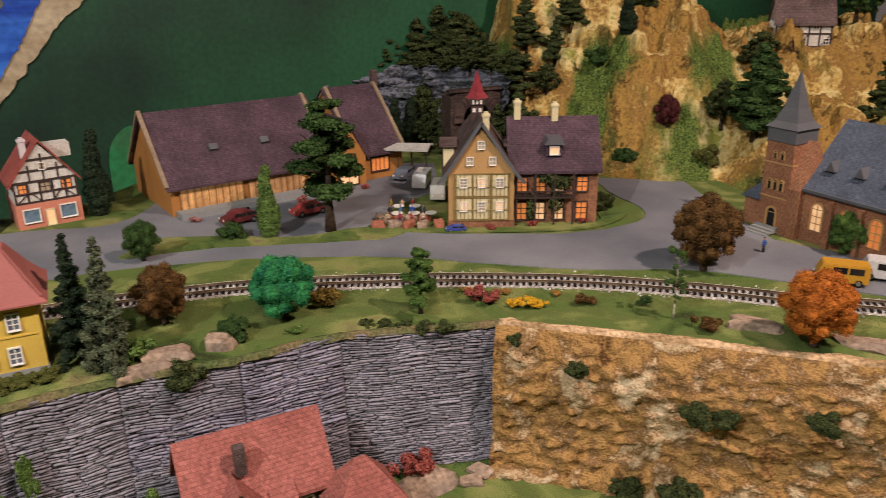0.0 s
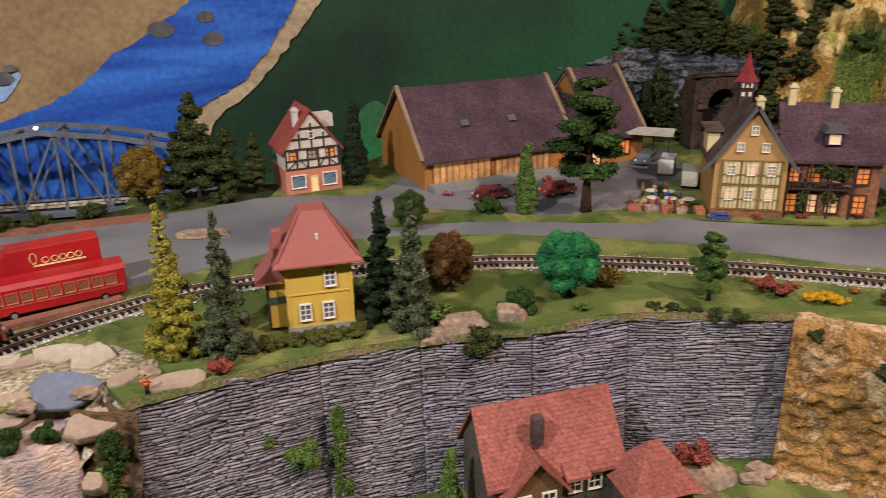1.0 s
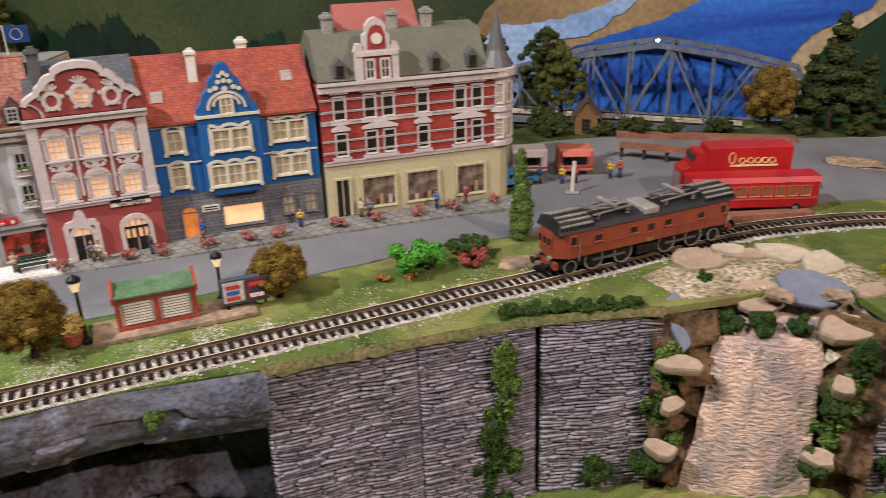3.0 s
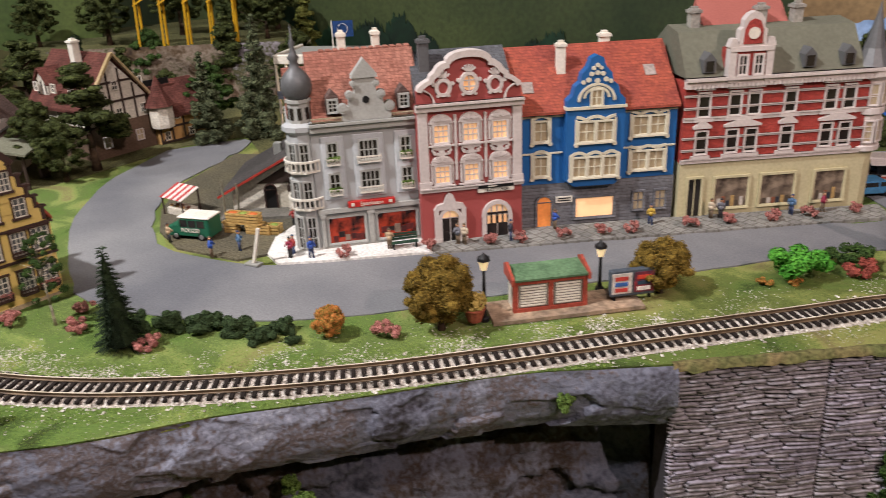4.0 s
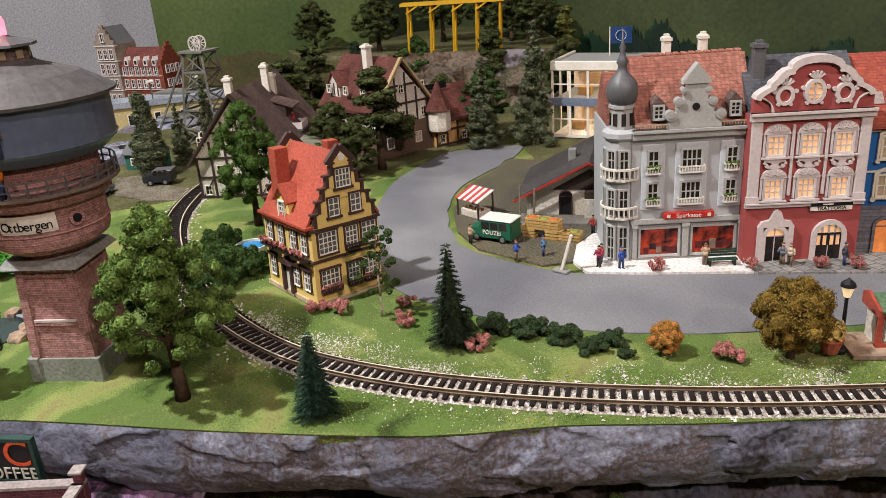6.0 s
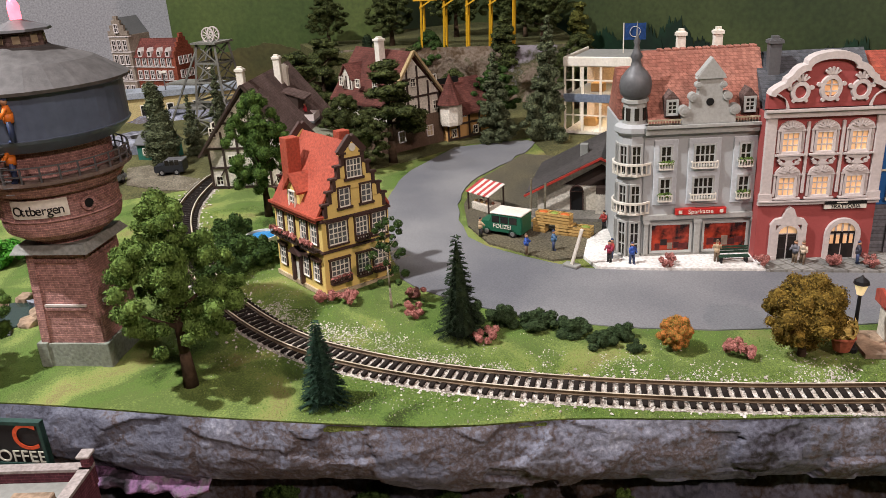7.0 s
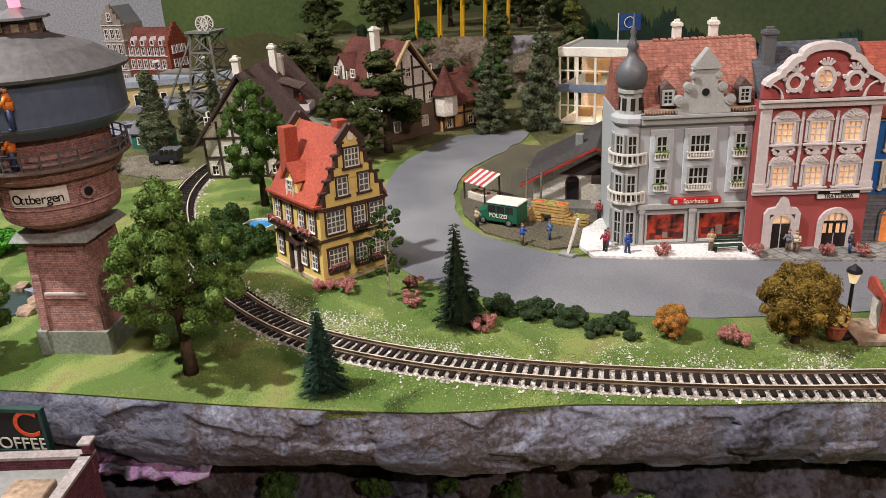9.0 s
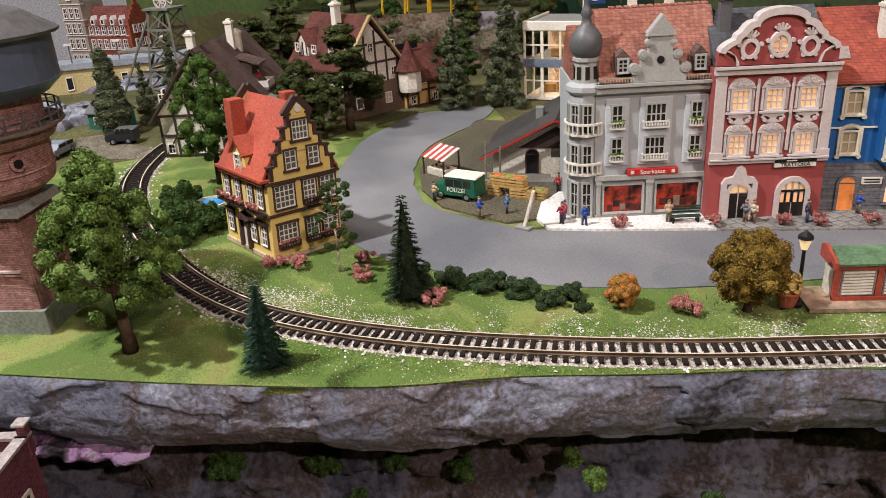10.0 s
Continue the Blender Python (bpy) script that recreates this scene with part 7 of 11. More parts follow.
        v, f = leaf_cloud([(-0.72, y - 0.85 + i * 0.42, z + 0.62 + 0.12 * (i % 2), 0.18, 0.2, 0.16) for i in range(5)], 150, 0.1, int(y * 9), core=0.6)
        lm = leafmat("leaf_pink", *LEAF["pink"])
        part("flowering_plant", pydata("flowers", v, f, lm), lm, b)
    bm = B()
    prism_x(bm, [(3.4, 6.3), (5.6, 6.3), (5.6, 7.9), (4.5, 8.9), (3.4, 7.9)], 0.0, 2.4)
    dm = part("dormer", bm, YELLOWWALL, t)
    bm = B()
    beam(bm, (1.1, 3.2, 7.75), (1.1, 4.5, 9.05), 2.8, 0.25)
    beam(bm, (1.1, 5.8, 7.75), (1.1, 4.5, 9.05), 2.8, 0.25)
    part("dormer_roof", bm, TILE_ORANGE, dm)
    win(t, -0.02, 4.5, 6.5, 0.9, 1.2, WHITE, PW, 2, 3, rz=-90, edge=0.1, name="dormer_window")
    bm = B()
    box(bm, -0.5, 0.3, 0, D, 6.25, 6.45)
    part("eave", bm, TILE_ORANGE, t)
    return t


for f in (grey_house, pink_house, red_house):
    f()
bh = blue_house()
bh.matrix_basis = bh.matrix_basis @ Matrix.Translation((-1.2 * S, 0, 0)) @ Matrix.Diagonal((1.085, 1, 0.965, 1))
yh = yellow_house()
yh.matrix_basis = yh.matrix_basis @ pose(0, 0, 0, 0, 2.5, 0) @ Matrix.Diagonal((1.02, 0.905, 1.04, 1))


# ---- station side ----
def station():
    t = thing("station_building", 0.3, 94.2, 0, 0, "tan half-timbered station with lit windows and plum roof", "station")
    gabled(t, 8.2, 13.0, 7.4, 13.0, TAN, TILE_BROWN, "y", 0.8, 0.35)
    gabled(t, 11.0, 9.0, 7.4, 12.6, BRICKBROWN, TILE_PLUM, "x", 0.7, 0.35, x0=8.0, y0=1.8, names=("wing_wall", "wing_roof"))
    # cream timber bays of the gable front
    for r, z in enumerate((1.15, 4.2)):
        for i in range(3):
            x = 0.9 + i * 2.25
            bm = B()
            box(bm, x, x + 2.0, -0.14, 0.0, z, z + 2.75, 0.03)
            p = part("panel", bm, CREAM, t, "cream boarded panel")
            win(t, x + 1.0, -0.16, z + 1.2, 0.8, 1.05, WHITE, LIT if (r + i) % 2 == 0 else LITDIM, 2, 3, edge=0.1)
    bm = B()
    for z in (1.0, 2.3, 3.95, 5.3, 7.0):
        box(bm, 0.6, 7.7, -0.24, 0.0, z, z + 0.12)
    for i in range(13):
        x = 0.95 + i * 0.5
        for z in (1.1, 4.1):
            box(bm, x, x + 0.09, -0.2, 0.0, z, z + 1.25)
            if (i + 2) % 4 != 1:
                box(bm, x, x + 0.09, -0.2, 0.0, z + 1.25, z + 2.9)
    for x in (0.7, 2.95, 5.2, 7.45):
        box(bm, x, x + 0.2, -0.22, 0.0, 1.0, 7.1)
    part("timber_frame", bm, mat("yellow_timber", "8a7440", "746038", 50, 0.7, 0.2), t)
    bm = B()
    box(bm, -0.1, 8.3, -0.12, 0.3, 0, 1.0)
    part("plinth", bm, BRICKBROWN, t)
    for x, z in ((2.7, 8.2), (5.5, 8.2), (4.1, 10.2)):
        win(t, x, -0.02, z, 0.7, 0.9, WHITE, LITDIM, 2, 2, edge=0.1)
    # clipped gable verges with curved ends
    bm = B()
    for s in (-1, 1):
        pts = [(4.1 + s * a, -0.4, z) for a, z in ((5.4, 5.9), (4.5, 6.9), (3.0, 9.0), (1.4, 11.4), (0.0, 13.5))]
        for a, b in zip(pts, pts[1:]):
            beam(bm, a, b, 0.35, 0.4)
    part("bargeboard", bm, GREYDARK, t)
    for s, x in ((-1, 0.0), (1, 8.2)):
        bm = B()
        prism_x(bm, [(4.0, 7.0), (8.0, 7.0), (8.0, 9.6), (4.0, 9.6)], x - 0.6, x + 0.8)
        d = part("side_dormer", bm, CREAM, t)
        bm = B()
        box(bm, x - 1.1, x + 1.2, 3.6, 8.4, 9.6, 9.95)
        part("dormer_roof", bm, TILE_BROWN, d)
    # wing with lit openings, balcony and dormer
    for x in (9.3, 11.6, 14.0, 17.0):
        for z, h in ((0.5, 2.2), (4.2, 1.8)):
            win(t, x, 1.78, z, 1.3, h, TIMBER, LITORANGE if (x + z) % 2 > 0.6 else LIT, 2, 3, edge=0.16)
    bm = B()
    box(bm, 8.3, 16.0, 0.7, 1.8, 3.5, 3.7)
    for i in range(20):
        box(bm, 8.4 + i * 0.4, 8.5 + i * 0.4, 0.7, 0.8, 3.7, 4.4)
    box(bm, 8.3, 16.0, 0.66, 0.84, 4.35, 4.5)
    for x in (8.6, 11.0, 13.4, 15.8):
        box(bm, x - 0.12, x + 0.12, 0.75, 1.0, 0, 6.8)
    part("balcony", bm, TIMBER, t, "dark timber balcony")
    bm = B()
    prism_y(bm, [(12.4, 8.6), (14.4, 8.6), (14.4, 10.2), (12.4, 10.2)], 2.2, 5.0)
    d = part("roof_dormer", bm, TILE_PLUM, t)
    bm = B()
    prism_y(bm, [(12.1, 10.1), (14.7, 10.1), (14.3, 10.9), (12.5, 10.9)], 1.8, 5.4)
    part("dormer_roof", bm, GREYDARK, d)
    win(t, 13.4, 2.18, 8.9, 1.0, 0.9, WHITE, LIT, 2, 1, edge=0.12, name="dormer_window")
    for x, y, z in ((9.0, 6.4, 15.0), (13.8, 6.2, 14.6), (4.8, 3.0, 14.0)):
        chimney(t, x, y, 11.0, z, 0.42, CREAM)
    bm = B()
    box(bm, 3.1, 4.7, 7.7, 9.3, 11.5, 14.2)
    tw = part("clock_turret", bm, BROWNTRIM, t)
    for x in (3.5, 4.3):
        part("turret_window", box(B(), x - 0.2, x + 0.2, 7.62, 7.72, 13.3, 13.8), WHITE, tw)
    bm = B()
    box(bm, 2.95, 4.85, 7.55, 9.45, 14.2, 15.1, 0.05)
    part("turret_louvre", bm, BROWNTRIM, tw)
    for x in (3.4, 3.9, 4.4):
        part("turret_window", box(B(), x - 0.13, x + 0.13, 7.48, 7.57, 14.35, 14.9), WHITE, tw)
    bm = B()
    lathe(bm, [(1.5, 15.0), (0.85, 15.9), (0.45, 17.2), (0.04, 18.6)], 4, (3.9, 8.5))
    part("turret_roof", bm, mat("dull_red_metal", "8a3034", "74282c", 40, 0.6, 0.1), tw, "dull red turret roof")
    v, f = leaf_cloud([(13.6, 1.2, 3.0, 0.9, 0.5, 1.4), (14.2, 1.2, 5.5, 1.6, 0.6, 0.8), (12.6, 1.2, 6.0, 1.2, 0.5, 0.6), (10.5, 1.2, 2.2, 0.5, 0.4, 2.0)], 700, 0.22, 77, core=0.5)
    lm = leafmat("leaf_dark", *LEAF["dark"])
    part("ivy", pydata("ivy", v, f, lm), lm, t)
    return t


def factory():
    t = thing("factory", -36.6, 99.8, 0, 35, "long ochre factory hall with plum roof and lit doors", "factory")
    gabled(t, 24, 17.5, 4.6, 12.6, ORANGEWALL, TILE_PLUM, "x", 0.9, 0.3)
    gabled(t, 8.6, 17.5, 4.8, 13.2, ORANGEWALL, TILE_PLUM, "x", 0.9, 0.3, x0=28.0, y0=0.5, names=("end_wall", "end_roof"))
    gabled(t, 6.0, 12, 4.6, 10.0, ORANGEWALL, TILE_PLUM, "y", 0.5, 0.3, x0=23.2, y0=-1.0, names=("cross_wall", "cross_roof"))
    # stone verges
    for x in (-0.5, 23.8, 28.0, 36.6):
        bm = B()
        for s in (-1, 1):
            beam(bm, (x, 8.75 + s * 9.3, 4.3), (x, 8.75, 13.1 if x < 25 else 13.6), 0.55, 0.4)
        part("verge", bm, mat("tan_verge", "8f7a62", "7c6a54", 40, 0.8, 0.2), t)
    for x0, x1 in ((1.2, 10.0), (10.8, 19.5)):
        bm = B()
        box(bm, x0, x1, -0.15, 0.02, 0.8, 4.0)
        # no lamp inside: the first door's boards emit, the second is only pale
        part("board_door", bm, WOODLIT if x0 > 5 else mat("boards_glow_added", "d8a468", "b88450", 50, 0.6, 0.2, 200, pattern="course", psize=(0.5, 9.0), emit=0.22), t, "pale boarded door, light put into its boards")
        n = 9
        for i in range(n + 1):
            bm = B()
            xx = x0 + (x1 - x0) * i / n
            box(bm, xx - 0.05, xx + 0.05, -0.24, -0.1, 0.8, 4.0)
            part("batten", bm, mat("brown_batten", "8a6238", "6e4e2e", 50, 0.7, 0.2), t)
    bm = B()
    box(bm, 0.5, 23.0, -2.4, 0.0, 0, 0.9)
    part("loading_dock", bm, CONCRETE, t, "grey concrete loading dock")
    for x in (7.5, 15.0):
        bm = B()
        m4 = Matrix.Translation((x, 3.2, 8.0)) @ Matrix.Rotation(math.radians(42), 4, "X")
        obox(bm, m4, 0.6, 0.5, 0.35)
        part("roof_hatch", bm, GREYDARK, t)
    win(t, 26.2, -1.05, 0.4, 3.0, 3.0, TIMBER, LIT, 2, 1, name="lit_doorway")
    win(t, 32.5, 0.45, 1.4, 3.0, 2.0, TIMBER, LITORANGE, 4, 1)
    win(t, 26.2, -1.05, 6.2, 1.0, 1.3, TIMBER, LITDIM, 2, 2)
    chimney(t, 37.0, 9.2, 11.5, 15.5, 0.5, TILE_BROWN, False)
    return t


def timbered_house():
    t = thing("timbered_house", -54.9, 95.4, 0, 36, "half-timbered shop house with red roof and salmon ground floor", "house")
    W, D = 7.6, 7.0
    bm = B()
    box(bm, -0.12, W + 0.12, -0.12, D + 0.1, 0, 3.3)
    part("shop_storey", bm, SALMON, t, "salmon plastered shop floor")
    gabled(t, W, D, 6.2, 11.2, LIME, TILE_RED, "y", 0.55, 0.35)
    bm = B()
    for z in (3.3, 4.5, 6.0, 7.4, 8.8):
        a = 0 if z < 6.3 else (z - 6.2) * 0.76
        box(bm, a, W - a, -0.14, 0.02, z, z + 0.24)
    for x in (0.0, 1.5, 3.0, 4.5, 6.0, 7.35):
        box(bm, x, x + 0.24, -0.12, 0.02, 3.3, 6.1)
    for x, z in ((2.0, 7.4), (3.7, 8.8), (5.4, 7.4)):
        box(bm, x, x + 0.22, -0.12, 0.02, 6.2, z + 0.8)
    for a, b in (((0.2, 3.4), (1.5, 4.5)), ((7.3, 3.4), (6.1, 4.5)), ((3.1, 3.4), (2.2, 4.5)), ((4.6, 3.4), (5.4, 4.5))):
        beam(bm, (a[0], -0.06, a[1]), (b[0], -0.06, b[1]), 0.2, 0.14)
    part("timber_frame", bm, TIMBER, t)
    for x in (1.2, 3.75, 6.3):
        win(t, x, -0.02, 4.75, 1.1, 1.1, BROWNTRIM, LITORANGE if x != 3.75 else LITDIM, 2, 2, edge=0.1)
    win(t, 3.8, -0.02, 7.6, 0.7, 0.8, WHITE, LITDIM, 2, 2, edge=0.1)
    for x in (1.6, 6.0):
        win(t, x, -0.14, 0.9, 1.8, 1.6, WHITE, mat("shop_blue_pane", "6f8490", "4a5a64", 60, 0.2, 0), 1, 1, edge=0.15, name="shop_window")
    win(t, 3.8, -0.14, 0.2, 0.9, 2.0, CREAM, LIT, 1, 1, arch=False, edge=0.12, name="door")
    bm = B()
    box(bm, 5.0, 8.2, 4.0, 6.5, 8.0, 9.8)
    part("rear_dormer", bm, LIME, t)
    chimney(t, 2.2, 1.6, 8.5, 11.4, 0.4, PALETRIM)
    return t


def church():
    t = thing("church", 38.4, 93.4, 0, -60, "brown brick church with slate spire and lit windows", "church")
    # tower
    bm = B()
    box(bm, 0.8, 4.6, 0, 3.8, 0, 11.4)
    tw = part("tower", bm, BRICKBROWN, t)
    bm = B()
    box(bm, 0.7, 4.7, -0.1, 3.9, 11.2, 13.0, 0.05)
    part("belfry", bm, GREYDARK, tw, "dark slate belfry stage")
    bm = B()
    lathe(bm, [(3.2, 12.9), (2.2, 13.6), (1.4, 15.2), (0.04, 19.4)], 4, (2.7, 1.9))
    for v in bm.verts:
        x, y = v.co.x - 2.7, v.co.y - 1.9
        v.co.x, v.co.y = 2.7 + (x - y) * 0.7071, 1.9 + (x + y) * 0.7071
    part("spire", bm, GREYDARK, tw, "dark grey slate spire")
    bm = B()
    prism_x(bm, [(-0.2, 6.0), (4.8, 6.0), (2.3, 11.6)], 4.6, 6.2)
    box(bm, 4.6, 6.2, -0.2, 4.8, 0, 6.0)
    part("tower_annex", bm, BRICKBROWN, t)
    for x, z, w, h in ((1.9, 5.4, 0.5, 1.0), (2.7, 5.4, 0.5, 1.0), (3.5, 5.4, 0.5, 1.0), (2.2, 9.2, 0.4, 0.7), (3.2, 9.2, 0.4, 0.7)):
        win(t, x, -0.02, z, w, h, TAN, GLASSDARK, 1, 1, arch=True, edge=0.12)
    for z in (4.4, 8.6):
        part("string_course", box(B(), 0.72, 4.68, -0.08, 3.88, z, z + 0.16), TAN, tw)
    win(t, 2.7, -0.02, 0.8, 1.1, 1.8, TAN, BLACK, 1, 1, arch=True, edge=0.25, name="portal")
    # steps to the portal
    st = part("stairs", box(B(), 0.8, 3.8, -2.2, -1.5, 0, 0.25), CONCRETE, t)
    for i in range(1, 4):
        part("step", box(B(), 0.8, 3.8, -2.2 + i * 0.55, 0, i * 0.22, i * 0.22 + 0.22), CONCRETE, st)
    # nave
    gabled(t, 24, 13, 6.6, 13.4, BRICKBROWN, SLATE, "x", 0.6, 0.3, x0=6.2, y0=0.8, names=("nave_wall", "nave_roof"))
    for i in range(5):
        x = 8.2 + i * 3.6
        win(t, x, 0.76, 1.6, 1.3, 2.6, TAN, LIT if i in (0, 3) else LITORANGE, 2, 3, arch=True, edge=0.2)
        bm = B()
        box(bm, x + 1.6, x + 2.1, 0.1, 0.9, 0, 5.6)
        part("buttress", bm, BRICKBROWN, t)
        bm = B()
        prism_y(bm, [(x - 0.6, 8.6), (x + 0.6, 8.6), (x, 9.8)], 1.8, 4.4)
        part("roof_gablet", bm, GREYDARK, t)
    part("gutter", box(B(), 6.2, 30, 0.1, 0.4, 6.1, 6.4), GREYDARK, t)
    bm = B()
    box(bm, -2.2, 0.8, 1.0, 4.6, 0, 3.6)
    sp = part("side_chapel", bm, BRICKBROWN, t)
    bm = B()
    prism_y(bm, [(-2.6, 3.4), (0.8, 3.4), (0.8, 6.2)], 0.6, 5.0)
    part("chapel_roof", bm, SLATE, sp)
    return t


def signal_house():
    t = thing("signal_house", -40.6, 55.0, 0, 26, "dusty yellow signal house with faded pink hipped roof", "house")
    X0, W, D, Hh = 2.0, 7.7, 6.0, 6.6
    part("plinth", box(B(), X0 - 0.1, W + 0.1, -0.1, D + 0.1, 0, 0.5), CONCRETE, t)
    part("wall", box(B(), X0, W, 0, D, 0.45, Hh), OCHREWALL, t)
    for x in (X0 + 0.12, W - 0.12):
        part("corner_strip", box(B(), x - 0.14, x + 0.14, -0.07, 0.1, 0.5, Hh), OCHREWALL, t)
    part("string_course", box(B(), X0 - 0.04, W + 0.04, -0.08, D + 0.05, 3.5, 3.64), OCHREWALL, t)
    bm = B()
    vs = []
    for o, z in [(0.95, 6.35), (0.95, 6.5), (0.55, 6.85), (-0.35, 8.1), (-1.3, 9.7), (-1.75, 10.45)]:
        vs.append([bm.verts.new(p) for p in ((X0 - o, -o, z), (W + o, -o, z), (W + o, D + o, z), (X0 - o, D + o, z))])
    for a, b in zip(vs, vs[1:]):
        for i in range(4):
            bm.faces.new((a[i], a[(i + 1) % 4], b[(i + 1) % 4], b[i]))
    bm.faces.new(vs[0][::-1])
    bm.faces.new(vs[-1])
    part("roof", bm, TILE_PINK, t, "faded pink hipped roof")
    for s in (-1, 1):
        part("hip_ridge", beam(B(), ((X0 + W) / 2 + s * 3.4, -0.55, 6.9), ((X0 + W) / 2 + s * 1.1, 1.75, 10.45), 0.18, 0.18), TILE_PINK, t)
    pane = mat("grey_pane", "6b6f78", "4a4e56", 60, 0.25, 0)
    for x, z in ((3.5, 1.2), (5.5, 1.2), (5.8, 4.2)):
        win(t, x, -0.02, z, 0.8, 1.35, WHITE, pane, 2, 3, edge=0.13)
    # lower stair wing with a timber gallery and its own roof
    part("stair_wing", box(B(), 0.5, X0, 0.7, 4.6, 0.4, 4.9), OCHREWALL, t, "dusty yellow stair wing")
    part("gallery_band", box(B(), 0.42, X0, 0.6, 4.7, 2.7, 3.3), mat("green_band", "3f5a4a", "35503f", 40, 0.7, 0.1), t)
    for y in (0.62, 2.6, 4.5):
        part("gallery_post", box(B(), 0.36, 0.6, y, y + 0.2, 0.4, 4.9), TIMBER, t)
    for z in (1.9, 4.3):
        part("gallery_rail", box(B(), 0.34, 0.5, 0.6, 4.7, z, z + 0.18), TIMBER, t)
    bm = B()
    for o0, o1, z0, z1 in ((-0.5, 0.0, 4.7, 4.9), (0.0, 1.6, 4.9, 6.6)):
        prism_y(bm, [(o0, z0), (2.2, z0 + 0.05), (2.2, z1), (o1, z1)], 0.1, 5.2)
    part("wing_roof", bm, TILE_PINK, t, "faded pink roof of the stair wing")
    chimney(t, 1.7, 2.0, 6.0, 9.0, 0.42, TILE_PINK, False)
    chimney(t, 5.0, 0.6, 8.2, 8.75, 0.15, PALETRIM, False, "vent")
    return t


def truss_bridge():
    steel = mat("grey_bridge_steel", "6c727a", "585e66", 40, 0.55, 0.15, metal=0.2)
    t = thing("truss_bridge", -94, 93, 0, 23, "grey steel truss railway bridge with arched top chord", "bridge")
    top = [(-25, 1.2), (-9, 6.0), (2.9, 8.0), (13, 6.7), (23, 4.4)]
    def tz(u):
        for (a, za), (b, zb) in zip(top, top[1:]):
            if a <= u <= b:
                return za + (zb - za) * (u - a) / (b - a)
        return 4
    for y in (0, 6.5):
        for (a, za), (b, zb) in zip(top, top[1:]):
            part("top_chord", beam(B(), (a, y, za), (b, y, zb), 0.75, 0.7), steel, t)
        part("bottom_chord", box(B(), -27, 27, y - 0.4, y + 0.4, -4.6, -3.6, 0.05), steel, t)
        for k, u in enumerate(np.arange(-25, 23.1, 6)):
            part("post", beam(B(), (u, y, -3.8), (u, y, tz(u)), 0.38, 0.34), steel, t)
            if k < 8:
                s = k % 2 == 1
                part("diagonal", beam(B(), (u, y, tz(u) if s else -3.8), (u + 6, y, -3.8 if s else tz(u + 5.99)), 0.34, 0.3), steel, t)
    for u in np.arange(-25, 23.1, 6):
        part("cross_beam", beam(B(), (u, 0, tz(u)), (u, 6.5, tz(u)), 0.4), steel, t)
    part("deck", box(B(), -27, 27, 0.4, 6.1, -4.2, -3.8), SLEEPER, t)
    for y in (2.4, 4.0):
        part("rail", box(B(), -27, 27, y - 0.06, y + 0.06, -3.8, -3.45), RAIL, t)
    bm = B()
    bmesh.ops.create_icosphere(bm, subdivisions=2, radius=0.3, matrix=Matrix.Translation((2.9, 0, 8.7)))
    part("lamp", bm, mat("white_lamp", "ffffff", "fff4e0", 40, 0.3, 0, emit=3.0, fine=0), t, "small glowing white lamp")
    for u in (-26, 25):
        part("pier", box(B(), u - 2, u + 2, -1, 7.5, -12, -4.6), CONCRETE, t)
    return t


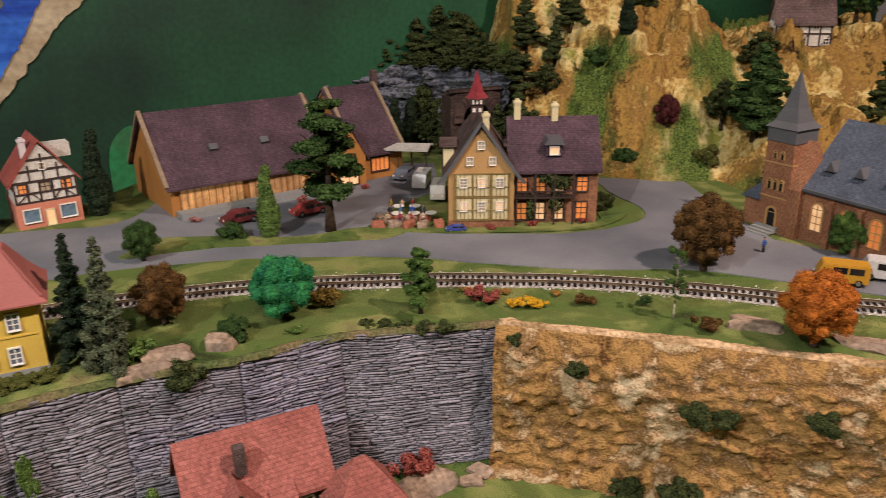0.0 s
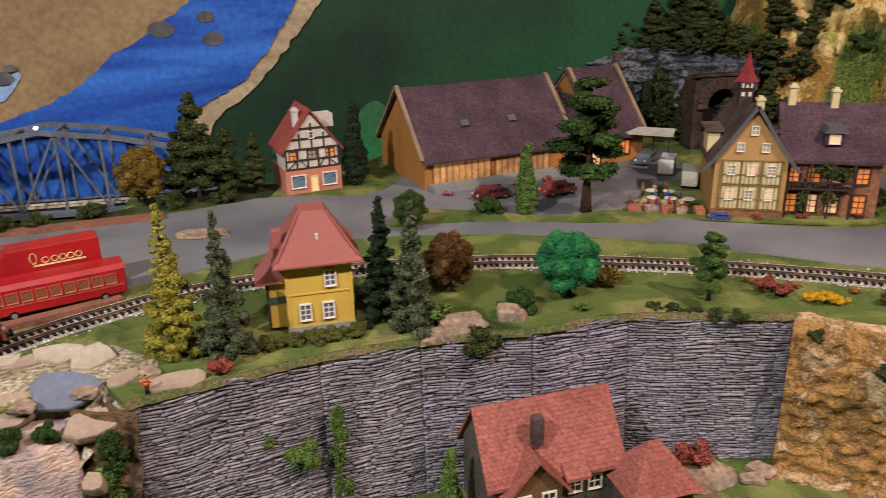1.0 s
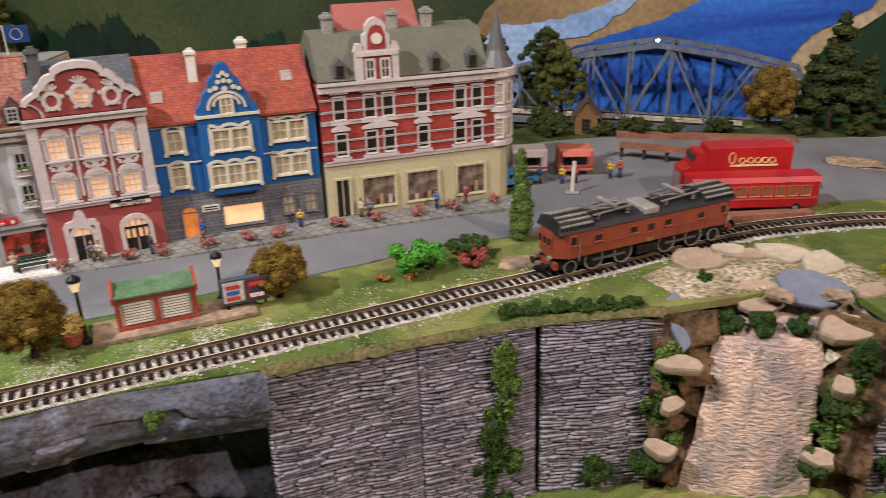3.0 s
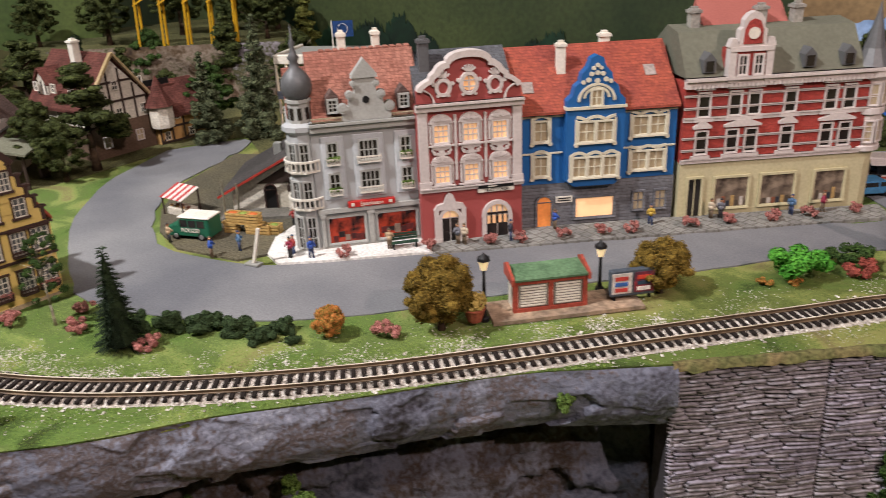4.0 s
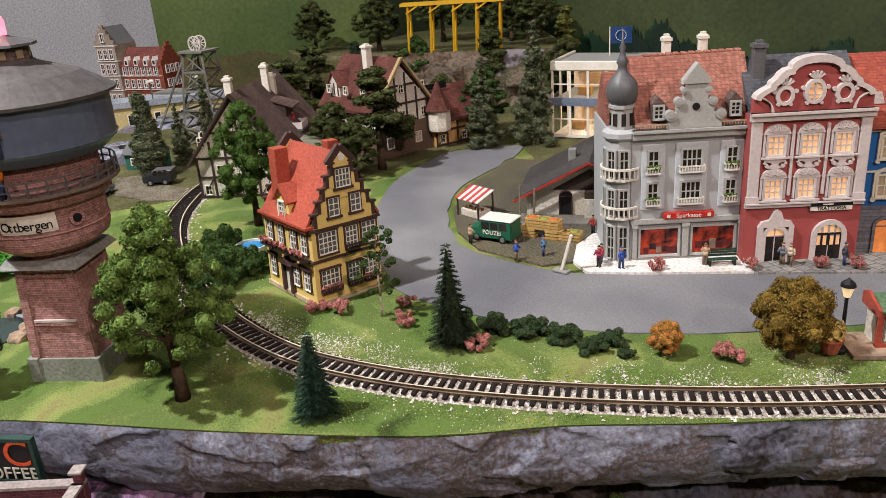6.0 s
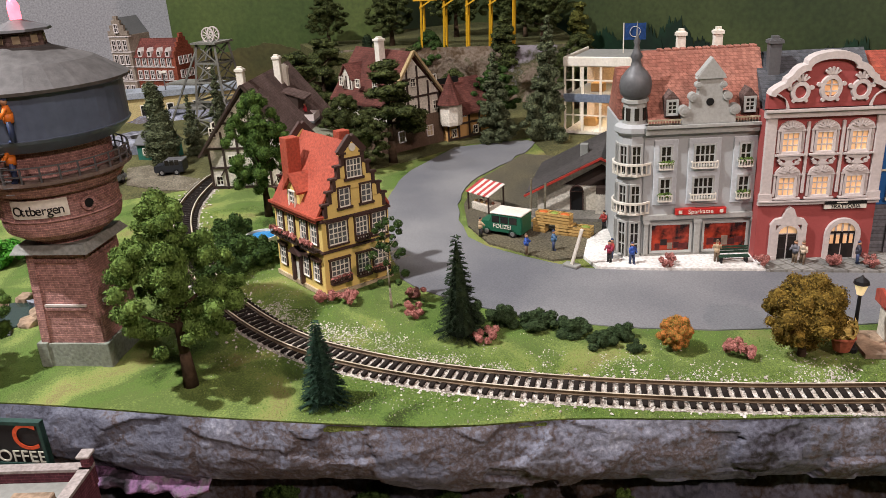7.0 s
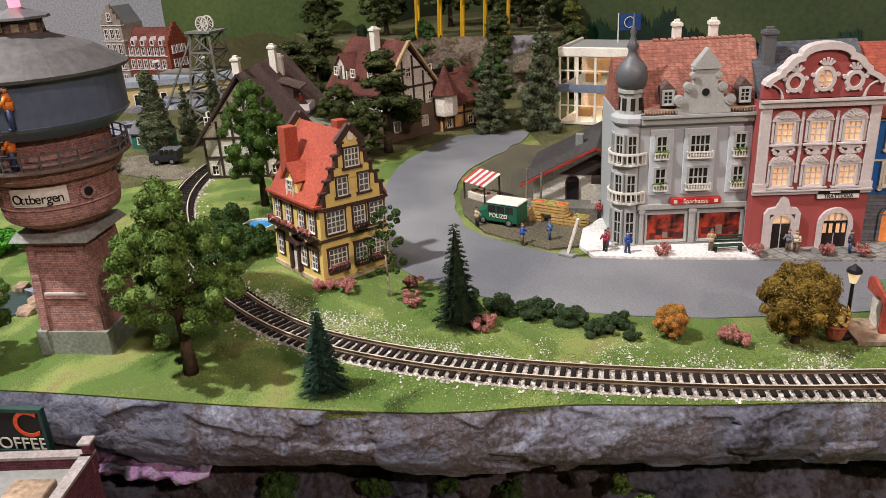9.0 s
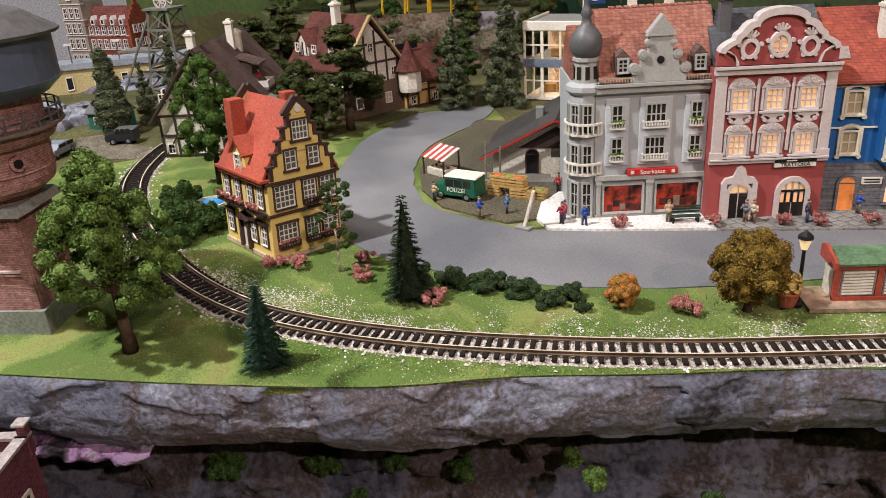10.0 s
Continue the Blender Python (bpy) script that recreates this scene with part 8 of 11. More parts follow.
def loco():
    t = thing("locomotive", -65.5, 40.9, 0.6, 66.2, "brown electric locomotive with grey roof and lowered pantographs", "locomotive")
    BROWN = mat("oxide_brown_paint", "8e4631", "7e3d2c", 30, 0.42, 0.06, 300, fine=0.04)
    ROOFG = mat("dark_grey_roof", "29292b", "1f1f21", 40, 0.5, 0.15)
    SILV = mat("silver_metal", "b8b6b0", "98968f", 60, 0.35, 0.1, metal=0.5)
    L, Wd = 8.4, 1.6
    bm = B()
    prism_z(bm, [(-L - 0.5, -0.9), (-L - 0.5, 0.9), (-L + 0.5, Wd), (L - 0.5, Wd), (L + 0.5, 0.9), (L + 0.5, -0.9), (L - 0.5, -Wd), (-L + 0.5, -Wd)], 1.5, 3.7)
    bmesh.ops.bevel(bm, geom=bm.edges[:], offset=0.12, segments=2, affect="EDGES")
    body = part("body", bm, BROWN, t)
    for s in (-1, 1):
        part("waist_strip", box(B(), -L + 0.7, L - 0.7, s * Wd - 0.05, s * Wd + 0.05, 2.35, 2.45), BROWN, body)
        for i in range(11):
            x = -L + 1.3 + i * (2 * L - 2.6) / 10
            part("panel_rib", box(B(), x - 0.03, x + 0.03, s * Wd - 0.04, s * Wd + 0.04, 1.6, 2.35), BROWN, body)
        for x in (-5.1, -1.7, 1.7, 5.1):
            w = win(t, x, s * Wd + 0.0 * s, 2.65, 0.7, 0.5, BROWN, GLASSDARK, 1, 1, rz=0 if s < 0 else 180, edge=0.08, deep=0.08, name="side_window")
        for x in (-7.4, 7.4):
            part("cab_door", box(B(), x - 0.4, x + 0.4, s * Wd - 0.06, s * Wd + 0.06, 1.55, 3.5, 0.03), BROWN, t)
            win(t, x, s * (Wd + 0.06), 2.7, 0.5, 0.65, BROWN, GLASSDARK, 1, 1, rz=0 if s < 0 else 180, edge=0.06, deep=0.06, name="cab_window")
            part("handrail", beam(B(), (x + 0.55, s * (Wd + 0.1), 1.3), (x + 0.55, s * (Wd + 0.1), 3.2), 0.06), SILV, t)
        part("number_plate", box(B(), -0.35, 0.35, s * Wd - 0.07, s * Wd + 0.07, 1.6, 1.95), mat("brass", "a88a4a", "8a7038", 40, 0.4, 0.1, metal=0.7), t)
        part("crest", box(B(), -0.3, 0.3, s * Wd - 0.07, s * Wd + 0.07, 2.6, 3.1), ROOFG, t)
    for s in (-1, 1):
        for y in (-0.62, 0, 0.62):
            win(t, s * (L + 0.52), y, 2.6, 0.45, 0.6, BROWN, GLASSDARK, 1, 1, rz=90 * s, edge=0.06, deep=0.06, name="end_window")
        for y in (-0.75, 0.75):
            bm = B()
            tube(bm, (s * (L + 0.5), y, 1.0), (s * (L + 1.1), y, 1.0), 0.14, 0.14, 8)
            tube(bm, (s * (L + 1.1), y, 1.0), (s * (L + 1.2), y, 1.0), 0.32, 0.32, 12)
            part("buffer", bm, BLACK, t)
            bm = B()
            tube(bm, (s * (L + 0.45), y, 1.6), (s * (L + 0.7), y, 1.6), 0.2, 0.22, 10)
            part("headlight", bm, SILV, t)
        part("coupling", box(B(), min(s * L, s * (L + 1.4)), max(s * L, s * (L + 1.4)), -0.25, 0.25, 0.45, 0.7), BLACK, t)
        part("buffer_beam", box(B(), s * (L + 0.3) - 0.15, s * (L + 0.3) + 0.15, -1.4, 1.4, 0.75, 1.3), BROWN, t)
    bm = B()
    prism_x(bm, [(-Wd - 0.05, 3.66), (Wd + 0.05, 3.66), (Wd - 0.2, 4.05), (0.6, 4.2), (-0.6, 4.2), (-Wd + 0.2, 4.05)], -L - 0.3, L + 0.3)
    part("roof", bm, ROOFG, t, "dark grey curved roof")
    for s in (-1, 1):
        x = s * 7.0
        bm = B()
        prism_x(bm, [(-1.5, 4.0), (1.5, 4.0), (1.25, 4.5), (0.5, 4.68), (-0.5, 4.68), (-1.25, 4.5)], x - 1.6, x + 1.6)
        v = part("resistor_hood", bm, ROOFG, t)
        for y, z in ((-1.4, 4.25), (-1.05, 4.53), (1.4, 4.25), (1.05, 4.53), (-0.5, 4.68), (0.5, 4.68)):
            part("louvre_strip", box(B(), x - 1.4, x + 1.4, y - 0.13, y + 0.13, z - 0.05, z + 0.07), SILV, v)
        for i in range(8):
            part("bolt", box(B(), x - 1.4 + i * 0.4 - 0.06, x - 1.4 + i * 0.4 + 0.06, -1.62, -1.5, 3.95, 4.2), BLACK, v)
        # folded pantograph
        px = s * 3.3
        p = part("pantograph", box(B(), px - 1.6, px + 1.6, -0.7, 0.7, 4.25, 4.4), ROOFG, t)
        for y in (-0.9, 0.9):
            part("lower_arm", beam(B(), (px - 1.9, y, 4.5), (px + 1.9, y, 4.75), 0.1), SILV, p)
            part("upper_arm", beam(B(), (px - 1.9, y * 0.6, 4.95), (px + 1.7, y * 0.9, 4.55), 0.08), SILV, p)
            for k in (-1.4, 1.4):
                bm = B()
                lathe(bm, [(0.12, 4.1), (0.22, 4.2), (0.12, 4.3), (0.22, 4.4), (0.1, 4.5)], 8, (px + k, y))
                part("insulator", bm, TILE_BROWN, p)
        part("contact_strip", box(B(), px - 0.15, px + 0.15, -1.2, 1.2, 4.98, 5.12), SILV, p)
    part("roof_hatch", box(B(), -0.7, 0.7, -1.62, 1.0, 3.9, 4.5, 0.08), SILV, t, "pale silver roof hatch")
    bm = B()
    for x0, x1 in ((-5.3, -1.0), (1.0, 5.3)):
        beam(bm, (x0, -0.2, 4.6), (x1, 0.2, 4.6), 0.09)
    part("roof_line", bm, SILV, t)
    # running gear
    part("frame", box(B(), -8.3, 8.3, -0.95, 0.95, 0.5, 1.3), BLACK, t)
    for s in (-1, 1):
        for x, r in ((-7.2, 0.55), (-5.0, 0.85), (-2.2, 0.85), (2.2, 0.85), (5.0, 0.85), (7.2, 0.55)):
            bm = B()
            tube(bm, (x, s * 0.78, r), (x, s * 1.02, r), r, r, 24)
            w = part("wheel", bm, BLACK, t)
            bm = B()
            n = 28
            ring = [[bm.verts.new((x + q * math.cos(2 * math.pi * i / n), s * y, r + q * math.sin(2 * math.pi * i / n))) for q, y in ((r - 0.06, 1.0), (r - 0.06, 1.09), (r + 0.04, 1.09), (r + 0.06, 1.0))] for i in range(n)]
            for i in range(n):
                for k in range(4):
                    bm.faces.new((ring[i][k], ring[i][(k + 1) % 4], ring[(i + 1) % n][(k + 1) % 4], ring[(i + 1) % n][k]))
            part("tyre", bm, SILV, w)
            bm = B()
            for i in range(10):
                a = math.pi * i / 5
                beam(bm, (x, s * 1.05, r), (x + 0.9 * r * math.cos(a), s * 1.05, r + 0.9 * r * math.sin(a)), 0.07)
            part("spokes", bm, ROOFG, w)
        part("coupling_rod", box(B(), -5.2, -2.0, s * 1.12 - 0.05, s * 1.12 + 0.05, 0.72, 0.9), GREYDARK, t)
        part("coupling_rod", box(B(), 2.0, 5.2, s * 1.12 - 0.05, s * 1.12 + 0.05, 0.72, 0.9), GREYDARK, t)
        part("battery_box", box(B(), -1.1, 1.1, s * 1.2 - 0.25, s * 1.2 + 0.25, 0.5, 1.25, 0.05), BLACK, t)
    return t


REDPAINT = mat("bright_red_paint", "a81f22", "921a1e", 30, 0.35, 0.04, 300, fine=0.03)


def wheel_pair(t, x, w, r=0.45):
    for s in (-1, 1):
        bm = B()
        tube(bm, (x, s * w - 0.2 * s, r), (x, s * w, r), r, r, 14)
        wh = part("wheel", bm, BLACK, t)
        bm = B()
        tube(bm, (x, s * w, r), (x, s * (w + 0.03), r), r * 0.55, r * 0.5, 12)
        part("rim", bm, mat("dull_silver_rim", "8f8f8c", "7a7a78", 40, 0.4, 0.1, metal=0.4), wh)


def red_bus():
    t = thing("bus", -62.6, 57.6, 0.15, 42.5, "long red vintage bus with cream-edged side windows", "bus")
    bm = B()
    box(bm, -6, 6, -1.4, 1.4, 0.45, 3.1, 0.18)
    b = part("body", bm, REDPAINT, t)
    bm = B()
    prism_x(bm, [(-1.45, 3.0), (1.45, 3.0), (1.1, 3.45), (-1.1, 3.45)], -6.05, 6.05)
    part("roof", bm, REDPAINT, t)
    for s in (-1, 1):
        for i in range(9):
            x = -5.0 + i * 1.2
            win(t, x, s * 1.4, 1.75, 0.85, 0.85, mat("orange_red_frame", "b8553a", "a04830", 40, 0.5, 0.1), mat("dim_bus_pane", "8a5a42", "5c3a2c", 60, 0.25, 0), 1, 1, rz=0 if s < 0 else 180, edge=0.1, deep=0.08)
        part("side_stripe", box(B(), -5.8, 5.8, s * 1.42 - 0.03, s * 1.42 + 0.03, 1.35, 1.55), mat("faded_orange_stripe", "b8553a", "a04830", 40, 0.5, 0.1), t)
    for x in (-3.9, 3.9):
        wheel_pair(t, x, 1.42)
    return t


def red_truck():
    t = thing("truck", -64.8, 59.9, 0.15, 42.5, "red box truck with cream lettering shape on its side", "truck")
    part("cargo_box", box(B(), -3.6, 4.6, -1.3, 1.3, 1.0, 5.5, 0.1), REDPAINT, t)
    bm = B()
    prism_y(bm, [(-6.0, 0.5), (-3.6, 0.5), (-3.6, 5.0), (-4.6, 5.0), (-5.1, 3.6), (-6.0, 3.3)], -1.25, 1.25)
    c = part("cab", bm, REDPAINT, t)
    part("windscreen", box(B(), -4.95, -4.75, -1.1, 1.1, 3.7, 4.8), GLASSDARK, c)
    part("grille", box(B(), -6.06, -5.98, -0.8, 0.8, 0.9, 2.8), mat("dull_silver_rim", "8f8f8c"), c)
    # plain cream shapes where the maker's script stands
    cream = mat("cream_script", "d8c48a", "c8b47a", 40, 0.5, 0.05)
    sc = part("script_shape", box(B(), -1.4, 3.2, -1.36, -1.3, 3.6, 3.78), cream, t, "cream script shape")
    for i, x in enumerate((-1.3, -0.3, 0.5, 1.2, 1.9, 2.6)):
        h = 1.1 if i == 0 else 0.55
        bm = B()
        n = 9
        for k in range(n):
            a, b = 6.2832 * k / n, 6.2832 * (k + 1) / n
            beam(bm, (x + 0.3 * math.cos(a), -1.34, 3.9 + h / 2 + h / 2 * math.sin(a)), (x + 0.3 * math.cos(b), -1.34, 3.9 + h / 2 + h / 2 * math.sin(b)), 0.14, 0.06)
        part("script_loop", bm, cream, sc)
    for x in (-4.8, 2.8):
        wheel_pair(t, x, 1.3)
    return t


def small_vehicle(x, y, rz, material, label, kind="van", roofmat=None, L=5.0, Hh=2.3):
    t = thing("van" if kind == "van" else "car", x, y, 0.14, rz, label, "van" if kind == "van" else "car")
    w = 1.05
    if kind == "van":
        prof = [(-L / 2, 0.35), (L / 2, 0.35), (L / 2, Hh), (-L / 2 + 0.6, Hh), (-L / 2 + 0.1, 1.3)]
    elif kind == "offroad":
        prof = [(-L / 2, 0.4), (L / 2, 0.4), (L / 2, Hh * 0.98), (-L / 2 + 1.5, Hh * 0.98), (-L / 2 + 1.3, 1.35), (-L / 2, 1.25)]
    else:
        prof = [(-L / 2, 0.35), (L / 2, 0.35), (L / 2, 0.95), (L / 2 - 0.7, 1.05), (L / 2 - 1.2, 1.6), (-L / 2 + 1.6, 1.6), (-L / 2 + 1.1, 1.05), (-L / 2, 0.9)]
    bm = B()
    prism_y(bm, prof, -w, w)
    bmesh.ops.bevel(bm, geom=bm.edges[:], offset=0.08, segments=2, affect="EDGES")
    body = part("body", bm, material, t)
    for s in (-1, 1):
        z0 = 1.35 if kind != "car" else 1.08
        n = 3 if kind == "offroad" else 2
        for i in range(n):
            xx = -L / 2 + 1.55 + i * (L - 1.9) / n
            part("side_window", box(B(), xx, xx + (L - 2.3) / n, s * w - 0.03, s * w + 0.03, z0, z0 + (0.66 if kind != "car" else 0.42)), GLASSDARK, body)
    if roofmat:
        bm = B()
        box(bm, -L / 2 + 1.35, L / 2 + 0.05, -w - 0.03, w + 0.03, Hh * 0.98, Hh + 0.14, 0.06)
        part("roof", bm, roofmat, t)
    for xx in (-L / 2 + 0.95, L / 2 - 0.95):
        wheel_pair(t, xx, w, 0.42)
    for y0 in (-0.7, 0.7):
        part("headlight", box(B(), -L / 2 - 0.05, -L / 2 + 0.03, y0 - 0.15, y0 + 0.15, 0.8, 1.05), WHITE, t)
    return t


def street_lamp(x, y, h, glow=True):
    t = thing("street_lamp", x, y, 0, 0, "black iron street lamp with small glowing lantern", "street lamp", "street lamps")
    bm = B()
    lathe(bm, [(0.34, 0), (0.34, 0.3), (0.2, 0.4), (0.14, 0.8), (0.11, h - 1.0), (0.2, h - 0.95)], 10)
    part("post", bm, BLACK, t)
    bm = B()
    lathe(bm, [(0.2, h - 0.95), (0.4, h - 0.25), (0.4, h - 0.2)], 10)
    part("lantern", bm, mat("warm_lantern", "f0d8a8", "e0c48c", 40, 0.4, 0, emit=0.6, fine=0), t)
    bm = B()
    lathe(bm, [(0.48, h - 0.22), (0.42, h), (0.15, h + 0.2), (0.04, h + 0.35)], 10)
    part("cap", bm, BLACK, t)
    return t


def kiosk():
    t = thing("kiosk", -87.2, 6.2, 0.1, 64, "red-framed shop kiosk with green roof and white shutters", "kiosk")
    redw = mat("brick_red_frame", "9a4434", "8a3c2e", 40, 0.6, 0.1)
    part("base", box(B(), -1.2, 10.0, -1.0, 2.3, 0, 0.28), SLAB, t, "pale stone base slab")
    b = part("body", box(B(), 0.6, 5.8, 0.25, 2.0, 0.28, 2.5), LIME, t)
    for x in (0.5, 3.1, 5.65):
        part("post", box(B(), x, x + 0.35, 0.1, 0.4, 0.28, 2.9), redw, t)
    part("beam", box(B(), 0.5, 6.0, 0.05, 0.4, 2.45, 2.85), redw, t)
    part("sill", box(B(), 0.5, 6.0, 0.05, 0.4, 0.28, 0.55), redw, t)
    for x0, x1 in ((0.95, 3.0), (3.55, 5.55)):
        sh = part("shutter", box(B(), x0, x1, 0.16, 0.26, 0.6, 2.4), mat("grey_shutter", "8a847a", "746e66", 40, 0.6, 0.1), t)
        for i in range(8):
            part("slat", box(B(), x0 + 0.1, x1 - 0.1, 0.1, 0.17, 0.7 + i * 0.21, 0.82 + i * 0.21), WHITE, sh)
    bm = B()
    obox(bm, Matrix.Translation((3.25, 1.1, 2.95)) @ Matrix.Rotation(math.radians(6), 4, "X"), 2.75, 1.2, 0.08)
    part("roof", bm, mat("mossy_green_roof", "5f7a5a", "4a6248", 60, 0.8, 0.4), t, "mossy green flat roof")
    for x in (0.35, 5.95):
        bm = B()
        prism_x(bm, [(-0.2, 2.5), (2.4, 2.5), (2.4, 3.3), (1.8, 3.6), (-0.2, 3.0)], x, x + 0.2)
        part("side_board", bm, redw, t)
    tb = thing("flower_tub", -88.0, 3.9, 0.38, 64, "terracotta tub with pale yellow flowers", "flower tub")
    bm = B()
    lathe(bm, [(0.5, 0), (0.75, 0.9), (0.8, 0.9), (0.8, 1.0)], 12)
    part("tub", bm, mat("terracotta", "a85f48", "94523e", 40, 0.8, 0.2), tb)
    v, f = leaf_cloud([(0, 0, 1.4, 0.8, 0.8, 0.6), (0.3, 0.2, 1.7, 0.5, 0.5, 0.4)], 220, 0.14, 8, core=0.7)
    lm = leafmat("leaf_cream", *LEAF["cream"])
    part("flowering_plant", pydata("flowers", v, f, lm), lm, tb)
    p = thing("poster_stand", -83.9, 13.2, 0.38, 64, "grey poster stand with red and blue posters", "poster stand")
    part("frame", box(B(), 0, 3.4, 0, 0.5, 0.35, 2.4, 0.05), mat("slate_grey_board", "4a525a", "3c444c", 40, 0.5, 0.1), p)
    for x0, c in ((0.1, "c8c0b8"), (1.8, "8a2a30")):
        q = part("poster", box(B(), x0, x0 + 1.5, -0.06, 0, 0.6, 2.2), mat("poster_" + c, c, "b0a8a0" if c[0] == "c" else "4a2a3a", 120, 0.5, 0), p)
        for i, cc in enumerate(("b84038", "3a62a0", "b84038") if x0 < 1 else ("d8d0c8", "2a3a4a", "c04030")):
            part("poster_block", box(B(), x0 + 0.2, x0 + 1.2, -0.09, -0.05, 0.75 + i * 0.45, 1.05 + i * 0.45), mat("poster_ink_" + cc, cc), q)
    for x in (0.3, 3.0):
        part("leg", box(B(), x, x + 0.15, 0.1, 0.4, 0, 0.4), BLACK, p)
    return t


SKIN = mat("figure_skin", "c89878", "b88868", 200, 0.5, 0.05)


def figurine(x, y, colour, rz=0, z=0.14, s=1.0, group="figurines"):
    """One small painted figure: feet, legs, coat, arms and head in a single mesh."""
    pose_kind = int(abs(x * 7 + y * 3)) % 3
    legs = ("34405e", "2c2a2c", "6a5a48")[int(abs(x * 5 + y * 11)) % 3]
    key = "fig_%s_%s_%d" % (colour, legs, pose_kind)
    if key not in WIN:
        bm = B()
        k = 0.1 if pose_kind == 1 else 0.0
        tone = []
        def limb(p, q, a, b, m, n=8):
            f0 = len(bm.faces)
            tube(bm, p, q, a, b, n)
            tone.append((f0, len(bm.faces), m))
        for sd in (-1, 1):
            limb((sd * 0.13, -sd * k * 1.5, 0.0), (sd * 0.11, 0, 1.0), 0.1, 0.14, 1)
            limb((sd * 0.13, -sd * k * 1.5 - 0.2, 0.05), (sd * 0.13, -sd * k * 1.5 + 0.08, 0.05), 0.07, 0.07, 1, 6)
            el = (sd * 0.36, -0.05 - 0.1 * pose_kind, 1.18)
            limb((sd * 0.25, 0, 1.6), el, 0.1, 0.08, 0, 6)
            limb(el, (sd * 0.28, -0.3 if pose_kind else -0.12, 0.95 + 0.2 * pose_kind), 0.08, 0.06, 0, 6)
        limb((0, 0, 0.92), (0, 0, 1.35), 0.23, 0.26, 0, 10)
        limb((0, 0, 1.35), (0, 0, 1.72), 0.26, 0.13, 0, 10)
        limb((0, 0, 1.7), (0, 0, 1.82), 0.08, 0.08, 2, 6)
        limb((0, -0.02, 1.78), (0, -0.02, 1.98), 0.13, 0.16, 2)
        limb((0, 0.0, 1.96), (0, 0.0, 2.12), 0.165, 0.08, 1)
        for f0, f1, m in tone:
            for f in list(bm.faces)[f0:f1]:
                f.material_index = m
        me = mesh_of("figurine", bm, mat("figure_paint_" + colour, colour, None, 200, 0.5, 0.05), True)
        me.materials.append(mat("figure_legs_" + legs, legs, None, 200, 0.5, 0.05))
        me.materials.append(SKIN)
        WIN[key] = me
    ob = new("figurine", WIN[key])
    ob.matrix_basis = at(x, y, z, rz, s=s)
    return tagged(ob, "small painted plastic figurine standing on the model", "figurine", group)


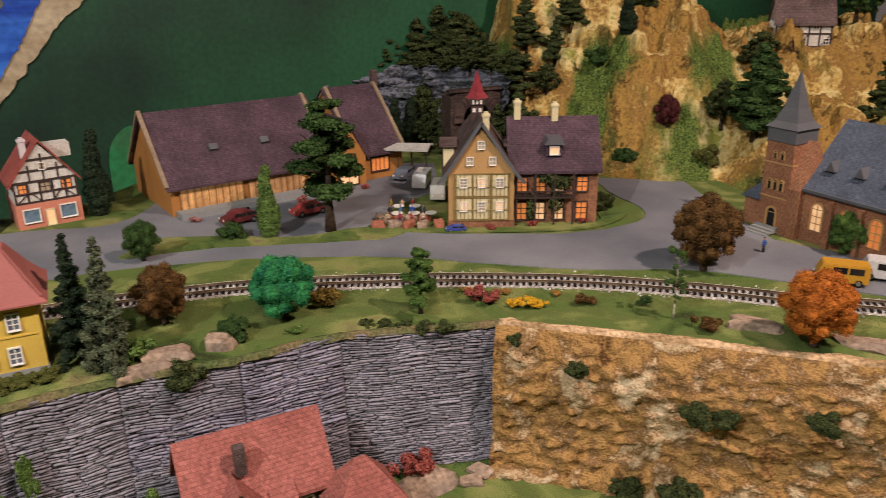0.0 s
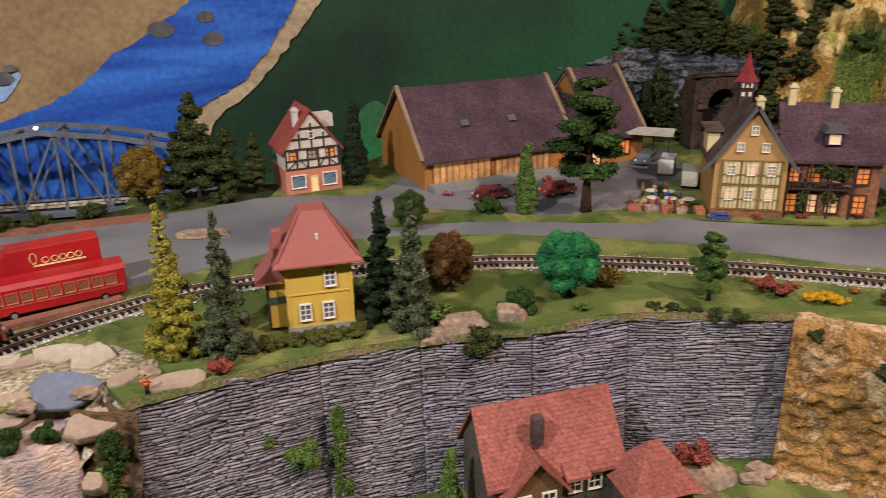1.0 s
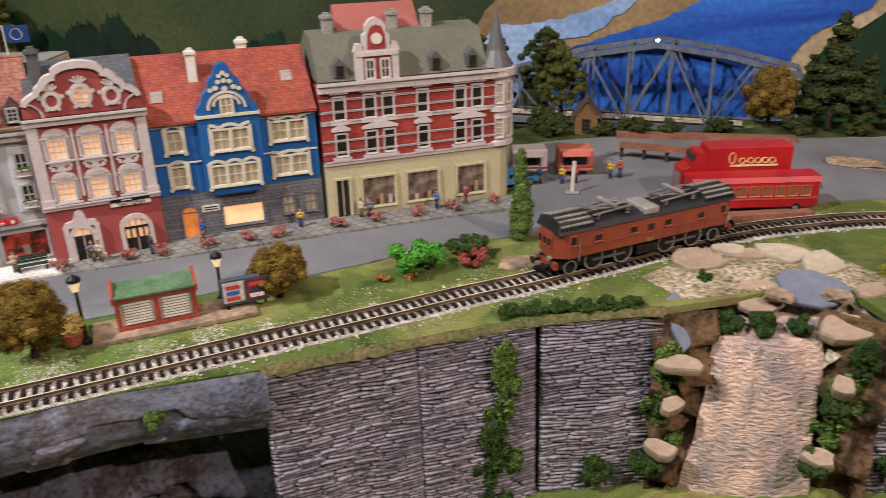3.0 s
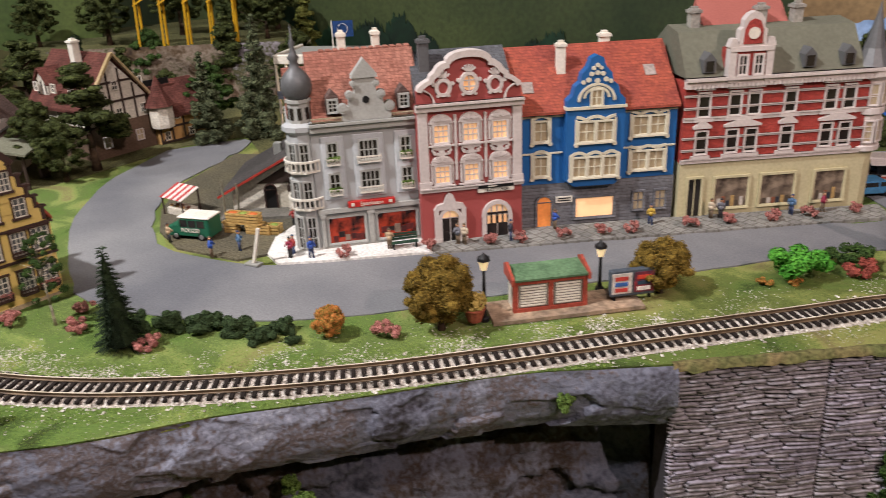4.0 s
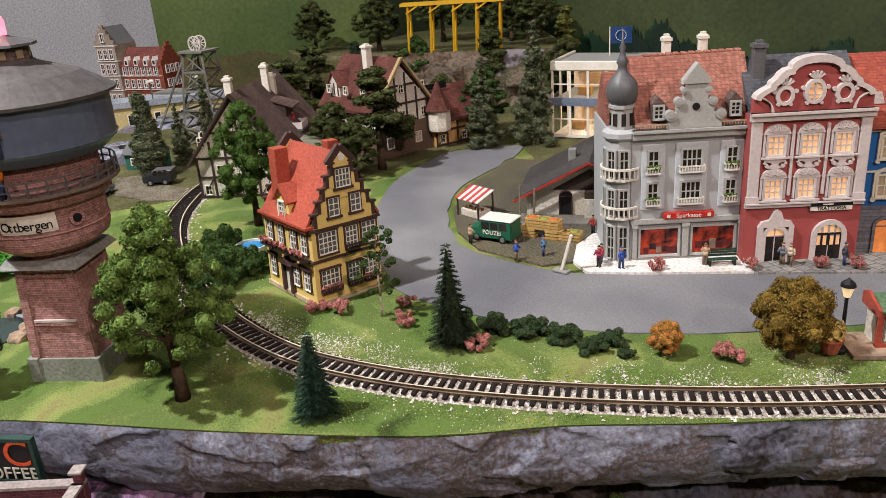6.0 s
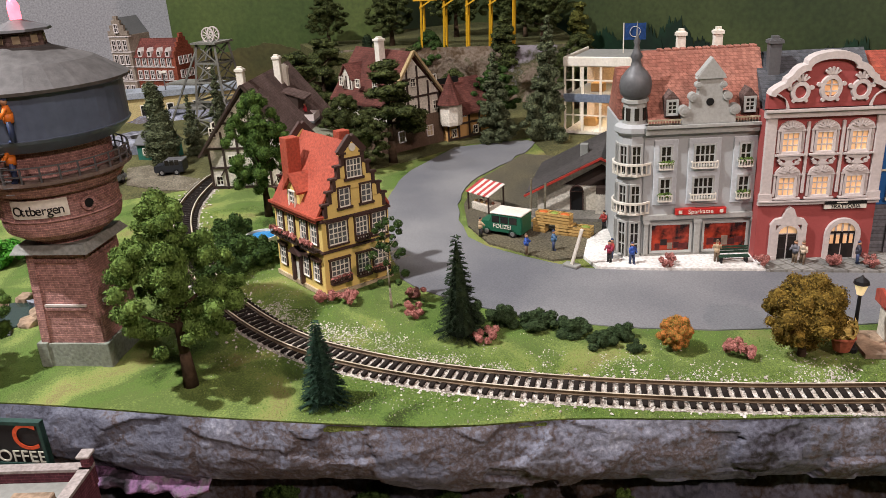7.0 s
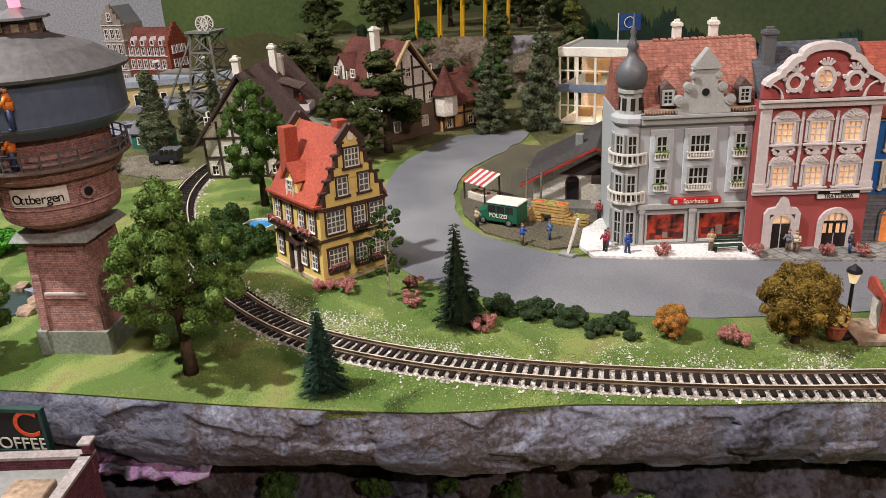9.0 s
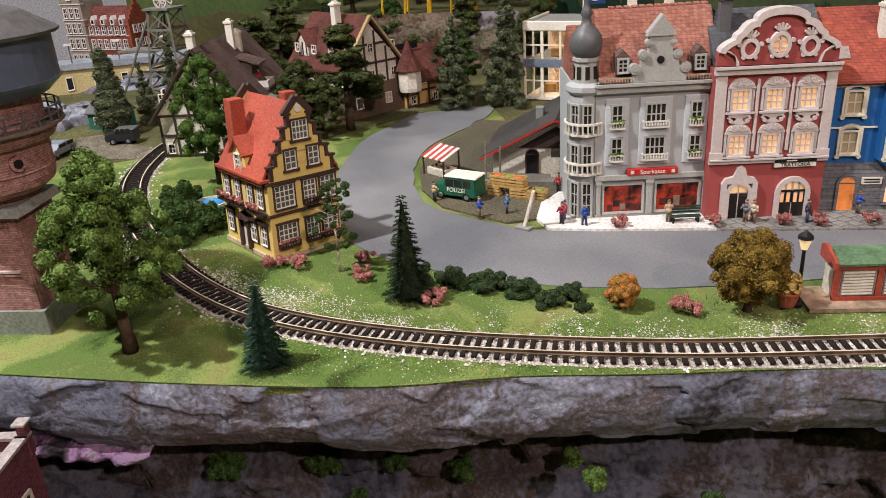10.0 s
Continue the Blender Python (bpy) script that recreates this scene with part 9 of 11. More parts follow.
def water_tower():
    t = thing("water_tower", -111.2, -41.4, 0, 63, "brick water tower with grey steel tank and red beacon", "water tower")
    def sq(bm, a, z0, b, z1):
        lo = [bm.verts.new(p) for p in ((-a, -a, z0), (a, -a, z0), (a, a, z0), (-a, a, z0))]
        hi = [bm.verts.new(p) for p in ((-b, -b, z1), (b, -b, z1), (b, b, z1), (-b, b, z1))]
        for i in range(4):
            bm.faces.new((lo[i], lo[(i + 1) % 4], hi[(i + 1) % 4], hi[i]))
        bm.faces.new(lo[::-1])
        bm.faces.new(hi)
        return bm
    pl = mat("greenish_plinth", "8a8f84", "767b70", 25, 0.8, 0.3)
    part("plinth", sq(B(), 2.55, 0, 2.5, 1.75), pl, t)
    for sx, sy in ((-1, -1), (1, -1), (1, 1), (-1, 1)):
        part("plinth_pier", box(B(), sx * 2.25 - 0.4, sx * 2.25 + 0.4, sy * 2.25 - 0.4, sy * 2.25 + 0.4, 0, 1.85, 0.04), pl, t)
    part("shaft", sq(B(), 2.3, 1.75, 2.0, 8.5), BRICKWT, t, "weathered mauve brick shaft")
    for ang in range(4):
        r = Matrix.Rotation(math.pi / 2 * ang, 4, "Z")
        for x0 in (-2.32, 1.72):
            bm = sq(B(), 0.3, 1.8, 0.3, 8.5)
            for v in bm.verts:
                k = 1 - 0.13 * (v.co.z - 1.8) / 6.7
                v.co = r @ Vector(((v.co.x + x0 + 0.3) * k, (v.co.y * 0.5 - 2.3) * k, v.co.z))
            part("corner_pier", bm, BRICKWT, t)
        for z in (4.3, 4.55):
            bm = B()
            obox(bm, r @ Matrix.Translation((0, -2.2, z)), 1.5, 0.14, 0.08)
            part("brick_band", bm, PALETRIM if z > 4.4 else BRICKWT, t)
        bm = B()
        for i in range(9):
            obox(bm, r @ Matrix.Translation((-1.4 + i * 0.35, -2.08, 7.8)), 0.1, 0.12, 0.14)
        obox(bm, r @ Matrix.Translation((0, -2.05, 8.15)), 1.6, 0.14, 0.12)
        part("corbel", bm, BRICKWT, t)
    part("cap_slab", sq(B(), 2.75, 8.45, 2.4, 9.0), mat("weathered_zinc", "8d8f88", "7a7c76", 20, 0.6, 0.2), t)
    bm = B()
    lathe(bm, [(2.2, 8.9), (2.2, 9.3), (2.9, 9.5), (3.6, 10.0), (3.75, 10.5), (3.75, 10.9), (3.85, 11.0), (3.75, 11.1), (3.75, 12.6), (4.2, 12.8), (4.5, 13.3), (4.5, 13.6), (3.9, 13.7), (3.9, 15.7)], 24)
    part("drum", bm, BRICKWT, t, "mauve brick drum with cornices")
    bm = B()
    lathe(bm, [(3.8, 13.6), (5.0, 13.65), (5.0, 13.85), (3.8, 13.85)], 32, cap=False)
    gal = part("gallery", bm, mat("weathered_boards", "7a6a62", "66584f", 40, 0.8, 0.2), t)
    for i in range(28):
        a = 2 * math.pi * i / 28
        part("rail_post", beam(B(), (4.9 * math.cos(a), 4.9 * math.sin(a), 13.8), (4.9 * math.cos(a), 4.9 * math.sin(a), 14.8), 0.09), GREYDARK, gal)
    for z in (14.3, 14.8):
        bm = B()
        for i in range(40):
            a, b = 2 * math.pi * i / 40, 2 * math.pi * (i + 1) / 40
            beam(bm, (4.9 * math.cos(a), 4.9 * math.sin(a), z), (4.9 * math.cos(b), 4.9 * math.sin(b), z), 0.08)
        part("handrail", bm, GREYDARK, gal)
    TANK = mat("blue_grey_tank", "5f6a7c", "4c5566", 12, 0.34, 0.1, 200, fine=0.05)
    bm = B()
    lathe(bm, [(3.9, 15.5), (4.6, 15.65), (5.35, 16.3), (5.5, 16.5), (5.4, 16.55), (5.4, 19.2), (5.6, 19.3)], 40)
    part("tank", bm, TANK, t, "blue-grey steel water tank", smooth=False)
    bm = B()
    lathe(bm, [(5.9, 19.2), (5.95, 19.4), (4.0, 20.6), (1.7, 21.4), (1.6, 21.5)], 24)
    part("roof", bm, mat("weathered_grey_roof", "595654", "454240", 10, 0.7, 0.25, 200), t, "weathered grey conical roof")
    bm = B()
    lathe(bm, [(1.5, 21.3), (1.4, 22.5)], 8)
    la = part("lantern_house", bm, TILE_BROWN, t)
    for i in range(8):
        a = 2 * math.pi * (i + 0.5) / 8
        bm = B()
        obox(bm, Matrix.Translation((1.33 * math.cos(a), 1.33 * math.sin(a), 21.95)) @ Matrix.Rotation(a, 4, "Z"), 0.05, 0.22, 0.25)
        part("lantern_pane", bm, LITDIM, la)
    bm = B()
    lathe(bm, [(1.95, 22.4), (1.9, 22.55), (0.5, 23.0), (0.3, 23.1)], 8)
    part("lantern_roof", bm, GREYDARK, la)
    bm = B()
    lathe(bm, [(0.34, 23.0), (0.36, 23.9), (0.25, 24.2), (0.05, 24.3)], 12)
    part("beacon", bm, mat("red_beacon", "ff7080", "ff5060", 40, 0.3, 0, emit=4.0, fine=0), t, "glowing red beacon lamp", smooth=True)
    # porthole and name board
    for ang in (-32, 58):
        a = math.radians(ang)
        bm = B()
        c = Vector((math.cos(a), math.sin(a), 0))
        tube(bm, c * 3.5 + Vector((0, 0, 11.8)), c * 3.95 + Vector((0, 0, 11.8)), 0.5, 0.5, 14)
        o = part("porthole", bm, BRICKWT, t)
        bm = B()
        tube(bm, c * 3.9 + Vector((0, 0, 11.8)), c * 3.98 + Vector((0, 0, 11.8)), 0.3, 0.3, 12)
        part("porthole_pane", bm, BLACK, o)
    bm = B()
    n = 10
    a0, a1 = math.radians(-103), math.radians(-50)
    for i in range(n):
        a = a0 + (a1 - a0) * i / n
        b = a0 + (a1 - a0) * (i + 1) / n
        q = [Vector((3.84 * math.cos(k), 3.84 * math.sin(k), z)) for k, z in ((a, 11.3), (b, 11.3), (b, 12.35), (a, 12.35))]
        face(bm, q)
        face(bm, [v * 1.012 for v in q])
    bd = part("name_board", bm, WHITE, t, "white name board with dark letters")
    txt = "Ottbergen"
    for i, ch in enumerate(txt):
        a = a0 + (a1 - a0) * (0.08 + 0.84 * (i + 0.5) / len(txt))
        word(bd, ch, 3.92 * math.cos(a), 3.92 * math.sin(a), 11.8, 0.85, BLACK, rz=math.degrees(a) + 90)
    # ladder
    la = part("ladder", beam(B(), (5.5 * math.cos(-1.5), 5.5 * math.sin(-1.5), 14.0), (5.5 * math.cos(-1.5), 5.5 * math.sin(-1.5), 19.2), 0.07), GREYDARK, t)
    for k in range(14):
        part("rung", beam(B(), (5.52 * math.cos(-1.5), 5.52 * math.sin(-1.5), 13.4 + k * 0.42), (5.52 * math.cos(-1.41), 5.52 * math.sin(-1.41), 13.4 + k * 0.42), 0.05), GREYDARK, la)
    return t


for f in (station, factory, timbered_house, church, signal_house, truss_bridge, loco, red_bus, red_truck, kiosk, water_tower):
    f()
street_lamp(-88.0, 4.8, 5.0)
street_lamp(-86.3, 14.6, 3.8)
figurine(-107.1, -43.0, "e07828", z=13.85, s=1.25, group="tower workers")
figurine(-105.6, -42.3, "e07828", z=16.6, s=1.25, group="tower workers")


# ---- pavements ----
sheet([(-115.5, 4.2), (-112.8, -0.2), (-109.6, -2.4), (-107.0, -2.6), (-104.8, 0.8), (-100.4, 8.8), (-104.0, 10.6), (-107.6, 1.9), (-110, 4), (-113.5, 5.6)], 0.32, PAVE_WHITE, "pavement_pale", "white pavement round the corner bank", "pavement", skirt=0.3)
sheet([(-100.2, 8.7), (-96.0, 16.3), (-89.2, 28.5), (-79.6, 45.0), (-82.2, 47.2), (-92.6, 30.4), (-99.8, 18.0), (-103.0, 10.0)], 0.30, PAVE, "pavement", "grey paved sidewalk along the town houses", "pavement", skirt=0.3)
FOREST = mat("forest_floor", "4a4a30", "5c5a3a", 18, 0.95, 0.9, 600, fine=0.3)
sheet([(-116.6, -8.2), (-110.4, -4.8), (-109.2, -1.0), (-114.2, 3.6), (-116, 11), (-139, 12.5), (-143.4, 8.2), (-135.4, -1.6), (-128.2, -6.0), (-122, -8.2)], 0.2, mat("dark_yard_earth", "4e4a40", "5e5846", 20, 0.9, 0.6, 500, fine=0.25), "yard", "dark earth yard round the chalet", "ground", skirt=0.2, wob=0.6)
sheet([(-151, -30), (-146, -14), (-149, -4), (-153, 4), (-151, 13), (-144, 11), (-134, 8), (-120, 10), (-112, 14), (-112, 60), (-228, 56), (-228, -60), (-160, -62), (-150, -50)], 0.06, FOREST, "forest_ground", "dark mossy ground under the trees", "ground", skirt=0.2, wob=0.8)
for i, (x, y) in enumerate([(-102.6 + 0.468 * k, 8.0 + 0.86 * k) for k in (-6.0, 1.5, 7.0, 9.6, 13.6, 17.2, 20.0, 25.5, 29.2, 33.5, 37.0, 41.5)]):
    plant("flower", "pink", x + 0.9, y - 0.3, 1.15, "pink flower tub on the sidewalk", z=0.3, category="flowers", group="flower tubs", variant=i % 3, wide=0.85)

# ---- figurines ----
COL = ("2f4f9a", "3a3a44", "9a3a34", "b8a080", "6a6a70", "4a6a8a", "c0b098", "8a2a40", "b89a40")
for x, y, k in ((-112.5, -6.4, 0), (-112.2, -3.9, 5), (-106.2, 0.2, 0), (-107.4, -1.2, 7), (-108.0, -0.6, 2), (-114.6, 2.6, 2), (-103.4, 6.4, 3), (-100.4, 11.6, 4), (-100.0, 12.0, 6), (-98.0, 15.6, 1), (-97.4, 20.3, 0), (-92.6, 27.6, 8), (-90.0, 32.8, 6),
                (-89.4, 33.4, 4), (-85.9, 39.0, 5), (-84.4, 41.6, 7), (-118.5, -8.2, 3)):
    figurine(x, y, COL[k], (x * 50) % 360, z=0.3 if y > -2.6 and x > -108 else 0.16, s=0.92)
for i in range(11):
    figurine(-7.5 + (i % 4) * 1.5 + 0.5 * n3(i, 2), 95.5 + (i // 4) * 3.0 + n3(i, 5), COL[(i * 4 + 3) % 9], i * 60, s=0.85, group="guests on the station terrace")
figurine(-45.7, 44.6, "c2602a", 30, z=0.0, s=0.8)
figurine(36.2, 83.8, "34508a", 30, s=0.85)


# ---- corner yard: chalet, stall, police car, crates ----
def chalet():
    t = thing("chalet", -122.3, -0.4, 0.2, 55, "low white chalet with dark roof and red eaves", "house")
    part("terrace", box(B(), -0.8, 13.0, -2.6, 0.2, 0, 0.28), mat("grey_boards", "77736a", "66625a", 30, 0.8, 0.3), t)
    gabled(t, 12.5, 10.0, 2.4, 5.6, LIME, mat("dark_felt_roof", "4c4846", "3d3a38", 14, 0.85, 0.4, 300, fine=0.15), "y", 1.1, 0.3)
    bm = B()
    for s in (-1, 1):
        beam(bm, (6.25 + s * 7.4, -1.12, 1.95), (6.25, -1.12, 5.85), 0.22, 0.2)
    part("eaves_board", bm, mat("red_eaves", "a03428", "8a2c22", 40, 0.6, 0.1), t, "red painted eaves board")
    bm = B()
    prism_y(bm, [(2.6, 2.9), (9.9, 2.9), (6.25, 5.0)], -0.08, 0.0)
    part("timber_gable", bm, TIMBER, t)
    part("front_wing", box(B(), 5.8, 12.3, -1.0, 0.0, 0.2, 2.2), LIME, t)
    part("wing_gallery", box(B(), 5.8, 12.3, -0.9, -0.05, 2.2, 2.9), TIMBER, t)
    win(t, 3.9, -0.02, 0.3, 1.1, 1.9, BROWNTRIM, BLACK, 1, 1, arch=True, edge=0.12, name="door")
    win(t, 8.0, -1.02, 0.9, 1.0, 0.8, WHITE, LITDIM, 2, 2, edge=0.12)
    for x in (7.1, 8.9, 10.2, 11.6):
        part("shutter", box(B(), x - 0.28, x + 0.28, -1.1, -1.0, 0.85, 1.85), mat("red_shutter", "96382c", "84302a", 40, 0.6, 0.1), t)
    bm = B()
    prism_y(bm, [(7.6, 2.2), (11.4, 2.2), (11.6, 2.6), (11.4, 3.0), (7.6, 3.0), (7.4, 2.6)], -1.3, -1.1)
    sg = part("sign", bm, mat("orange_wood_sign", "b87a34", "a06a2c", 50, 0.6, 0.2), t, "carved orange wooden sign with dark writing")
    for k in range(3):
        part("writing_bar", box(B(), 7.9 + k * 1.15, 8.8 + k * 1.15, -1.34, -1.3, 2.48, 2.72), TIMBER, sg)
    chimney(t, 4.2, 4.4, 3.6, 5.9, 0.4, CONCRETE, False)
    for x in (-0.4, 1.0):
        bm = B()
        tube(bm, (x, -2.0, 0.2), (x + 0.1, -2.0, 3.9 - x * 0.3), 0.12, 0.1, 7)
        part("pole", bm, mat("grey_pole", "7a7462", "645f50", 50, 0.8, 0.3), t)
    return t


def market_stall():
    t = thing("market_stall", -125.6, -4.6, 0.2, 20, "market stall with red and white striped awning", "market stall")
    part("counter", box(B(), -1.6, 1.6, -1.0, 1.0, 0, 1.0, 0.05), LIME, t)
    rw = (mat("stall_red", "a83a38", "98322f", 40, 0.7, 0.1), mat("stall_white", "d0c8c0", "beb6ae", 40, 0.7, 0.1))
    for i in range(8):
        bm = B()
        x = -2.0 + i * 0.5
        prism_x(bm, [(-1.5, 2.5), (1.3, 3.6), (1.3, 3.7), (-1.5, 2.6)], x, x + 0.5)
        part("awning_strip", bm, rw[i % 2], t)
    for x, y in ((-1.8, -1.3), (1.8, -1.3), (-1.8, 1.2), (1.8, 1.2)):
        part("post", box(B(), x - 0.08, x + 0.08, y - 0.08, y + 0.08, 0, 2.6 if y < 0 else 3.5), TIMBER, t)
    for i in range(6):
        bm = B()
        bmesh.ops.create_icosphere(bm, subdivisions=1, radius=0.24, matrix=Matrix.Translation((-1.3 + i * 0.52, -0.5 + 0.4 * (i % 2), 1.15)))
        part("produce", bm, (mat("pale_produce", "c8a878"), mat("brown_produce", "6a4030"))[i % 2], t)
    return t


def crates():
    wood = mat("pale_crate_wood", "b8965a", "a0824c", 60, 0.7, 0.2)
    for i, (x, y, z) in enumerate(((-117.2, -2.6, 0.2), (-115.4, -1.2, 0.2), (-114.5, -0.4, 0.2), (-117.0, -2.4, 1.25), (-116.1, -1.7, 1.25), (-115.3, -1.1, 1.25), (-114.0, 0.3, 0.2))):
        t = thing("crate", x, y, z, 38 + 5 * n3(i, 3), "pale slatted wooden market crate", "crate", "market crates")
        part("base", box(B(), -0.6, 0.6, -0.45, 0.45, 0, 0.1), wood, t)
        for k in range(3):
            for s in (-1, 1):
                part("slat", box(B(), -0.6, 0.6, s * 0.45 - 0.04, s * 0.45 + 0.04, 0.1 + k * 0.3, 0.32 + k * 0.3), wood, t)
                part("slat", box(B(), s * 0.6 - 0.04, s * 0.6 + 0.04, -0.45, 0.45, 0.1 + k * 0.3, 0.32 + k * 0.3), wood, t)
        if i > 2:
            bm = B()
            bmesh.ops.create_icosphere(bm, subdivisions=2, radius=0.42, matrix=Matrix.Translation((0, 0, 0.75)) @ Matrix.Diagonal((1.2, 0.9, 0.6, 1)))
            part("fruit", bm, mat("orange_fruit" if i % 2 else "green_fruit", "b8602a" if i % 2 else "7a8a3a", None, 200, 0.6, 0.4), t)
    pl = single("market_plank", box(B(), -2.0, 2.2, -0.5, 0.5, 0, 0.12), wood, "pale plank across two crates", "plank", at=at(-116.3, -1.9, 1.12, 38))


def signpost(x, y, z, h, lean, label):
    t = thing("boundary_post", x, y, z, 30, label, "post")
    part("foot", box(B(), -0.7, 0.7, -0.4, 0.4, 0, 0.22, 0.04), CONCRETE, t)
    bm = B()
    beam(bm, (0, 0, 0.1), (lean, 0.1, h), 0.28, 0.22)
    part("pole", bm, WHITE, t)


chalet()
market_stall().scale = (0.84, 0.84, 0.74)
crates()
pv = small_vehicle(-118.4, -5.8, 38, mat("police_green", "1f5a42", "1a4e3a", 30, 0.4, 0.05, plain=True), "green and white police off-road car in the yard", "offroad", WHITE, L=4.6, Hh=2.2)
word(pv, "POLIZEI", 0.3, -1.09, 1.02, 0.55, WHITE)
signpost(-108.4, -4.2, 0.14, 3.4, 0.9, "leaning white post on a concrete foot")
signpost(-78.1, 51.0, 0.14, 3.4, 0.1, "white post beside the road")
bn = thing("bench", -102.9, 7.6, 0.32, 67, "dark green park bench on the white pavement", "bench")
for i in range(3):
    part("seat_slat", box(B(), -1.2, 1.2, -0.5 + i * 0.2, -0.36 + i * 0.2, 0.5, 0.58), mat("bench_green", "24402f", "1c3226"), bn)
    part("back_slat", box(B(), -1.2, 1.2, 0.1, 0.18, 0.7 + i * 0.22, 0.86 + i * 0.22), mat("bench_green", "24402f"), bn)
for x in (-1.0, 1.0):
    part("leg", box(B(), x - 0.07, x + 0.07, -0.5, 0.18, 0, 0.5), BLACK, bn)


# ---- village behind ----
TILE_MAROON = mat("maroon_roof_tile", "6e443c", "56342e", 30, 0.8, 0.5, 300, pattern="course", psize=(0.34, 0.26))
def half_timbered(name, x, y, rz, w, d, h, ridge, roof, label, axis="y", lime=LIME, brick=False, rows=(0.6, 3.2)):
    t = thing(name, x, y, 0, rz, label, "house")
    gabled(t, w, d, h, ridge, lime, roof, axis, 0.7, 0.35)
    bm = B()
    zs = [0.1, h / 2, h - 0.2] + ([h + (ridge - h) * 0.4] if axis == "y" else [])
    for z in zs:
        a = 0 if z <= h else (z - h) / (ridge - h) * w / 2
        box(bm, a, w - a, -0.14, 0.02, z, z + 0.25)
    n = max(3, int(w / 1.6))
    for i in range(n + 1):
        xx = i * (w - 0.25) / n
        top = h if axis == "x" else h + (ridge - h) * (1 - abs(xx + 0.12 - w / 2) / (w / 2)) - 0.5
        box(bm, xx, xx + 0.25, -0.12, 0.02, 0, max(h, top))
    for i in range(0, n, 2):
        xx = i * (w - 0.25) / n
        beam(bm, (xx + 0.2, -0.06, 0.2), (xx + w / n, -0.06, h / 2), 0.2, 0.12)
    part("timber_frame", bm, TIMBER, t)
    for z in rows:
        for i in range(n):
            if (i + int(z)) % 2 == 0:
                win(t, (i + 0.5) * w / n + 0.1, -0.02, z, 0.7, 1.0, WHITE, GLASSDARK, 2, 2, edge=0.08)
    m = 3 if d > 7 else 2
    for i in range(m):
        win(t, -0.02, (i + 0.5) * d / m, rows[-1], 0.8, 1.0, WHITE, GLASSDARK, 2, 2, rz=-90, edge=0.08)
        win(t, -0.02, (i + 0.5) * d / m, rows[0], 0.8, 1.0, WHITE, GLASSDARK, 2, 2, rz=-90, edge=0.08)
    return t


a = half_timbered("timbered_farmhouse", -149.4, -30.0, 64.5, 11.0, 18, 5.0, 12.0, TILE_BROWN, "half-timbered house with brown tile roof and white chimneys", rows=(0.6, 3.0, 6.4))
chimney(a, 4.8, 1.6, 10.0, 13.9, 0.42)
chimney(a, 6.5, 10.4, 9.6, 14.0, 0.42)
chimney(a, 6.9, 11.6, 9.4, 12.6, 0.42)
for s in (-1, 1):
    part("bargeboard", beam(B(), (5.5 + s * 6.3, -0.75, 4.2), (5.5, -0.75, 12.3), 0.5, 0.25), TIMBER, a)
bd = part("balcony_dormer", box(B(), 7.6, 9.2, 8.2, 11.2, 6.0, 9.3), TIMBER, a, "dark balcony recess in the roof")
part("dormer_roof", beam(B(), (7.0, 9.7, 10.0), (10.2, 9.7, 8.9), 3.4, 0.2), TILE_BROWN, bd)
part("balcony_floor", box(B(), 8.0, 11.0, 8.2, 11.2, 5.8, 6.1), GREYDARK, bd)
for q in ((10.8, 11.0, 8.2, 11.2), (8.6, 10.8, 8.2, 8.35), (8.6, 10.8, 11.05, 11.2)):
    part("balcony_rail", box(B(), *q, 6.1, 6.9), PALETRIM, bd)
part("lean_to_roof", beam(B(), (11.0, 5.5, 5.2), (15.0, 5.5, 4.2), 6.0, 0.25), mat("mossy_felt", "7a7a68", "686858", 20, 0.85, 0.3), a, "grey-green lean-to roof")
for y in (3.2, 7.8):
    part("lean_to_post", box(B(), 14.2, 14.5, y, y + 0.3, 0, 4.3), TIMBER, a)
figurine(-153.9, -17.2, "b03038", z=6.1, s=1.0, group="balcony figures")
b = half_timbered("cottage", -153.5, -6.7, 110, 9.0, 12, 7.0, 12.6, TILE_MAROON, "white gabled cottage with rose tile roof and brown base", rows=(4.9, 8.4))
part("ground_storey", box(B(), -0.2, 9.2, -0.25, 12.1, 0, 4.3), mat("brown_roughcast", "6a5648", "58483c", 20, 0.85, 0.3), b, "brown rendered ground floor")
for x in (2.0, 6.8):
    win(b, x, -0.26, 1.4, 0.9, 1.3, PALETRIM, LITDIM, 2, 2, edge=0.1)
for s in (-1, 1):
    part("bargeboard", beam(B(), (4.5 + s * 5.2, -0.78, 6.3), (4.5, -0.78, 13.0), 0.55, 0.3), mat("sandy_verge", "b09a78", "98845f", 20, 0.8, 0.3), b, "sandy moulded verge")
chimney(b, 3.0, 4.6, 10.0, 14.6, 0.5)
dm = part("dormer", prism_x(B(), [(8.0, 7.8), (10.6, 7.8), (10.6, 9.4), (9.3, 10.9), (8.0, 9.4)], 0.3, 4.0), LIME, b, "timbered roof dormer")
for s in (-1, 1):
    part("dormer_roof", beam(B(), (2.0, 9.3 + s * 1.7, 9.1), (2.0, 9.3, 11.2), 4.0, 0.2), TILE_MAROON, dm)
for y in (8.4, 9.3, 10.2):
    part("dormer_timber", box(B(), 0.22, 0.32, y - 0.1, y + 0.1, 7.9, 9.6), TIMBER, dm)
c = half_timbered("annex_house", -155.6, 2.4, 105, 7.5, 6.5, 4.2, 7.6, TILE_MAROON, "brown-walled annex with turret and rose roof", "x", TAN)
bm = B()
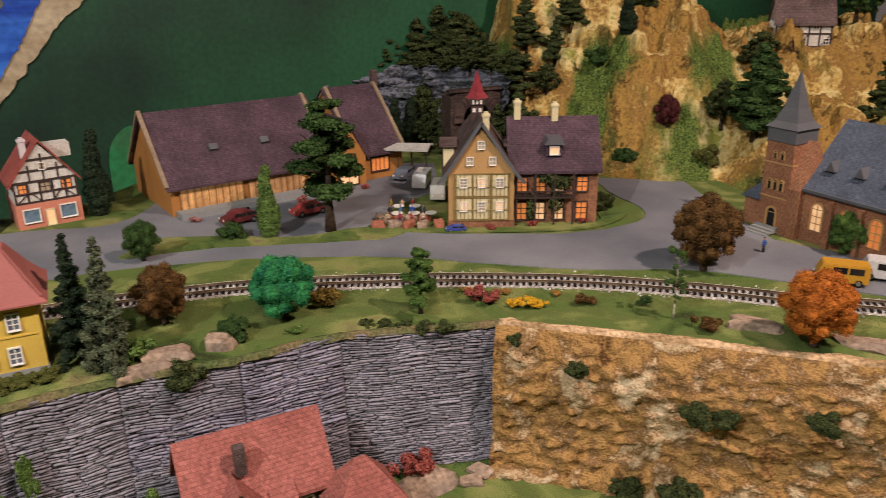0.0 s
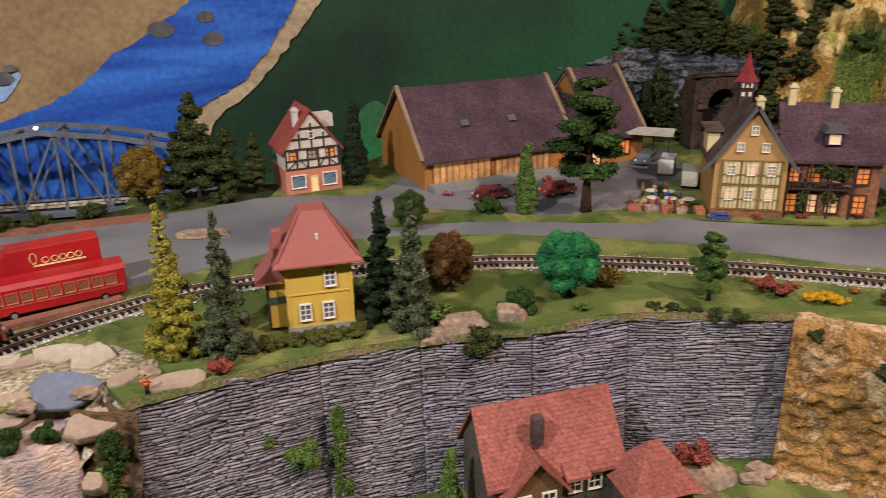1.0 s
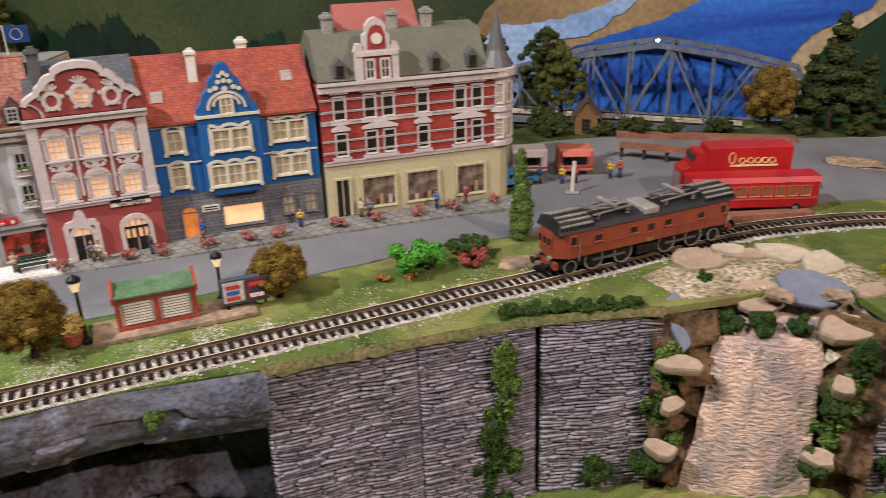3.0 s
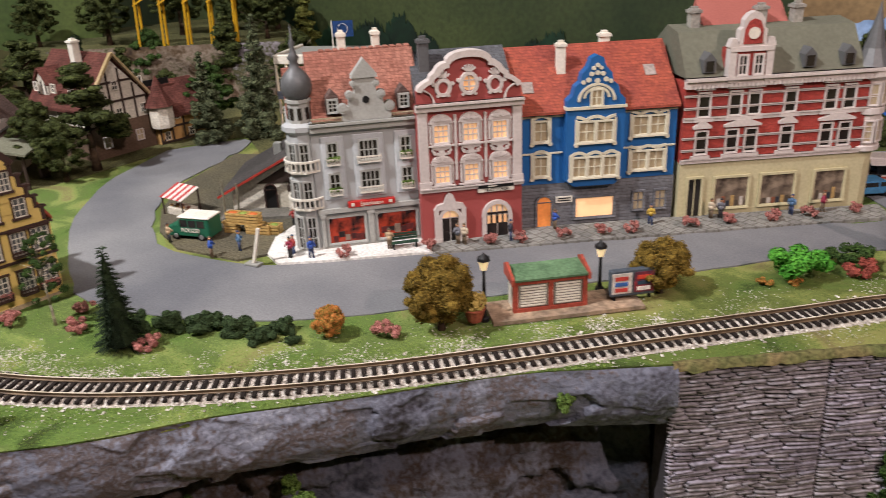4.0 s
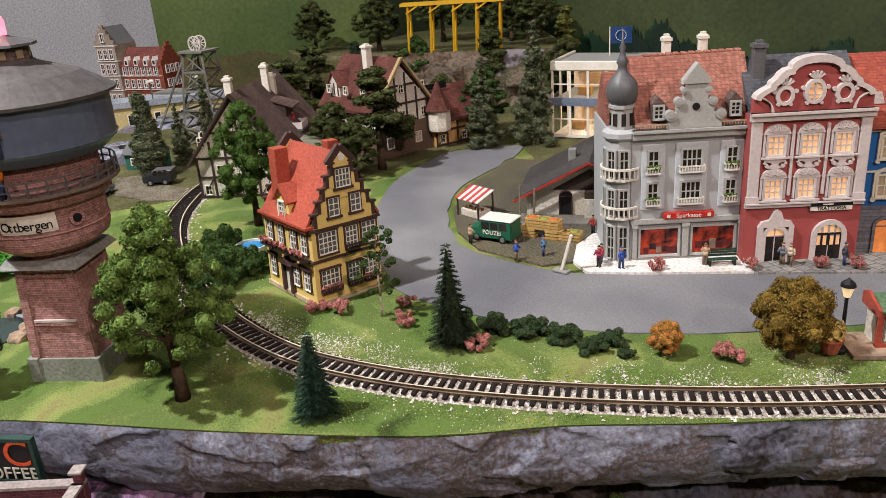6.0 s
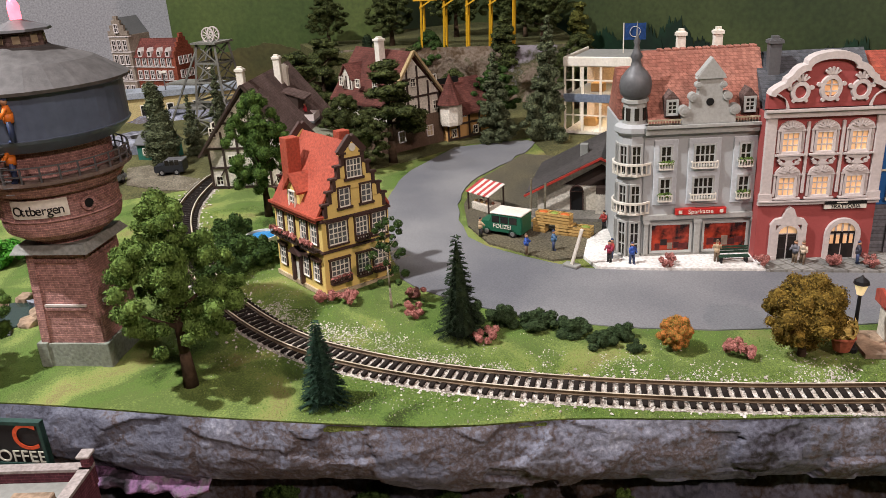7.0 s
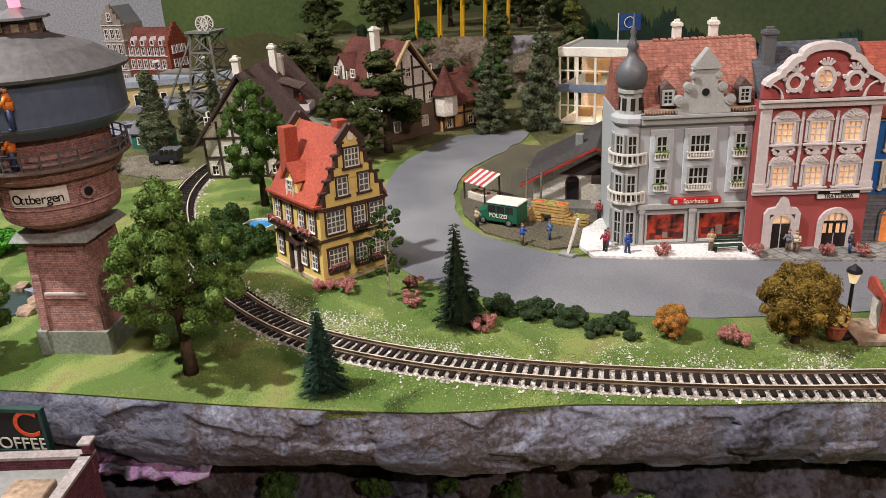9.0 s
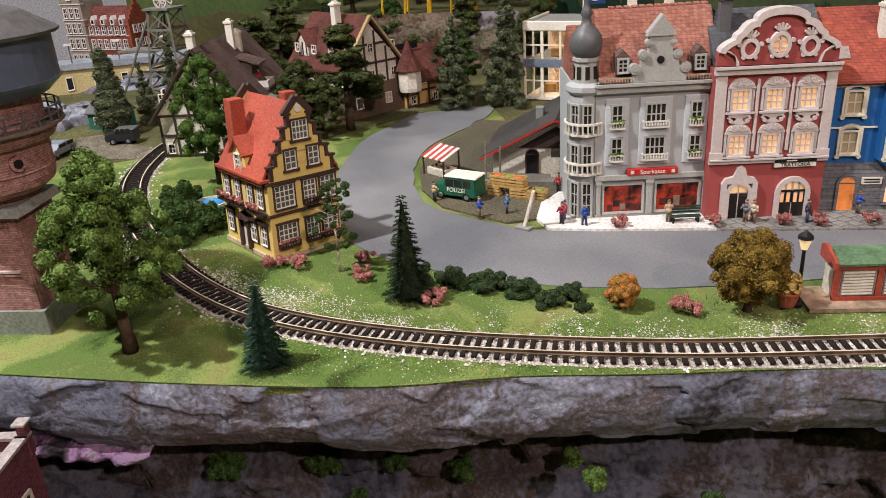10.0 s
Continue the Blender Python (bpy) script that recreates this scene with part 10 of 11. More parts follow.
lathe(bm, [(1.5, 2.5), (1.6, 3.0), (1.6, 5.4), (1.9, 5.5)], 8, (0.5, -0.3))
tu = part("oriel_turret", bm, LIME, c)
bm = B()
lathe(bm, [(2.1, 5.4), (1.0, 7.2), (0.05, 9.4)], 8, (0.5, -0.3))
part("turret_roof", bm, TILE_MAROON, tu)
part("sign", box(B(), -1.0, 4.0, 2.4, 2.6, 7.6, 8.4), BLACK, c, "dark roof sign")


def showroom():
    t = thing("showroom", -150.6, 18.0, 0, 42, "white two-storey glass car showroom lit inside", "showroom")
    W, D = 12.5, 10.0
    for z in (0.2, 4.7, 9.0):
        part("floor_slab", box(B(), 0, W, 0, D, z, z + 0.35), WHITE if z != 4.7 else CONCRETE, t)
    part("fascia", box(B(), -0.15, W + 0.1, -0.2, 0.1, 4.3, 5.3), mat("blue_grey_fascia", "6a7484", "5c6674", 30, 0.6, 0.1), t, "blue-grey fascia band with worn lettering")
    part("parapet", box(B(), -0.2, W + 0.2, -0.25, 0.15, 8.7, 9.9, 0.1), WHITE, t)
    part("parapet", box(B(), -0.2, 0.15, 0.2, D, 8.7, 9.9, 0.1), WHITE, t)
    part("roof_deck", box(B(), 0.2, W, 0.2, D, 9.35, 9.55), CONCRETE, t)
    part("back_wall", box(B(), 0, W, D - 0.3, D, 0.5, 9.0), mat("warm_interior", "d8bc9c", "c8a888", 20, 0.8, 0.1), t)
    for x, z in ((2.5, 0.55), (6.0, 0.55), (9.5, 0.55), (3.5, 5.05), (8.0, 5.05)):
        part("display_counter", box(B(), x - 0.9, x + 0.9, 3.2, 4.6, z, z + 1.1, 0.08), TAN, t)
    for y0 in ((0, 0),):
        for i in range(6):
            x = i * W / 5
            part("mullion", box(B(), x - 0.14, x + 0.14, -0.1, 0.12, 0.4, 9.0), WHITE, t)
        for i in range(4):
            y = i * D / 3
            part("mullion", box(B(), -0.1, 0.12, y - 0.14, y + 0.14, 0.4, 9.0), WHITE, t)
    for z in (2.6, 7.0):
        part("transom", box(B(), 0, W, -0.08, 0.06, z - 0.08, z + 0.08), WHITE, t)
    gl = bpy.data.materials.new("clear_glass")
    gl.use_nodes = True
    bs = gl.node_tree.nodes["Principled BSDF"]
    bs.inputs["Transmission Weight"].default_value, bs.inputs["Roughness"].default_value, bs.inputs["IOR"].default_value = 1.0, 0.03, 1.1
    for z0, z1 in ((0.55, 4.3), (5.3, 8.7)):
        for i in range(5):
            p = part("pane", box(B(), i * W / 5 + 0.15, (i + 1) * W / 5 - 0.15, 0.0, 0.04, z0, z1), gl, t)
            p.visible_shadow = False
    tube_ = mat("warm_ceiling_light", "ffe6c0", "ffd8a8", 30, 0.4, 0, emit=9.0, fine=0)
    for z in (4.6, 8.9):
        for x in (2.4, 6.2, 10.0):
            part("ceiling_light", box(B(), x - 1.2, x + 1.2, 3.0, 6.0, z - 0.08, z), tube_, t)
    f = thing("flag", -150.5, 27.0, 10.1, 60, "blue company flag with white ring on a pole", "flag")
    bm = B()
    tube(bm, (0, 0, 0), (0, 0, 4.2), 0.09, 0.07, 7)
    part("pole", bm, WHITE, f)
    bm = B()
    for i in range(8):
        x0, x1 = 0.1 + i * 0.36, 0.1 + (i + 1) * 0.36
        y0, y1 = 0.1 * math.sin(i * 0.8), 0.1 * math.sin((i + 1) * 0.8)
        for dy in (-0.03, 0.03):
            face(bm, [(x0, y0 + dy, 1.9), (x1, y1 + dy, 1.9), (x1, y1 + dy, 4.1), (x0, y0 + dy, 4.1)])
    part("cloth", bm, mat("flag_blue", "25406e", "1f3860", 40, 0.8, 0.1), f)
    bm = B()
    for i in range(16):
        u, v = 2 * math.pi * i / 16, 2 * math.pi * (i + 1) / 16
        beam(bm, (1.5 + 0.7 * math.cos(u), -0.16, 3.0 + 0.7 * math.sin(u)), (1.5 + 0.7 * math.cos(v), -0.16, 3.0 + 0.7 * math.sin(v)), 0.12, 0.05)
    part("ring", bm, WHITE, f)


showroom()
bpy.data.objects["showroom"].scale = (1, 1, 1.08)
# rock bank with yellow scaffold behind the village
cliff("rock_bank", [(-172, 34), (-180, 22), (-190, 8), (-197, -3)], lambda f: (3 * f, 9 - 9.5 * f), 1.6, rockmix("mossy_bank_rock", ["2a2019", "4a3c2c", "6e6256", "3a3a20", "7a7478"], 14), "mossy brown rock bank behind the village", 41)
bm = B()
single("bank_top", prism_z(bm, [(-172, 34), (-180, 22), (-190, 8), (-196, -6), (-226, -6), (-226, 40), (-206, 45), (-196, 42), (-182, 37)], 0.02, 8.6), FOREST, "dark mossy plateau on the rock bank", "ground", kind="structure")
yel = mat("yellow_steel", "c89a20", "b0861a", 40, 0.5, 0.1, plain=True)
gt = thing("gantry", -186, 18, 8.6, 60, "yellow steel gantry on slanting legs", "gantry")
part("deck", box(B(), -9, 9, -1.6, 1.6, 8.2, 8.7), yel, gt)
for k in range(5):
    x = -8 + k * 4
    for s in (-1, 1):
        part("leg", beam(B(), (x, s * 1.4, 0), (x + 0.3, s * 1.2, 8.2), 0.3), yel, gt)
    if k < 4:
        part("brace", beam(B(), (x, -1.4, 7.0), (x + 2, -1.4, 8.2), 0.25), yel, gt)


def mine_tower():
    st = mat("weathered_steel_grey", "75746c", "5e5d56", 30, 0.7, 0.2)
    t = thing("mine_headframe", -180.5, -25.5, 0, 48, "grey lattice mine headframe with two winding wheels", "mine headframe")
    def leg(sx, sy, z):
        k = 3.4 - 1.6 * z / 15
        return Vector((sx * k, sy * k, z))
    for sx, sy in ((-1, -1), (1, -1), (1, 1), (-1, 1)):
        part("leg", beam(B(), leg(sx, sy, 0), leg(sx, sy, 15), 0.32), st, t)
    for i in range(5):
        z0, z1 = i * 3.0, (i + 1) * 3.0
        for (a, b) in (((-1, -1), (1, -1)), ((1, -1), (1, 1)), ((-1, 1), (1, 1)), ((-1, -1), (-1, 1))):
            part("brace", beam(B(), leg(*a, z0), leg(*b, z1), 0.15), st, t)
            part("brace", beam(B(), leg(*b, z0), leg(*a, z1), 0.15), st, t)
            part("tie", beam(B(), leg(*a, z1), leg(*b, z1), 0.3), st, t)
    part("platform", box(B(), -2.4, 2.4, -2.4, 2.4, 15, 15.3), st, t)
    for y in (-0.7, 0.7):
        bm = B()
        for i in range(20):
            u, v = 2 * math.pi * i / 20, 2 * math.pi * (i + 1) / 20
            beam(bm, (1.15 * math.cos(u), y, 16.3 + 1.15 * math.sin(u)), (1.15 * math.cos(v), y, 16.3 + 1.15 * math.sin(v)), 0.18)
            if i % 2 == 0:
                beam(bm, (0, y, 16.3), (1.15 * math.cos(u), y, 16.3 + 1.15 * math.sin(u)), 0.1)
        part("winding_wheel", bm, PALETRIM, t)
    for s in (-1, 1):
        part("stay", beam(B(), (-10, s * 3, 0), (-1.8, s * 1.6, 14.5), 0.28), st, t)
    for z in (4.5, 8.5):
        part("walkway", box(B(), -9, -2, -2.2, 2.2, z, z + 0.3), st, t)
    return t


def town_hall():
    t = thing("town_hall", -218.6, -41.0, 2.0, 47, "tall grey town hall with stepped gables and red brick end", "town hall")
    GREYST = mat("grey_sandstone", "94887a", "766a5e", 20, 0.8, 0.3)
    BRICKRED = mat("red_sandstone", "8a4a38", "76402f", 20, 0.8, 0.3, pattern="course", psize=(0.5, 0.25))
    W, D = 12.5, 4.4
    part("wall", box(B(), 4.2, W, 0, D, 0, 6.6), BRICKRED, t)
    part("roof", prism_x(B(), [(-0.25, 6.5), (D + 0.25, 6.5), (D / 2, 9.4)], 4.2, W), mat("dark_red_roof", "74423a", "5c3430", 30, 0.8, 0.3, 300, pattern="course", psize=(0.4, 0.3)), t)
    part("tower_front", box(B(), 0, 4.2, -0.5, D, 0, 10.2), GREYST, t)
    steps = [(0, 10.2), (4.2, 10.2), (4.2, 10.9), (3.6, 10.9), (3.6, 11.8), (3.0, 11.8), (3.0, 12.6), (2.5, 12.6), (2.5, 13.3), (1.7, 13.3), (1.7, 12.6), (1.2, 12.6), (1.2, 11.8), (0.6, 11.8), (0.6, 10.9), (0, 10.9)]
    part("front_gable", prism_y(B(), steps, -0.55, -0.15), GREYST, t, "stepped grey front gable")
    part("tower_roof", prism_y(B(), [(0.1, 10.2), (4.1, 10.2), (2.1, 13.0)], -0.15, D), GREYDARK, t)
    for z in (2.6, 5.0, 7.4, 9.9):
        part("string_course", box(B(), -0.1, 4.3, -0.62, 0.2, z, z + 0.18), PALETRIM, t)
    for z in (2.7, 4.9):
        part("string_course", box(B(), 4.2, W, -0.12, 0.2, z, z + 0.15), PALETRIM, t)
    for z in (0.5, 3.1, 5.5, 7.9):
        for x in (0.9, 2.1, 3.3):
            win(t, x, -0.52, z, 0.7, 1.4, PALETRIM, GLASSDARK, 2, 2, edge=0.12)
    win(t, 2.1, -0.57, 10.7, 0.7, 1.2, PALETRIM, GLASSDARK, 2, 2, edge=0.12)
    for z in (0.6, 3.1, 5.2):
        for i in range(6):
            win(t, 5.0 + i * 1.3, -0.02, z, 0.65, 1.2, PALETRIM, GLASSDARK, 2, 2, edge=0.12)
    for x in (5.6, 7.6, 9.6, 11.4):
        d = part("dormer", prism_y(B(), [(x - 0.4, 6.6), (x + 0.4, 6.6), (x + 0.4, 7.5), (x, 8.1), (x - 0.4, 7.5)], -0.15, 1.4), PALETRIM, t)
        part("dormer_pane", box(B(), x - 0.22, x + 0.22, -0.18, -0.14, 6.85, 7.45), GLASSDARK, d)
    bm = B()
    box(bm, W, W + 0.4, -0.15, D + 0.15, 0, 6.8)
    for k in range(5):
        box(bm, W, W + 0.4, -0.15 + k * 0.48, D + 0.15 - k * 0.48, 6.8 + k * 0.68, 7.48 + k * 0.68)
    part("stepped_gable", bm, BRICKRED, t, "red stepped end gable")
    for z in (0.8, 3.2, 5.4):
        for y in (1.0, 2.2, 3.4):
            win(t, W + 0.42, y, z, 0.6, 1.1, PALETRIM, GLASSDARK, 2, 2, rz=90, edge=0.1)
    return t


mt = mine_tower()
mt.matrix_basis = mt.matrix_basis @ Matrix.Scale(0.93, 4)
th = town_hall()
th.matrix_basis = th.matrix_basis @ Matrix.Scale(1.12, 4)
for x, y, rz, w, d, h, m, lb in ((-170.5, -38.5, 50, 5.0, 3.4, 2.4, mat("teal_hut_paint", "2c6a58", "22564a", 30, 0.7, 0.2), "small teal wooden hut by the mine"), (-175.5, -27.8, 30, 4.0, 3.2, 3.4, BRICKBROWN, "small brick shed at the foot of the mine tower")):
    hu = thing("shed", x, y, 0, rz, lb, "shed")
    gabled(hu, w, d, h, h + 1.3, m, GREYDARK, "x", 0.3, 0.15)
    win(hu, w * 0.3, -0.02, 0.9, 0.7, 0.8, WHITE, GLASSDARK, 2, 2, edge=0.1)
small_vehicle(-159.5, -34.4, 70, mat("black_jeep_paint", "26282c", "1c1e22", 40, 0.4, 0.05, plain=True), "black off-road car on the gravel path", "offroad", GREYDARK, L=3.8, Hh=1.8)
sheet([(-166, -40), (-157, -40), (-152, -36), (-150, -32), (-154, -31), (-160, -35), (-166, -37)], 0.16, mat("pale_gravel_path", "766f60", "565042", 40, 0.95, 0.8, 500, fine=0.3), "gravel_path", "pale gravel path beside the mine", "path", skirt=0.2, wob=0.5)
rbo = random.Random(44)
for i in range(14):
    pebble("boulder", -181 + rbo.uniform(-5, 8), -41 + rbo.uniform(-4, 4.5), 0.5, rbo.uniform(1.0, 2.4), rbo.uniform(0.8, 1.6), rbo.uniform(0.7, 1.6), rbo.uniform(0, 180), SLAB_GREY if i % 3 else ROCK_GREY, "grey boulder on the slope below the viaduct", i * 1.3, group="boulders by the viaduct")
single("town_hall_terrace", box(B(), -230, -209, -66, -22, 0.02, 2.0), ROAD, "grey paved raised terrace under the town hall", "terrace", kind="structure")
va = thing("viaduct", -203, -66, -1, 84, "cream arcaded railway viaduct with grey parapet", "viaduct")
part("wall", box(B(), 0, 46, 0, 5, 0, 5.0), mat("cream_yellow_wall", "b8a878", "a49468", 20, 0.8, 0.2), va)
part("parapet", box(B(), -0.3, 46.3, -0.4, 5.4, 5.0, 6.0), mat("blue_grey_parapet", "8f959c", "80868c", 20, 0.7, 0.2), va)
for i in range(10):
    win(va, 2.5 + i * 4.4, -0.02, 1.8, 0.9, 1.9, WHITE, BLACK, 1, 1, edge=0.15)
for i in range(6):
    lp = part("lamp_post", beam(B(), (3 + i * 7.5, 0.3, 5.8), (3 + i * 7.5, 0.3, 9.0), 0.2), GREYDARK, va)
    part("lamp_head", box(B(), 2.4 + i * 7.5, 3.6 + i * 7.5, -0.3, 0.3, 8.9, 9.2), WHITE, lp)
cliff("grey_bank", [(-196, -16), (-205, -40), (-213, -70)], lambda f: (2 + 3 * f, 2.2 - 2.7 * f), 1.2, ROCK_LIP, "grey rock bank under the viaduct", 43, step=0.6, plates=0.8)

# small things behind the water tower
gh = thing("garden_hut", -172, -50, 0, 60, "small dark green garden hut", "hut")
gabled(gh, 5, 4, 2.6, 3.6, mat("hut_green", "2f5a44", "284e3a", 30, 0.7, 0.1), mat("hut_green_roof", "3f7058", "356450", 30, 0.7, 0.1), "x", 0.3, 0.2)
win(gh, 2.5, -0.02, 0.9, 1.0, 1.0, WHITE, GLASSDARK, 2, 1)
small_vehicle(-158, -42, 150, mat("silver_car", "8a9098", "7a8088", 30, 0.35, 0.05, metal=0.3), "silver grey car parked on the lawn", "car")
po = thing("paddling_pool", -127.6, -27.2, 0, 0, "round white paddling pool with blue water", "pool")
bm = B()
lathe(bm, [(1.5, 0), (1.6, 0.9), (1.45, 0.9), (1.4, 0.2)], 20, cap=False)
part("rim", bm, WHITE, po)
bm = B()
lathe(bm, [(1.42, 0.1), (1.42, 0.7)], 20)
part("water", bm, mat("pool_blue", "3a84b8", "3078aa", 40, 0.1, 0.1), po)
pd = pebble("pond_stone", -119.5, -46.2, 0.1, 0.9, 0.6, 0.5, 10, SLAB, "pale rounded stone at the pond edge", 3, group="pond stones")
for i in range(9):
    a = i * 0.7
    pebble("pond_stone", -120.5 + 3.2 * math.cos(a), -48.5 + 2.6 * math.sin(a), 0.15, 0.8, 0.6, 0.45, i * 40, SLAB if i % 3 else SLAB_GREY, "pale rounded stone at the pond edge", i, group="pond stones")
pw = B()
lathe(pw, [(2.7, 0.0), (2.7, 0.14)], 24)
single("pond", pw, mat("dark_pond", "2f3f3a", "26342f", 30, 0.08, 0.1), "small dark garden pond ringed with stones", "pond", at=at(-120.5, -48.5, 0))
plant("flower", "red", -117.0, -49.6, 1.6, "red flower cluster by the pond", category="flowers", variant=1)


# ---- lower left corner: brick building with coffee sign ----
def coffee_house():
    t = thing("coffee_house", -104.7, -50.3, -16.6, 68, "mauve brick flat-roofed coffee house with pale parapet", "building")
    COPING = mat("dirty_coping", "a39a94", "857c78", 30, 0.8, 0.3)
    BR = mat("mauve_brick_low", "6a4048", "5a363e", 20, 0.8, 0.3, 300, pattern="light", psize=(0.5, 0.2))
    part("wall", box(B(), 0, 9, -11, 0, -6.4, 12.4), BR, t)
    for q in ((0, 9, -0.5, 0), (0, 0.5, -11, -0.5), (8.5, 9, -11, -0.5)):
        part("parapet", box(B(), *q, 12.4, 13.3), BR, t)
        part("coping", box(B(), q[0] - 0.12, q[1] + 0.12, q[2] - 0.12, q[3] + 0.12, 13.3, 13.5), COPING, t)
    for x in (0.2, 8.8):
        part("corner_post", box(B(), x - 0.28, x + 0.28, -0.45, 0.15, 12.0, 14.2, 0.05), BR, t)
        part("post_cap", box(B(), x - 0.42, x + 0.42, -0.6, 0.3, 14.2, 14.4, 0.04), COPING, t)
    part("roof_deck", box(B(), 0.5, 8.5, -11, -0.5, 12.3, 12.5), CONCRETE, t)
    for x in (2.4, 6.2):
        part("skylight", box(B(), x - 1.3, x + 1.3, -5, -2, 12.5, 13.0, 0.08), SLAB, t)
    for y in (-2.5, -6.0):
        win(t, 9.02, y, 8.0, 1.4, 2.4, PALETRIM, GLASSDARK, 2, 3, rz=90)
    s = thing("billboard", -105.2, -48.7, -3.6, 62, "dark green billboard with orange letter and white word", "billboard")
    GB = mat("sign_green", "24423a", "1c352e", 40, 0.6, 0.1)
    part("board", box(B(), 0, 4.7, 0, 0.3, 0, 3.2), BLACK, s)
    for q in ((0, 4.7, 3.0, 3.25), (0, 4.7, -0.1, 0.15), (0, 0.22, 0.15, 3.0), (4.48, 4.7, 0.15, 3.0)):
        part("frame_bar", box(B(), q[0], q[1], -0.1, 0.35, q[2], q[3]), GB, s)
    word(s, "C", 3.45, -0.06, 2.05, 2.7, mat("sign_orange", "c8502a", "b84826", 40, 0.5, 0.1))
    word(s, "COFFEE", 2.45, -0.06, 0.62, 1.25, mat("sign_white", "c8c8b8", "b8b8a8", 40, 0.5, 0.1))
    for x in (0.8, 3.9):
        part("support", box(B(), x - 0.15, x + 0.15, 0.05, 0.3, -19.4, 0), BLACK, s)


coffee_house()
cliff("mauve_scraps", [(-98.6, -35.3), (-100.5, -38.5), (-103.5, -43)], lambda f: (-0.9 + 1.1 * math.sin(f * 2.2), -4.7 - 0.9 * f), 0.8, rockmix("mauve_brushed_scrap", ["1c181b", "40343e", "7a5a78", "6c666a", "2c2629"], 40), "crumpled mauve and grey rock scraps under the lip", 71, rows=10, step=0.35, freq=0.7)


# ---- valley house below the wall ----
def valley_house():
    t = thing("valley_house", -20.5, 50.6, -15, 28, "stone house with rose tile roof in the valley", "house")
    STW = mat("grey_rubble_wall", "5e564e", "4c463f", 20, 0.85, 0.6, 200, fine=0.2)
    gabled(t, 11.6, 6.8, 6.0, 10.5, STW, TILE_PINK_ROWS, "x", 0.7, 0.35)
    bm = B()
    prism_y(bm, [(1.4, 0), (6.0, 0), (6.0, 4.9), (3.7, 7.6), (1.4, 4.9)], -1.0, 3.0)
    part("front_wing", bm, mat("brown_render", "7a5a3c", "684c32", 20, 0.8, 0.3), t)
    bm = B()
    for s in (-1, 1):
        prism_y(bm, [(3.7 + s * 3.0, 4.2), (3.7, 7.7), (3.7, 8.05), (3.7 + s * 3.0, 4.55)], -1.6, 3.2)
    part("wing_roof", bm, TILE_PINK_ROWS, t)
    chimney(t, 4.4, 0.8, 8.0, 10.6, 0.45, TILE_BROWN, False)
    part("lean_roof", prism_x(B(), [(-1.4, 5.2), (0.4, 6.4), (0.4, 6.7), (-1.4, 5.5)], 6.2, 8.4), TILE_PINK_ROWS, t)
    for x in (2.6, 4.8, 7.6, 9.4):
        win(t, x, -1.02 if x < 6 else -0.02, 3.2, 1.0, 1.2, WHITE, GLASSDARK, 2, 2, edge=0.14)
    part("balcony_sign", box(B(), 2.0, 5.4, -1.3, -1.0, 2.4, 2.9), WHITE, t)
    h = thing("valley_annex", -8.9, 52.3, -15, 28, "low annex with rose hipped roof beside the house", "house")
    part("wall", box(B(), 0, 5.4, 0, 4.6, 0, 4.4), STW, h)
    bm = B()
    vs = [bm.verts.new(p) for p in ((-0.6, -0.6, 4.2), (6.0, -0.6, 4.2), (6.0, 5.2, 4.2), (-0.6, 5.2, 4.2), (2.2, 2.3, 8.0), (3.2, 2.3, 8.0))]
    for q in ((0, 1, 5, 4), (1, 2, 5), (2, 3, 4, 5), (3, 0, 4), (3, 2, 1, 0)):
        bm.faces.new([vs[i] for i in q])
    part("roof", bm, TILE_PINK_ROWS, h)
    win(h, 2.7, -0.02, 1.4, 1.2, 1.6, WHITE, LITORANGE, 2, 2)


valley_house()
plant("flower", "red", -3.6, 63.5, 3.0, "red flowering bush at the foot of the wall", z=-15, category="bush", variant=2)
plant("cypress", "olive", -24.0, 52.0, 7.5, "yellow-green columnar shrub beside the valley house", z=-15, category="shrub")
plant("bush", "olive", -36.0, 50.0, 3.0, "ivy clump growing out of the stone wall", z=-9, category="ivy")
plant("bush", "mid", -29.5, 44.0, 6.0, "leafy shrub at the foot of the wall", z=-15, category="bush")
plant("bush", "mid", -12, 40.0, 5.0, "leafy shrub in the valley", z=-15, category="bush", variant=1)
for x, y, z, h in ((-38.6, 49.2, -7.0, 1.6), (-22.5, 58.4, -1.6, 2.4), (-62, 30, -14, 3.4), (-79.4, 4.4, -2.6, 1.8),
                   (-86.5, -11.0, -7.4, 2.0), (-97.2, -25.2, -9.2, 2.6), (-99.6, -31.0, -9.2, 2.8), (-95.2, -20.6, -9.0, 2.4), (-92.9, -17.0, -9.4, 2.4), (-90.0, -10.5, -8.6, 1.8), (-83.5, -4.5, -10, 2.4), (-95.2, -23.6, -11.5, 2.2), (-44.5, 43.5, -13, 3.0)):
    plant("bush", "olive" if z > -9 else "mid", x, y, h, "green moss tuft on the rock and wall", z=z, category="ivy", group="moss tufts", variant=int(abs(x)) % 2, wide=0.75)
